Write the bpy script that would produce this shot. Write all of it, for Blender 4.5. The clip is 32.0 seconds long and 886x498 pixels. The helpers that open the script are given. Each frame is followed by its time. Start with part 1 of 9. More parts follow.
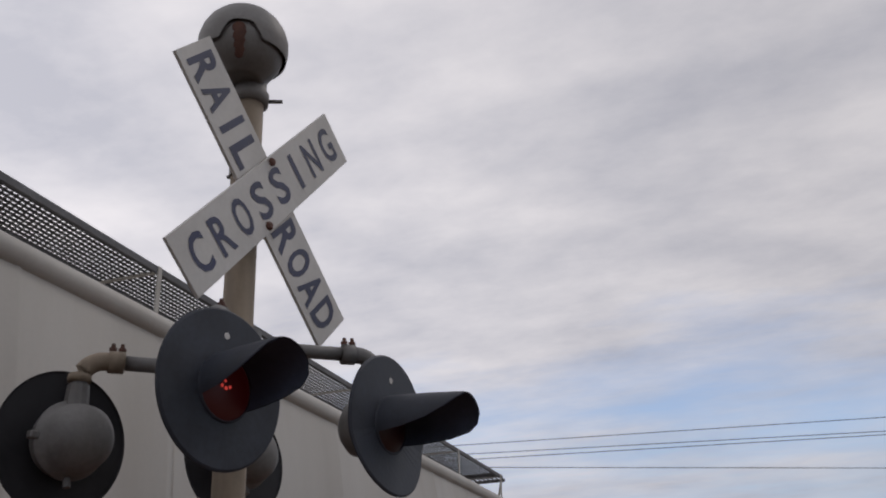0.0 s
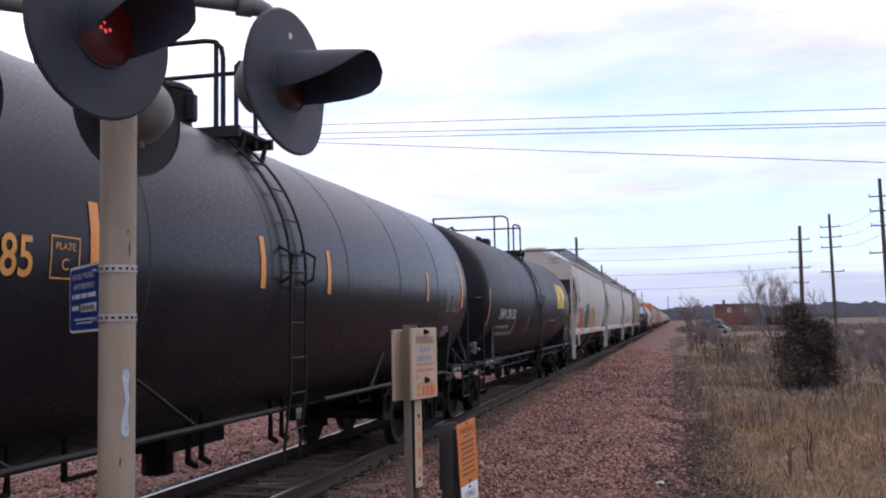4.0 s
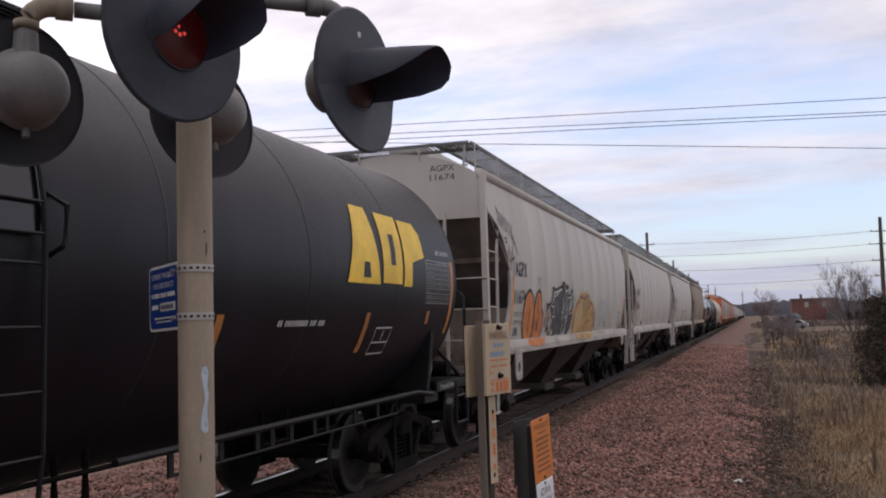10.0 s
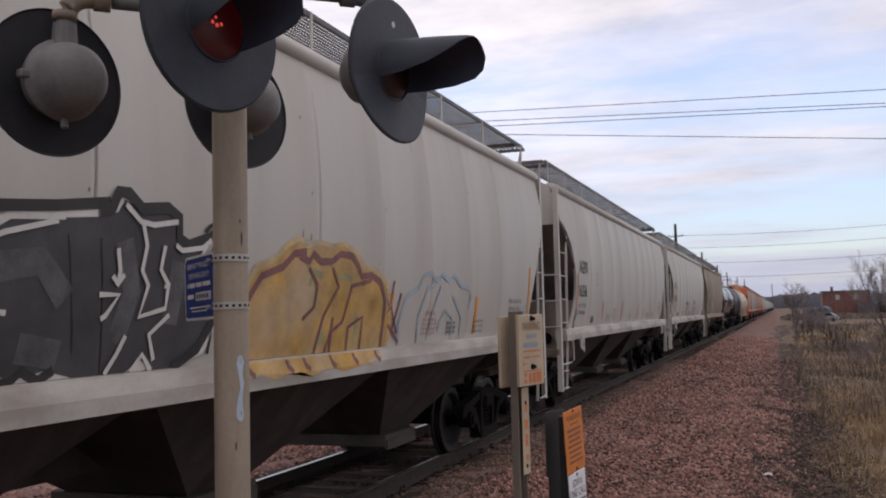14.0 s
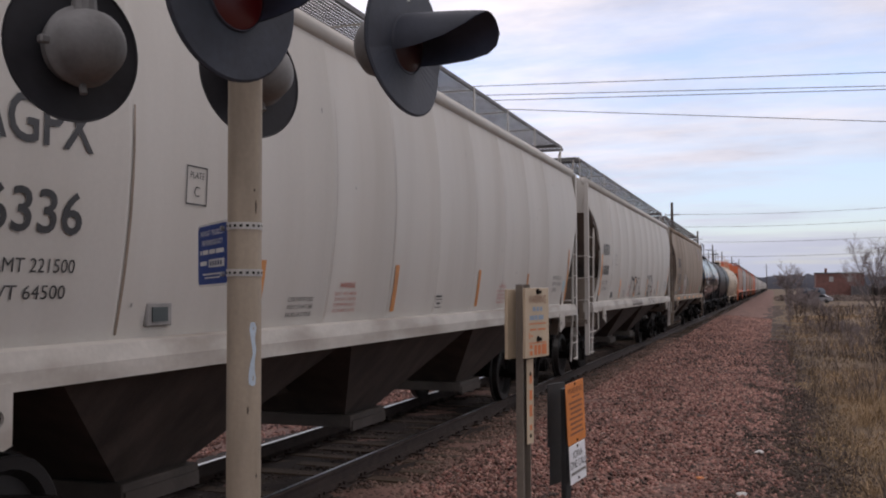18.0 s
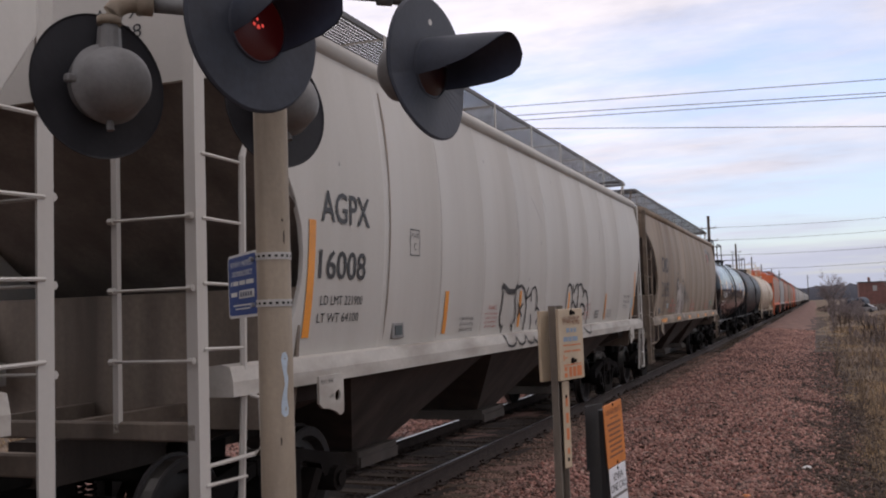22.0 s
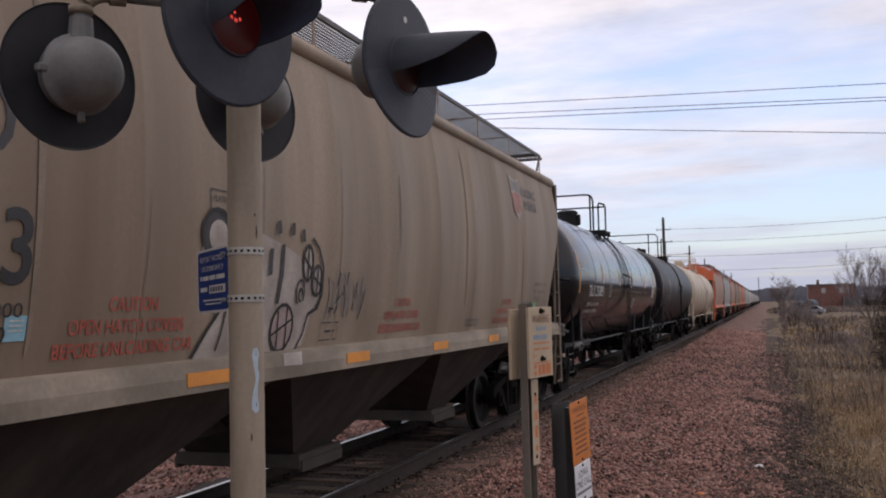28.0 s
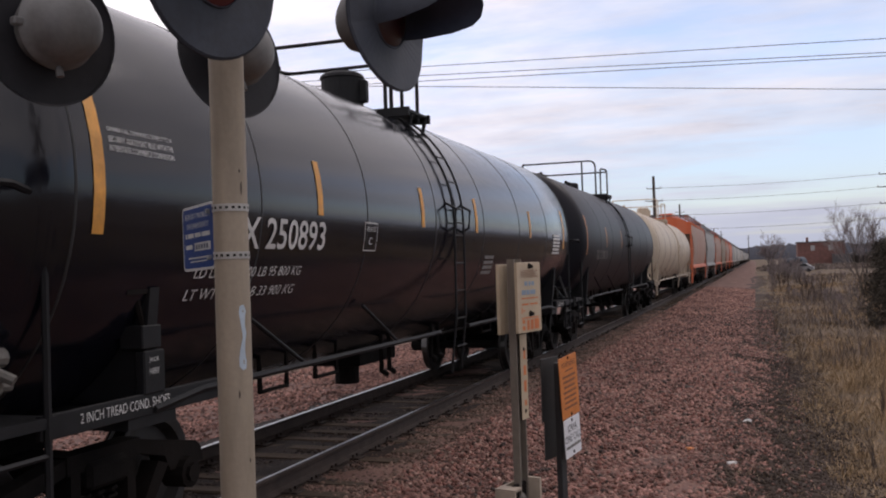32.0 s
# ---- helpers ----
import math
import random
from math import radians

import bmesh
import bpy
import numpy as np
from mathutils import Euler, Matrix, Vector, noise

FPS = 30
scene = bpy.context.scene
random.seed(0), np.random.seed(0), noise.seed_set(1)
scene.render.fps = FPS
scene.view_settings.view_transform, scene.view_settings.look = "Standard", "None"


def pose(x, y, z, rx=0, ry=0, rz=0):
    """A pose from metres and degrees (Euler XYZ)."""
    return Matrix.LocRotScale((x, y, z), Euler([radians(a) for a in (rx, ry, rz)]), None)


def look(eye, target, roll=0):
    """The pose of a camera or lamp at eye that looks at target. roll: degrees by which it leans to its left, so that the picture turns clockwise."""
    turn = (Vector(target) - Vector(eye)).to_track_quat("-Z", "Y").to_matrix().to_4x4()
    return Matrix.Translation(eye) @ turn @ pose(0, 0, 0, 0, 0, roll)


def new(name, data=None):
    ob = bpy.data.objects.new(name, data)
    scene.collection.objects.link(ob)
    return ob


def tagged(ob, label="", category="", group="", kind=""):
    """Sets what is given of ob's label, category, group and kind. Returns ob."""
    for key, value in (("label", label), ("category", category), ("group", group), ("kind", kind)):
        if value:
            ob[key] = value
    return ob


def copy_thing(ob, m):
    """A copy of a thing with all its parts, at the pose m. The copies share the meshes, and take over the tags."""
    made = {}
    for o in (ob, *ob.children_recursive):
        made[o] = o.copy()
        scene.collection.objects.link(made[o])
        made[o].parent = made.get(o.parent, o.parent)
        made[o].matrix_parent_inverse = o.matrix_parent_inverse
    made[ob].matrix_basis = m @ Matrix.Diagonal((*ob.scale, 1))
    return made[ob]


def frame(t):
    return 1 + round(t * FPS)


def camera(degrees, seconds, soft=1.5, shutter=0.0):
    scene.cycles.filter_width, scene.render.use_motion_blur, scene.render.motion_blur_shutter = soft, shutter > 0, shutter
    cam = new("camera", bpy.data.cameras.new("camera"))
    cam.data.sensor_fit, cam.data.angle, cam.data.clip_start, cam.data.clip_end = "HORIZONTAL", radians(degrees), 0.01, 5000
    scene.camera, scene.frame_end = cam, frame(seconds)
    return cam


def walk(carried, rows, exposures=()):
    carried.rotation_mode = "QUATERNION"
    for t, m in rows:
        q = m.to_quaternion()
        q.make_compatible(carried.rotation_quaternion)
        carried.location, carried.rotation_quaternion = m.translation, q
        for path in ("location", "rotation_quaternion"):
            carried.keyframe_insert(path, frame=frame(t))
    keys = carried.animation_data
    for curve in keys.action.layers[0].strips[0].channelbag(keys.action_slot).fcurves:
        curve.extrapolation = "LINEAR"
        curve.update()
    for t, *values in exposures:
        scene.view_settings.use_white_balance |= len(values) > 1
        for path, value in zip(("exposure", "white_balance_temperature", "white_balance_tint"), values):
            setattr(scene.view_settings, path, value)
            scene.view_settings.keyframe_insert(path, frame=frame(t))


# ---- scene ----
cam = camera(50.5, 32.0, soft=2.0)
PATH = [
    (0, (4.463, 0.296, 2.002), (3.897, 2.037, 2.808), -2.3),
    (0.5, (4.478, 0.294, 1.986), (3.926, 2.066, 2.731), -2.6),
    (1, (4.468, 0.301, 1.992), (3.932, 2.108, 2.661), -2.7),
    (1.5, (4.461, 0.295, 2.008), (3.942, 2.102, 2.692), -2.5),
    (2, (4.489, 0.303, 1.973), (3.974, 2.115, 2.647), -2.8),
    (2.5, (4.473, 0.346, 1.959), (4.021, 2.249, 2.373), -2.1),
    (3, (4.479, 0.387, 1.953), (4.066, 2.319, 2.264), -1.5),
    (3.5, (4.485, 0.41, 1.947), (4.025, 2.345, 2.153), -0.8),
    (4, (4.489, 0.428, 1.958), (4.016, 2.366, 2.11), -1.1),
    (4.5, (4.492, 0.424, 1.948), (3.988, 2.354, 2.089), -1.6),
    (6.5, (4.488, 0.424, 1.95), (3.931, 2.34, 2.079), -1.8),
    (7, (4.483, 0.429, 1.948), (3.928, 2.347, 2.063), -1.8),
    (7.5, (4.478, 0.429, 1.948), (3.924, 2.347, 2.059), -1.7),
    (8, (4.48, 0.427, 1.947), (3.922, 2.345, 2.05), -1.6),
    (8.5, (4.48, 0.431, 1.943), (3.918, 2.348, 2.034), -1.8),
    (9, (4.483, 0.434, 1.943), (3.911, 2.348, 2.043), -1.7),
    (9.5, (4.475, 0.432, 1.949), (3.891, 2.341, 2.072), -1.7),
    (10, (4.475, 0.436, 1.949), (3.862, 2.334, 2.101), -1.7),
    (10.5, (4.478, 0.435, 1.95), (3.851, 2.327, 2.112), -1.7),
    (11, (4.477, 0.429, 1.949), (3.858, 2.324, 2.108), -1.7),
    (11.5, (4.475, 0.431, 1.947), (3.854, 2.326, 2.099), -1.6),
    (12, (4.477, 0.42, 1.947), (3.837, 2.307, 2.113), -1.4),
    (12.5, (4.472, 0.421, 1.949), (3.833, 2.31, 2.101), -1.2),
    (13, (4.464, 0.429, 1.949), (3.823, 2.318, 2.096), -1.3),
    (13.5, (4.463, 0.435, 1.947), (3.811, 2.321, 2.089), -1.3),
    (14, (4.452, 0.43, 1.949), (3.784, 2.311, 2.083), -1.4),
    (14.5, (4.441, 0.425, 1.944), (3.756, 2.299, 2.067), -1.1),
    (16.5, (4.428, 0.409, 1.943), (3.767, 2.294, 2.032), -0.4),
    (17, (4.428, 0.386, 1.934), (3.807, 2.285, 2.02), -0.3),
    (17.5, (4.437, 0.371, 1.943), (3.818, 2.271, 2.017), -1.4),
    (18, (4.422, 0.365, 1.942), (3.761, 2.251, 2.02), -0.2),
    (18.5, (4.442, 0.364, 1.935), (3.806, 2.258, 2.028), -1.2),
    (19, (4.447, 0.36, 1.935), (3.796, 2.247, 2.059), -0.6),
    (19.5, (4.444, 0.359, 1.973), (3.747, 2.231, 2.07), -0.8),
    (20, (4.481, 0.364, 1.955), (3.786, 2.224, 2.195), -2.1),
    (20.5, (4.5, 0.368, 1.942), (3.734, 2.205, 2.14), -0.8),
    (21, (4.501, 0.38, 1.952), (3.719, 2.213, 2.123), -1.2),
    (21.5, (4.473, 0.389, 1.948), (3.716, 2.236, 2.066), -2.2),
    (22, (4.432, 0.398, 1.95), (3.702, 2.256, 2.076), -2.0),
    (22.5, (4.413, 0.396, 1.95), (3.69, 2.256, 2.086), -2.3),
    (23, (4.414, 0.385, 1.951), (3.721, 2.256, 2.072), -2.5),
    (23.5, (4.412, 0.376, 1.949), (3.72, 2.248, 2.069), -2.3),
    (24, (4.416, 0.363, 1.948), (3.731, 2.238, 2.065), -2.2),
    (24.5, (4.412, 0.357, 1.946), (3.74, 2.238, 2.053), -2.0),
    (25, (4.408, 0.366, 1.947), (3.76, 2.256, 2.049), -2.0),
    (25.5, (4.408, 0.367, 1.952), (3.772, 2.26, 2.063), -1.9),
    (27.5, (4.39, 0.37, 1.95), (3.757, 2.264, 2.065), -1.5),
    (28, (4.385, 0.37, 1.949), (3.741, 2.259, 2.068), -1.4),
    (28.5, (4.393, 0.361, 1.947), (3.758, 2.254, 2.071), -1.6),
    (29, (4.395, 0.357, 1.949), (3.77, 2.253, 2.063), -1.4),
    (29.5, (4.393, 0.356, 1.944), (3.761, 2.251, 2.038), -1.4),
    (30, (4.405, 0.359, 1.945), (3.801, 2.263, 2.05), -2.0),
    (30.5, (4.41, 0.362, 1.946), (3.813, 2.269, 2.043), -1.5),
    (31, (4.403, 0.371, 1.939), (3.798, 2.276, 1.973), -1.6),
    (31.5, (4.4, 0.389, 1.94), (3.802, 2.297, 1.965), -2.0),
    (32, (4.388, 0.397, 1.931), (3.759, 2.295, 1.966), -1.9),
]
EXPOSURE = [(0, -0.73, 6640, 13), (1, -0.81, 6640, 13), (2, -0.55, 6660, 14), (2.5, -0.38, 6690, 15), (3, -0.24, 6720, 16), (3.5, 0.0, 6800, 18), (4, 0.20, 6200, 22), (4.5, 0.17, 6450, 20), (6.5, -0.08, 6800, 18), (7.5, -0.15, 6800, 18), (19, -0.13, 6800, 18), (20, -0.36, 6800, 18), (21, -0.28, 6800, 18), (22, -0.09, 6800, 18), (23, -0.10, 6800, 18), (30, -0.14, 6800, 18), (31, -0.16, 6800, 18), (32, -0.16, 6800, 18)]
walk(cam, [(t, look(eye, target, roll)) for t, eye, target, roll in PATH], EXPOSURE)

# ---------------------------------------------------------------- light
SUN_DIR = Vector((0.35, 0.55, 0.76)).normalized()   # towards the veiled sun
world = bpy.data.worlds.new("overcast_sky")
scene.world = world
world.use_nodes = True
wn, wl = world.node_tree.nodes, world.node_tree.links
wn.clear()
sky = wn.new("ShaderNodeTexSky")
sky.sky_type, sky.sun_disc = 'NISHITA', False
sky.sun_elevation = math.asin(SUN_DIR.z)
sky.sun_rotation = math.atan2(SUN_DIR.x, SUN_DIR.y)
sky.air_density, sky.dust_density, sky.ozone_density = 1.0, 0.5, 1.6
sky_gain = wn.new("ShaderNodeMix")
sky_gain.data_type, sky_gain.blend_type = 'RGBA', 'MULTIPLY'
sky_gain.inputs[0].default_value = 1.0
sky_gain.inputs[7].default_value = (0.155, 0.15, 0.15, 1)
wl.new(sky.outputs[0], sky_gain.inputs[6])
tc = wn.new("ShaderNodeTexCoord")
sep = wn.new("ShaderNodeSeparateXYZ")
wl.new(tc.outputs["Generated"], sep.inputs[0])


def wmath(op, a, b=None):
    n = wn.new("ShaderNodeMath")
    n.operation = op
    for i, v in enumerate((a, b)):
        if v is None:
            continue
        if isinstance(v, (int, float)):
            n.inputs[i].default_value = v
        else:
            wl.new(v, n.inputs[i])
    return n.outputs[0]


up = wmath('ADD', wmath('MAXIMUM', sep.outputs[2], 0.0), 0.10)
flat = wn.new("ShaderNodeCombineXYZ")
wl.new(wmath('DIVIDE', sep.outputs[0], up), flat.inputs[0])
wl.new(wmath('DIVIDE', sep.outputs[1], up), flat.inputs[1])


def wnoise(scale, detail, offset, rough=0.55, stretch=(1, 1, 1)):
    m = wn.new("ShaderNodeMapping")
    m.inputs["Location"].default_value = offset
    m.inputs["Scale"].default_value = stretch
    wl.new(flat.outputs[0], m.inputs[0])
    n = wn.new("ShaderNodeTexNoise")
    n.inputs["Scale"].default_value, n.inputs["Detail"].default_value, n.inputs["Roughness"].default_value = scale, detail, rough
    wl.new(m.outputs[0], n.inputs["Vector"])
    return n.outputs[0]


def wramp(fac, stops):
    r = wn.new("ShaderNodeValToRGB")
    while len(r.color_ramp.elements) < len(stops):
        r.color_ramp.elements.new(0.5)
    for e, (p, c) in zip(r.color_ramp.elements, stops):
        e.position, e.color = p, (*c, 1) if len(c) == 3 else c
    wl.new(fac, r.inputs[0])
    return r.outputs[0]


high = wmath('MULTIPLY', wmath('MINIMUM', sep.outputs[2], 0.35), 1.1)
haze = wmath('MULTIPLY', wmath('MAXIMUM', wmath('SUBTRACT', 0.06, sep.outputs[2]), 0.0), 8.0)
east = wmath('MINIMUM', wmath('MULTIPLY', wmath('MAXIMUM', wmath('ADD', sep.outputs[0], 0.22), 0.0), 0.34), 0.10)   # the cloud thins towards the east
veil = wmath('ADD', wmath('SUBTRACT', wmath('ADD', wmath('ADD', wnoise(0.85, 8, (3.1, 1.4, 0), 0.6, (0.45, 1.0, 1)), high), 0.055), east), haze)
cover = wramp(veil, [(0.55, (0.06,) * 3), (0.77, (1.0,) * 3)])
tone = wramp(wnoise(2.2, 8, (7.7, 2.0, 0), 0.58, (0.75, 1.0, 1)), [(0.33, (0.67, 0.69, 0.765)), (0.63, (1.03, 1.02, 1.05))])
even = wn.new("ShaderNodeMix")      # the cloud cover looks even towards the horizon
even.data_type = 'RGBA'
wl.new(wmath('MINIMUM', wmath('MULTIPLY', sep.outputs[2], 5.0), 1.0), even.inputs[0])
even.inputs[6].default_value = (0.97, 0.965, 1.0, 1)
wl.new(tone, even.inputs[7])
clouds = wn.new("ShaderNodeMix")
clouds.data_type = 'RGBA'
wl.new(cover, clouds.inputs[0])
wl.new(sky_gain.outputs[2], clouds.inputs[6])
wl.new(even.outputs[2], clouds.inputs[7])
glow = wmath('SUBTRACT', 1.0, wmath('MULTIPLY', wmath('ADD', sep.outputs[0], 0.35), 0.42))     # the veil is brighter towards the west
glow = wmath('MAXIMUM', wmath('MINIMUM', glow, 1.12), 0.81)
low_air = wn.new("ShaderNodeMix")
low_air.data_type, low_air.blend_type = 'RGBA', 'MULTIPLY'
low_air.inputs[0].default_value = 1.0
wl.new(clouds.outputs[2], low_air.inputs[6])
wl.new(wramp(sep.outputs[2], [(0.0, (0.50, 0.57, 0.68)), (0.09, (0.72, 0.785, 0.88)), (0.20, (0.98, 0.985, 1.0))]), low_air.inputs[7])
back = wn.new("ShaderNodeBackground")
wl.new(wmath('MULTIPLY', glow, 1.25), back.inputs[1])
wl.new(low_air.outputs[2], back.inputs[0])
wout = wn.new("ShaderNodeOutputWorld")
wl.new(back.outputs[0], wout.inputs[0])

sun = new("sun", bpy.data.lights.new("sun", 'SUN'))
sun.data.energy, sun.data.angle, sun.data.color = 0.55, radians(16), (1.0, 0.965, 0.92)
sun.matrix_world = look(SUN_DIR * 50, (0, 0, 0))

# ---------------------------------------------------------------- materials


def surf(name, color, rough=0.6, metal=0.0, var=0.2, scale=3.0, fine=45.0, bump=0.15, dirt=None, dirt_amount=0.4,
         stretch=(1, 1, 1), rnd=0.0, island=0.0, spec=0.5, coat=0.0, tint=None, dirt_scale=1.0):
    """A painted, worn or natural surface: two scales of tone, optional dirt, fine relief."""
    m = bpy.data.materials.new(name)
    m.use_nodes = True
    n, l = m.node_tree.nodes, m.node_tree.links
    b = n["Principled BSDF"]
    t = n.new("ShaderNodeTexCoord")
    mp = n.new("ShaderNodeMapping")
    mp.inputs["Scale"].default_value = stretch
    l.new(t.outputs["Object"], mp.inputs[0])

    def noise_tex(s, d, src):
        q = n.new("ShaderNodeTexNoise")
        q.inputs["Scale"].default_value, q.inputs["Detail"].default_value = s, d
        l.new(src, q.inputs["Vector"])
        return q.outputs[0]

    def ramp(fac, a, b2, p0=0.3, p1=0.7):
        r = n.new("ShaderNodeValToRGB")
        r.color_ramp.elements[0].position, r.color_ramp.elements[1].position = p0, p1
        r.color_ramp.elements[0].color, r.color_ramp.elements[1].color = (*a, 1), (*b2, 1)
        l.new(fac, r.inputs[0])
        return r.outputs[0]

    def mix(fac, a, b2, kind='MIX'):
        x = n.new("ShaderNodeMix")
        x.data_type, x.blend_type = 'RGBA', kind
        for i, v in ((0, fac), (6, a), (7, b2)):
            if isinstance(v, (int, float)):
                x.inputs[i].default_value = v
            elif isinstance(v, tuple):
                x.inputs[i].default_value = (*v, 1)
            else:
                l.new(v, x.inputs[i])
        return x.outputs[2]

    lo = tuple(max(0.0, c * (1 - var)) for c in color)
    hi = tuple(min(1.0, c * (1 + var)) for c in (tint or color))
    c1 = ramp(noise_tex(scale, 5, mp.outputs[0]), lo, hi)
    fin = noise_tex(fine, 6, t.outputs["Object"])
    c2 = mix(1.0, c1, ramp(fin, (1 - var * 0.6,) * 3, (1 + var * 0.3,) * 3), 'MULTIPLY')
    if dirt:
        f = ramp(noise_tex(1.3 * dirt_scale, 7, mp.outputs[0]), (0, 0, 0), (dirt_amount,) * 3, 0.42, 0.75)
        c2 = mix(f, c2, dirt)
    if rnd or island:
        if island:
            src = n.new("ShaderNodeNewGeometry").outputs["Random Per Island"]
        else:
            src = n.new("ShaderNodeObjectInfo").outputs["Random"]
        k = rnd or island
        c2 = mix(1.0, c2, ramp(src, (1 - k,) * 3, (1 + k,) * 3, 0, 1), 'MULTIPLY')
    l.new(c2, b.inputs["Base Color"])
    rr = n.new("ShaderNodeMapRange")
    rr.inputs["To Min"].default_value, rr.inputs["To Max"].default_value = max(0.03, rough - 0.12), min(1, rough + 0.12)
    l.new(fin, rr.inputs[0])
    l.new(rr.outputs[0], b.inputs["Roughness"])
    b.inputs["Metallic"].default_value = metal
    b.inputs["Specular IOR Level"].default_value = spec
    b.inputs["Coat Weight"].default_value = coat
    b.inputs["Coat Roughness"].default_value = 0.15
    if bump:
        bp = n.new("ShaderNodeBump")
        bp.inputs["Strength"].default_value, bp.inputs["Distance"].default_value = bump, 0.01
        l.new(fin, bp.inputs["Height"])
        l.new(bp.outputs[0], b.inputs["Normal"])
    return m


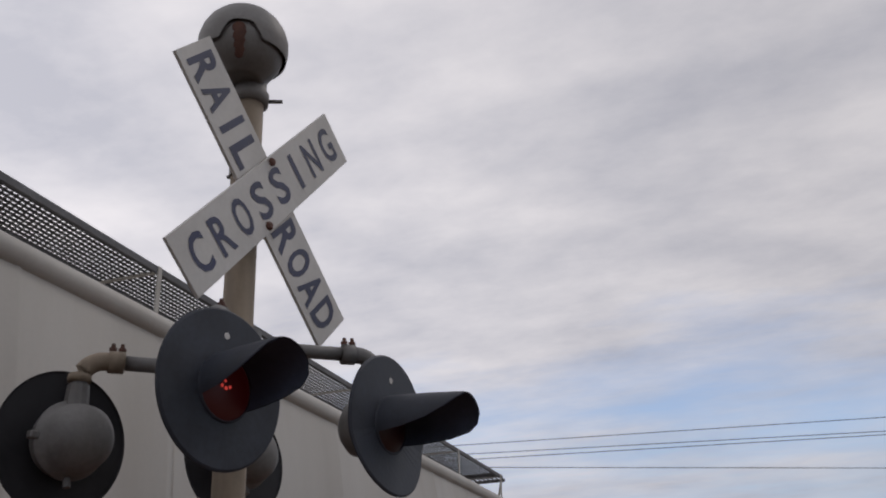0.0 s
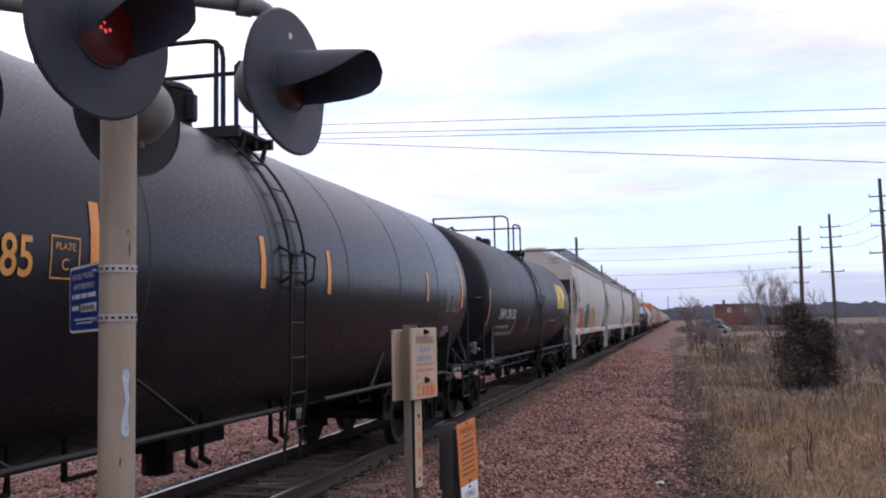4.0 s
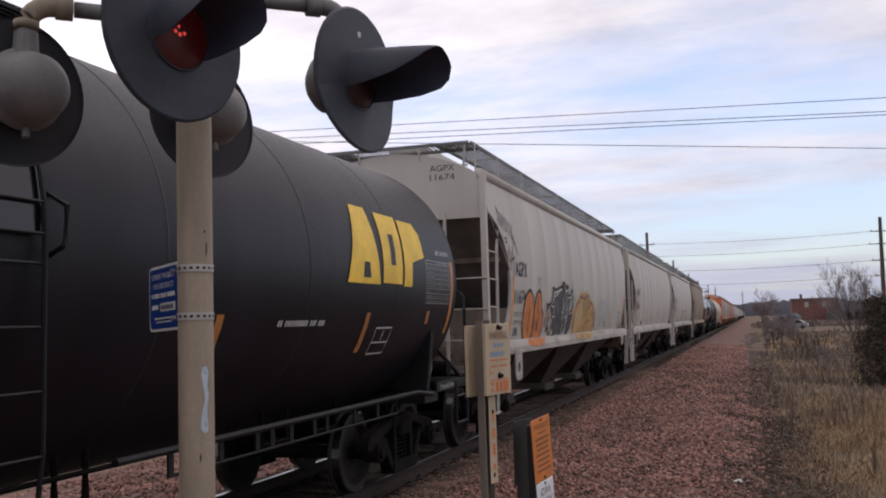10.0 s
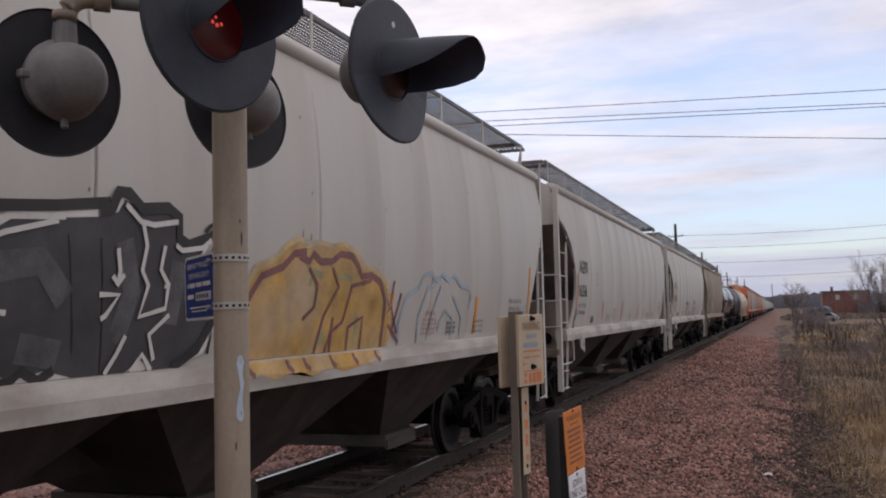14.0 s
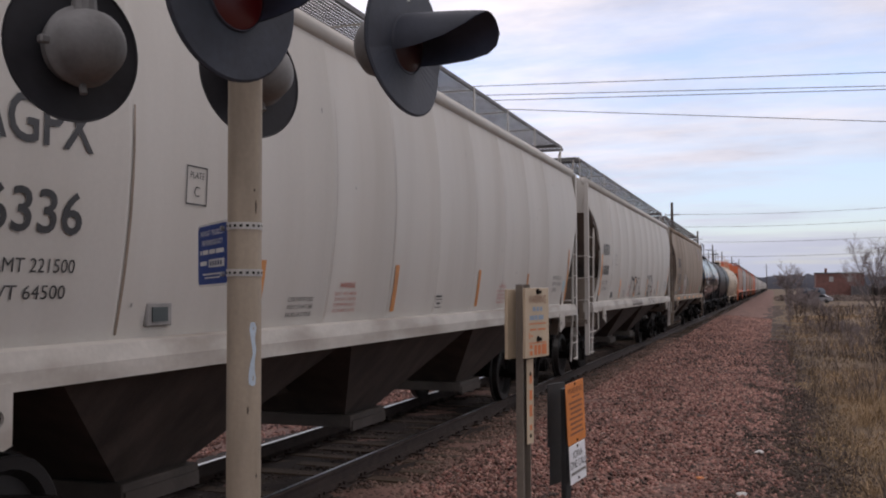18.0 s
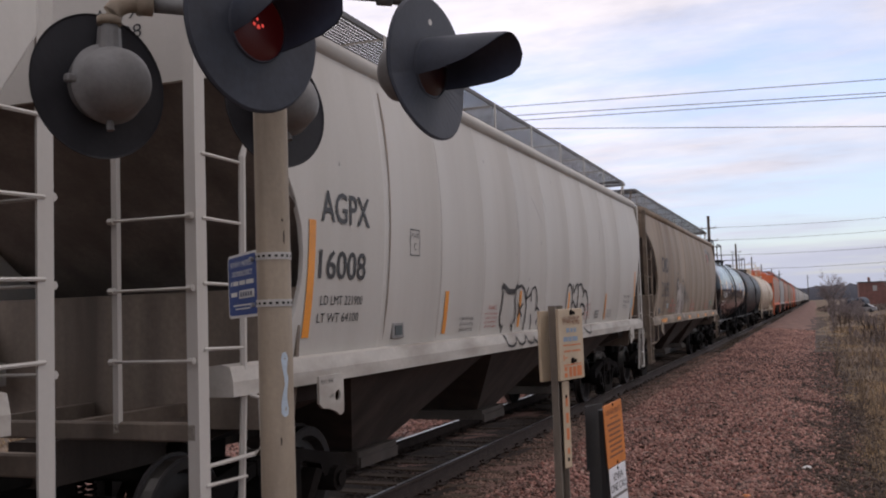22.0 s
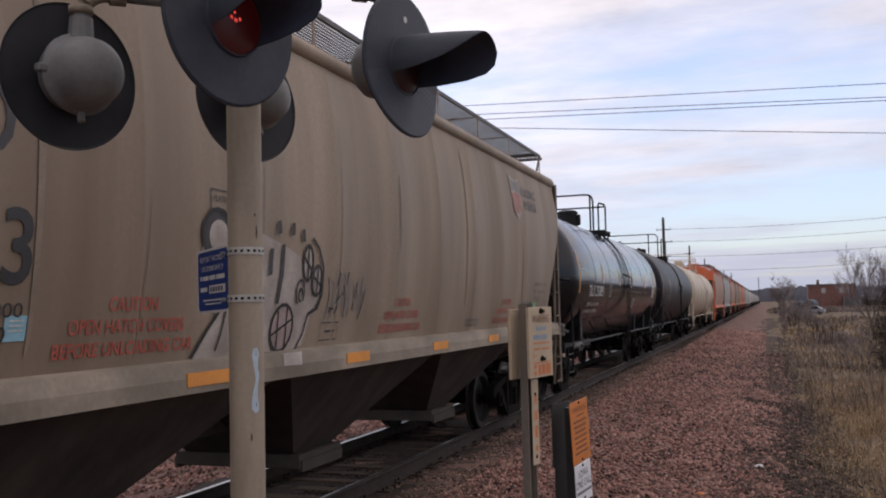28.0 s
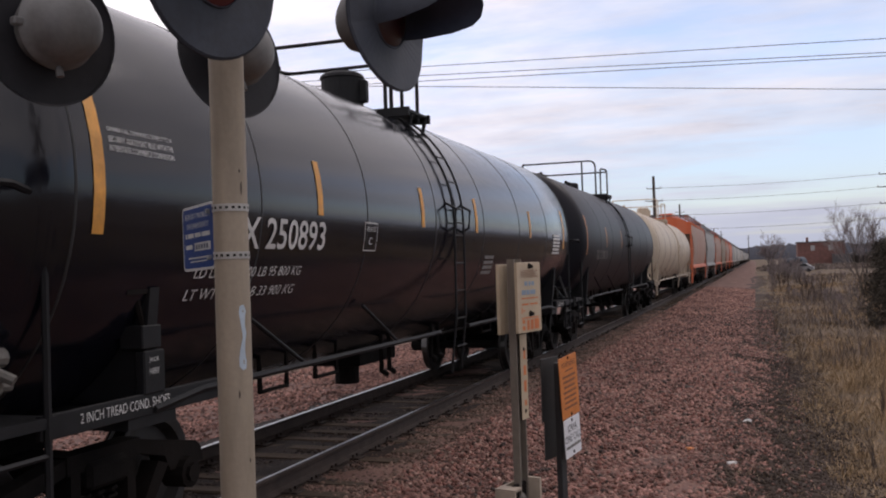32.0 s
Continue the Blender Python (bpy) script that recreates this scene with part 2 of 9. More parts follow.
STREAK = (1.6, 1.6, 0.18)
M = dict(
    soil=surf("dry_soil", (0.125, 0.090, 0.064), 0.95, var=0.4, scale=0.35, fine=9, bump=0.5, tint=(0.165, 0.119, 0.08), dirt=(0.075, 0.058, 0.042), dirt_amount=0.7, dirt_scale=0.3, spec=0.15),
    gravel=surf("pink_ballast_bed", (0.18, 0.102, 0.082), 0.9, var=0.45, scale=1.2, fine=26, bump=0.9, dirt=(0.12, 0.075, 0.065), dirt_amount=0.5, spec=0.2),
    stone=surf("pink_quartzite", (0.238, 0.126, 0.101), 0.8, var=0.35, scale=0.7, fine=60, island=0.8, bump=0.3, spec=0.3),
    redstone=surf("dark_red_quartzite", (0.185, 0.080, 0.062), 0.8, var=0.35, scale=0.9, fine=60, island=0.6, bump=0.3, spec=0.3),
    palestone=surf("pale_pink_quartzite", (0.34, 0.225, 0.18), 0.8, var=0.3, scale=0.9, fine=60, island=0.5, bump=0.3, spec=0.3),
    # Grimy stones; the shade under the train also darkens this colour.
    darkstone=surf("grimy_shaded_stone", (0.072, 0.055, 0.048), 0.85, var=0.25, scale=9, fine=60, island=0.55, bump=0.3, spec=0.25),
    brownstone=surf("dusty_brown_ballast", (0.150, 0.095, 0.074), 0.85, var=0.35, scale=1.2, fine=60, island=0.65, bump=0.3, spec=0.25),
    # Grime plus the train's shade, both put into the bed's colour.
    shaded_bed=surf("grimy_shaded_ballast", (0.030, 0.020, 0.016), 0.9, var=0.4, scale=2.5, fine=24, bump=0.8, dirt=(0.04, 0.03, 0.025), dirt_amount=0.6, spec=0.2),
    tie=surf("weathered_tie", (0.066, 0.046, 0.032), 0.9, var=0.4, scale=4, fine=22, stretch=(0.4, 5, 5), bump=0.6, rnd=0.35, spec=0.2, dirt=(0.075, 0.054, 0.04), dirt_amount=0.6),
    rail=surf("rusty_rail", (0.042, 0.029, 0.024), 0.75, 0.2, var=0.3, scale=6, fine=60, bump=0.3, spec=0.3),
    railhead=surf("polished_rail_head", (0.27, 0.26, 0.265), 0.30, 1.0, var=0.1, scale=3, fine=30, stretch=(20, 0.3, 1), bump=0.02),
    hopper=surf("hopper_white_paint", (0.47, 0.448, 0.41), 0.55, var=0.05, scale=0.7, fine=30, bump=0.05, stretch=STREAK, dirt=(0.33, 0.29, 0.245), dirt_amount=0.34, spec=0.4),
    hopper_old=surf("hopper_tan_paint", (0.285, 0.222, 0.166), 0.6, var=0.2, scale=1.3, fine=26, bump=0.06, stretch=STREAK, dirt=(0.165, 0.115, 0.078), dirt_amount=0.9, dirt_scale=0.45, spec=0.3),
    hopper_grey=surf("hopper_grey_paint", (0.33, 0.325, 0.315), 0.6, var=0.12, scale=1.3, fine=26, bump=0.06, stretch=STREAK, dirt=(0.17, 0.15, 0.13), dirt_amount=0.6),
    hopper_orange=surf("hopper_orange_paint", (0.62, 0.12, 0.035), 0.55, var=0.12, scale=1.3, fine=26, bump=0.05, stretch=STREAK, dirt=(0.28, 0.14, 0.09), dirt_amount=0.5),
    hopper_tan_orange=surf("tan_orange_side_paint", (0.36, 0.205, 0.15), 0.6, var=0.15, scale=1.3, fine=26, bump=0.05, stretch=STREAK, dirt=(0.30, 0.25, 0.21), dirt_amount=0.7, dirt_scale=0.5),
    # Dust on the car ends, with their shade mixed into the colour.
    hopper_end=surf("dusty_shaded_end_sheet", (0.185, 0.150, 0.120), 0.75, var=0.25, scale=1.6, fine=26, bump=0.12, stretch=STREAK, dirt=(0.06, 0.047, 0.038), dirt_amount=0.8, spec=0.3),
    # The recess's shade is put into the slope sheet's dark colour.
    slope=surf("shaded_slope_sheet", (0.17, 0.148, 0.13), 0.65, var=0.3, scale=1.6, fine=26, bump=0.1, stretch=STREAK, dirt=(0.11, 0.094, 0.08), dirt_amount=0.8, spec=0.3),
    sill_white=surf("scuffed_white_sill", (0.43, 0.405, 0.365), 0.6, var=0.12, scale=2.5, fine=26, bump=0.08, stretch=(1, 0.5, 1.5), dirt=(0.15, 0.115, 0.085), dirt_amount=0.75, dirt_scale=1.5, spec=0.35),
    disc_back=surf("black_disc_back", (0.022, 0.022, 0.026), 0.65, var=0.3, scale=5, fine=50, bump=0.08, dirt=(0.045, 0.045, 0.05), dirt_amount=0.5, spec=0.25),
    # Sky light reaching inside the hoods is put into this blue colour.
    hood_inner=surf("skylit_blue_hood_lining", (0.060, 0.072, 0.110), 0.7, var=0.25, scale=5, fine=50, bump=0.05),
    gate=surf("dusty_gate_steel", (0.075, 0.064, 0.055), 0.75, var=0.25, scale=3, fine=26, bump=0.12, dirt=(0.05, 0.04, 0.034), dirt_amount=0.8, spec=0.25),
    post=surf("weathered_marker_post", (0.165, 0.138, 0.112), 0.7, 0.1, var=0.2, scale=5, fine=50, bump=0.15, stretch=(3, 3, 0.5)),
    ladder_old=surf("mud_stained_ladder_paint", (0.185, 0.145, 0.11), 0.7, var=0.25, scale=4, fine=26, bump=0.1, dirt=(0.07, 0.05, 0.038), dirt_amount=0.8, dirt_scale=2, spec=0.3),
    sill_old=surf("mud_caked_tan_sill", (0.27, 0.225, 0.175), 0.7, var=0.25, scale=2.6, fine=26, bump=0.12, stretch=(1, 0.5, 1), dirt=(0.11, 0.085, 0.065), dirt_amount=0.7, dirt_scale=1.6, spec=0.3),
    cinder=surf("dark_trackside_dirt", (0.056, 0.041, 0.033), 0.95, var=0.4, scale=1.2, fine=14, bump=0.6, dirt=(0.12, 0.085, 0.07), dirt_amount=0.5, dirt_scale=1.2, spec=0.15),
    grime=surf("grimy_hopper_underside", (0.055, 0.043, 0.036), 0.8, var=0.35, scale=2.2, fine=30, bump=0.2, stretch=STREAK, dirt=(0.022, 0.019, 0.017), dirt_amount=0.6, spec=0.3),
    tank_black=surf("tank_black_satin", (0.0085, 0.0088, 0.0145), 0.30, var=0.3, scale=1.2, fine=36, bump=0.03, stretch=STREAK, dirt=(0.018, 0.0172, 0.020), dirt_amount=0.5, spec=0.23),
    tank_gloss=surf("tank_black_gloss", (0.006, 0.0065, 0.0115), 0.15, var=0.3, scale=1.2, fine=36, bump=0.0, stretch=STREAK, dirt=(0.012, 0.012, 0.014), dirt_amount=0.35, spec=0.5),
    tank_dull=surf("tank_black_dull", (0.010, 0.0096, 0.0145), 0.44, var=0.3, scale=1.2, fine=36, bump=0.04, stretch=STREAK, dirt=(0.020, 0.018, 0.020), dirt_amount=0.6, spec=0.19),
    tank_cream=surf("tank_cream_paint", (0.56, 0.47, 0.36), 0.5, var=0.1, scale=1.2, fine=30, bump=0.03, stretch=STREAK, dirt=(0.22, 0.14, 0.09), dirt_amount=0.75, spec=0.4),
    seam=surf("weld_seam", (0.012, 0.012, 0.012), 0.6, var=0.2),
    iron=surf("sooty_cast_iron", (0.0075, 0.0066, 0.0062), 0.85, var=0.4, scale=5, fine=40, bump=0.3, dirt=(0.018, 0.0125, 0.010), dirt_amount=0.5, spec=0.1),
    blackpaint=surf("black_steel_fittings", (0.011, 0.011, 0.012), 0.6, var=0.25, scale=5, fine=40, bump=0.05, spec=0.22),
    wheel=surf("wheel_steel", (0.013, 0.0105, 0.0095), 0.65, 0.1, var=0.3, scale=5, fine=40, bump=0.15),
    tread=surf("polished_wheel_tread", (0.11, 0.105, 0.10), 0.35, 1.0, var=0.1, scale=5, fine=40, bump=0.03),
    grate=surf("galvanised_walkway", (0.125, 0.125, 0.13), 0.7, 0.1, var=0.2, scale=5, fine=40, bump=0.1),
    teal_tape=surf("weathered_teal_tape", (0.085, 0.155, 0.16), 0.5, var=0.2, scale=5, bump=0.02),
    orange_tape=surf("orange_reflective_tape", (0.72, 0.27, 0.035), 0.45, var=0.15, scale=3, fine=30, bump=0.02, dirt=(0.3, 0.15, 0.06), dirt_amount=0.5),
    dull_tape=surf("faded_orange_tape", (0.50, 0.20, 0.05), 0.5, var=0.2, scale=3, fine=30, bump=0.02, dirt=(0.25, 0.14, 0.08), dirt_amount=0.7),
    blue_tag=surf("pale_blue_tag", (0.22, 0.42, 0.5), 0.5, var=0.2, bump=0.02),
    green_tag=surf("green_tag", (0.1, 0.42, 0.16), 0.5, var=0.2, bump=0.02),
    dark_tag=surf("dark_tag", (0.03, 0.04, 0.04), 0.5, var=0.2, bump=0.02),
    ink=surf("black_lettering", (0.028, 0.028, 0.03), 0.55, var=0.3, scale=6, bump=0.02),
    faint=surf("faded_grey_lettering", (0.20, 0.19, 0.18), 0.6, var=0.25, scale=6, bump=0.02),
    red_ink=surf("faded_red_lettering", (0.40, 0.085, 0.060), 0.55, var=0.3, scale=6, bump=0.02),
    white_ink=surf("white_lettering", (0.55, 0.54, 0.52), 0.5, var=0.2, scale=6, bump=0.02),
    table_ink=surf("worn_white_print", (0.36, 0.355, 0.345), 0.55, var=0.3, scale=6, bump=0.02),
    yellow_ink=surf("yellow_lettering", (0.66, 0.30, 0.05), 0.5, var=0.2, scale=6, bump=0.02),
    logo_yellow=surf("yellow_emblem_paint", (0.78, 0.50, 0.03), 0.5, var=0.15, scale=4, bump=0.02),
    spray_orange=surf("orange_spray", (0.52, 0.175, 0.05), 0.7, var=0.22, scale=4, fine=60, bump=0.02),
    spray_yellow=surf("ochre_spray", (0.47, 0.27, 0.062), 0.7, var=0.3, scale=4, fine=60, bump=0.02, dirt=(0.5, 0.46, 0.4), dirt_amount=0.5),
    spray_grey=surf("grey_spray", (0.052, 0.051, 0.054), 0.7, var=0.3, scale=4, fine=60, bump=0.02),
    spray_smoke=surf("smoky_grey_spray", (0.095, 0.094, 0.098), 0.7, var=0.4, scale=5, fine=60, bump=0.02),
    spray_halo=surf("thin_ochre_spray", (0.50, 0.36, 0.17), 0.7, var=0.3, scale=5, fine=60, bump=0.02, dirt=(0.47, 0.44, 0.39), dirt_amount=0.7),
    spray_green=surf("olive_spray", (0.30, 0.30, 0.15), 0.7, var=0.3, scale=4, fine=60, bump=0.02),
    spray_black=surf("black_spray", (0.026, 0.024, 0.024), 0.7, var=0.3, scale=4, fine=60, bump=0.02),
    spray_worn=surf("worn_white_spray", (0.40, 0.355, 0.32), 0.7, var=0.3, scale=3, fine=60, bump=0.02, dirt=(0.24, 0.19, 0.155), dirt_amount=0.8, dirt_scale=2.5),
    spray_pink=surf("worn_pink_spray", (0.33, 0.25, 0.235), 0.7, var=0.3, scale=4, fine=60, bump=0.02),
    spray_white=surf("white_spray", (0.60, 0.585, 0.55), 0.7, var=0.1, scale=4, fine=60, bump=0.02),
    spray_violet=surf("dull_violet_spray", (0.2, 0.085, 0.085), 0.7, var=0.3, scale=4, fine=60, bump=0.02),
    spray_blue=surf("pale_blue_spray", (0.33, 0.40, 0.46), 0.7, var=0.2, scale=4, fine=60, bump=0.02),
    mast=surf("weathered_mast_paint", (0.275, 0.222, 0.165), 0.65, 0.1, var=0.14, scale=5, fine=60, bump=0.12, stretch=(3, 3, 0.5), dirt=(0.17, 0.135, 0.10), dirt_amount=0.6, dirt_scale=4, spec=0.35),
    galv=surf("galvanised_steel", (0.32, 0.325, 0.33), 0.5, 0.5, var=0.15, scale=8, fine=50, bump=0.06),
    strap=surf("punched_steel_strap", (0.45, 0.43, 0.40), 0.5, 0.3, var=0.15, scale=8, fine=50, bump=0.05),
    signal_black=surf("faded_signal_black", (0.034, 0.039, 0.052), 0.6, var=0.3, scale=5, fine=50, bump=0.08, dirt=(0.066, 0.072, 0.088), dirt_amount=0.7, spec=0.35),
    housing=surf("grey_lamp_housing", (0.185, 0.183, 0.18), 0.6, 0.2, var=0.25, scale=6, fine=50, bump=0.12, dirt=(0.10, 0.09, 0.08), dirt_amount=0.5),
    bell=surf("weathered_bell_casting", (0.20, 0.205, 0.20), 0.55, 0.3, var=0.2, scale=7, fine=50, bump=0.15, dirt=(0.11, 0.065, 0.05), dirt_amount=0.6),
    rust=surf("rust_stain", (0.12, 0.055, 0.04), 0.8, var=0.3, scale=8, bump=0.1),
    board=surf("white_sign_sheet", (0.56, 0.545, 0.52), 0.5, var=0.08, scale=6, fine=50, bump=0.03, dirt=(0.42, 0.39, 0.34), dirt_amount=0.4),
    notice=surf("clean_white_notice", (0.74, 0.74, 0.76), 0.5, var=0.06, scale=6, fine=50, bump=0.03),
    sign_ink=surf("navy_sign_lettering", (0.028, 0.034, 0.085), 0.5, var=0.2, bump=0.02),
    blue=surf("blue_sign_sheet", (0.006, 0.034, 0.17), 0.5, var=0.12, scale=6, fine=50, bump=0.02, spec=0.2),
    paint_drip=surf("pale_blue_paint_drip", (0.42, 0.50, 0.57), 0.5, var=0.12, bump=0.05),
    cream_board=surf("aged_cream_board", (0.50, 0.40, 0.285), 0.6, var=0.12, scale=9, fine=60, bump=0.08, dirt=(0.33, 0.24, 0.15), dirt_amount=0.5),
    orange_board=surf("orange_sign_sheet", (0.62, 0.20, 0.045), 0.5, var=0.12, scale=9, fine=60, bump=0.05),
    black_board=surf("black_sign_back", (0.02, 0.02, 0.021), 0.6, var=0.3, scale=9, fine=60, bump=0.05),
    orange_ink=surf("orange_print", (0.6, 0.17, 0.05), 0.5, var=0.2, bump=0.02),
    brown_ink=surf("brown_print", (0.20, 0.075, 0.04), 0.6, var=0.2, bump=0.02),
    blue_ink=surf("faded_blue_print", (0.27, 0.34, 0.42), 0.6, var=0.2, bump=0.02),
    wood_pole=surf("creosoted_pole", (0.075, 0.06, 0.052), 0.85, var=0.3, scale=3, fine=30, stretch=(4, 4, 0.3), bump=0.2, spec=0.2),
    wire=surf("wire", (0.035, 0.035, 0.04), 0.6, var=0.1, bump=0),
    straw=surf("dry_grass", (0.325, 0.226, 0.132), 0.85, var=0.2, scale=0.4, fine=5, island=0.5, bump=0, spec=0.2),
    dull_straw=surf("dead_weeds", (0.20, 0.148, 0.105), 0.9, var=0.25, scale=0.4, fine=5, island=0.5, bump=0, spec=0.15),
    grey_weed=surf("grey_dead_stems", (0.175, 0.14, 0.122), 0.9, var=0.25, scale=0.4, fine=5, island=0.5, bump=0, spec=0.15),
    dock=surf("dark_seed_heads", (0.075, 0.055, 0.045), 0.9, var=0.3, scale=3, fine=30, bump=0.2, spec=0.15),
    twig=surf("bare_twigs", (0.225, 0.19, 0.185), 0.9, var=0.2, scale=1.5, fine=20, bump=0, island=0.25, spec=0.15),
    cedar=surf("cedar_foliage", (0.068, 0.058, 0.046), 0.85, var=0.3, scale=1.5, fine=20, bump=0, island=0.5, spec=0.2),
    bark=surf("grey_bark", (0.11, 0.09, 0.078), 0.9, var=0.3, scale=4, fine=30, stretch=(3, 3, 0.5), bump=0.3, spec=0.2),
    # Distance haze is mixed into the woods' bluish grey.
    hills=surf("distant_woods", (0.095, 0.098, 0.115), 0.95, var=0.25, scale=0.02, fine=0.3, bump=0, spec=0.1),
    valve=surf("dusty_aluminium_casting", (0.15, 0.138, 0.122), 0.65, 0.1, var=0.3, scale=9, fine=50, bump=0.2, dirt=(0.12, 0.10, 0.085), dirt_amount=0.8, dirt_scale=4),
    # One colour for thin grime and the shadow along the seams.
    grime_wash=surf("grime_and_seam_shadow", (0.34, 0.30, 0.26), 0.7, var=0.25, scale=3, bump=0.02),
    rust_wash=surf("thin_rust_wash", (0.215, 0.165, 0.122), 0.7, var=0.25, scale=3, bump=0.02),
    pink_tag=surf("faded_pink_sticker", (0.50, 0.33, 0.27), 0.6, var=0.15, bump=0.02),
    brick=surf("red_brick", (0.155, 0.072, 0.060), 0.85, var=0.2, scale=1, fine=12, bump=0.2),
    roofing=surf("dark_roofing", (0.085, 0.078, 0.08), 0.8, var=0.2, scale=1, fine=12, bump=0.1),
    pane=surf("dark_window_pane", (0.03, 0.035, 0.04), 0.15, var=0.2, bump=0),
    blue_tank=surf("blue_tank_paint", (0.012, 0.026, 0.046), 0.7, var=0.2, bump=0.02),
    white_paint=surf("white_vehicle_paint", (0.25, 0.25, 0.26), 0.4, var=0.1, bump=0.02),
    tyre=surf("tyre_rubber", (0.02, 0.02, 0.02), 0.8, var=0.2, bump=0.1),
    debris=surf("weathered_timber", (0.30, 0.245, 0.19), 0.85, var=0.3, scale=4, fine=30, bump=0.3),
)
lens = bpy.data.materials.new("red_signal_lens")
lens.use_nodes = True
lb = lens.node_tree.nodes["Principled BSDF"]
lb.inputs["Base Color"].default_value, lb.inputs["Roughness"].default_value = (0.028, 0.002, 0.003, 1), 0.45
lit = lens.copy()
lit.name = "glowing_red_signal_lens"
lit_b = lit.node_tree.nodes["Principled BSDF"]
lit_b.inputs["Emission Color"].default_value, lit_b.inputs["Emission Strength"].default_value = (1.0, 0.05, 0.05, 1), 0.011
hot = lens.copy()
hot.name = "signal_filament_glow"
hot_b = hot.node_tree.nodes["Principled BSDF"]
hot_b.inputs["Emission Color"].default_value, hot_b.inputs["Emission Strength"].default_value = (1.0, 0.10, 0.08, 1), 0.6

# ---------------------------------------------------------------- mesh helpers


def part(name, bm, mat, parent=None, label="", smooth=False):
    """Links a bmesh as one mesh object, under a thing or a part if one is given."""
    me = bpy.data.meshes.new(name)
    if smooth:
        for f in bm.faces:
            f.smooth = True
    bm.to_mesh(me)
    bm.free()
    me.materials.append(mat)
    ob = new(name, me)
    ob.parent = parent
    if label:
        ob["label"] = label
    return ob


def thing(name, label, category, group="", m=None):
    ob = tagged(new(name), label, category, group)
    if m:
        ob.matrix_basis = m
    return ob


def box(bm, x0, x1, y0, y1, z0, z1, m=None, bevel=0.0):
    g = bmesh.ops.create_cube(bm, size=1.0)
    vs = g["verts"]
    for v in vs:
        v.co = Vector((x0 + (v.co.x + 0.5) * (x1 - x0), y0 + (v.co.y + 0.5) * (y1 - y0), z0 + (v.co.z + 0.5) * (z1 - z0)))
    if bevel:
        es = list({e for v in vs for e in v.link_edges})
        r = bmesh.ops.bevel(bm, geom=es, offset=bevel, segments=1, affect='EDGES')
        vs = list({v for f in r["faces"] for v in f.verts} | {v for v in vs if v.is_valid})
    if m:
        bmesh.ops.transform(bm, matrix=m, verts=vs)
    return vs


def tube(bm, pts, r, seg=6, caps=True):
    """A round bar along a polyline; r may be a list."""
    pts = [Vector(p) for p in pts]
    rings = []
    for i, p in enumerate(pts):
        a = (pts[i] - pts[i - 1]).normalized() if i else (pts[1] - pts[0]).normalized()
        b = (pts[i + 1] - pts[i]).normalized() if i < len(pts) - 1 else a
        d = (a + b)
        d = d.normalized() if d.length > 1e-6 else a
        ref = Vector((0, 0, 1)) if abs(d.z) < 0.9 else Vector((1, 0, 0))
        s = d.cross(ref).normalized()
        w = s.cross(d).normalized()
        k = 1.0 / max(0.5, d.dot(a))
        rad = r[i] if isinstance(r, (list, tuple)) else r
        rings.append([bm.verts.new(p + (s * math.cos(2 * math.pi * j / seg) + w * math.sin(2 * math.pi * j / seg)) * rad * (k if 0 < i < len(pts) - 1 else 1)) for j in range(seg)])
    for a, b in zip(rings, rings[1:]):
        for j in range(seg):
            bm.faces.new((a[j], a[(j + 1) % seg], b[(j + 1) % seg], b[j]))
    if caps:
        bm.faces.new(rings[0][::-1])
        bm.faces.new(rings[-1])


def lathe(bm, profile, m, seg=24, arc=(0, 360), close=True):
    """Turns (radius, height) pairs round the z axis of the pose m."""
    full = abs(arc[1] - arc[0]) >= 360
    n = seg if full else seg + 1
    rings = []
    for r, h in profile:
        if r < 1e-6 and full:
            rings.append([bm.verts.new(m @ Vector((0, 0, h)))])
        else:
            rings.append([bm.verts.new(m @ Vector((r * math.cos(radians(arc[0] + (arc[1] - arc[0]) * j / seg)), r * math.sin(radians(arc[0] + (arc[1] - arc[0]) * j / seg)), h))) for j in range(n)])
    for a, b in zip(rings, rings[1:]):
        for j in range(seg):
            k = (j + 1) % n
            if len(a) == 1 and len(b) == 1:
                continue
            if len(a) == 1:
                bm.faces.new((a[0], b[k], b[j]))
            elif len(b) == 1:
                bm.faces.new((a[j], a[k], b[0]))
            else:
                bm.faces.new((a[j], a[k], b[k], b[j]))


def prism(bm, poly, axis, a, b):
    """A flat outline (two coordinates) pulled along an axis from a to b."""
    def put(p, h):
        c = list(p)
        c.insert("xyz".index(axis), h)
        return bm.verts.new(c)
    lo, hi = [put(p, a) for p in poly], [put(p, b) for p in poly]
    n = len(poly)
    for i in range(n):
        bm.faces.new((lo[i], lo[(i + 1) % n], hi[(i + 1) % n], hi[i]))
    bm.faces.new(lo[::-1])
    bm.faces.new(hi)
    bmesh.ops.recalc_face_normals(bm, faces=bm.faces[:])


def frame_of(origin, out, upv=(0, 0, 1)):
    """A pose whose z points out, whose y points up and whose x points right for one who looks at it."""
    z = Vector(out).normalized()
    x = Vector(upv).cross(z).normalized()
    y = z.cross(x)
    m = Matrix((x, y, z)).transposed().to_4x4()
    m.translation = origin
    return m


# flat marks: outlines in (along, up), laid on a curved or flat face by a function


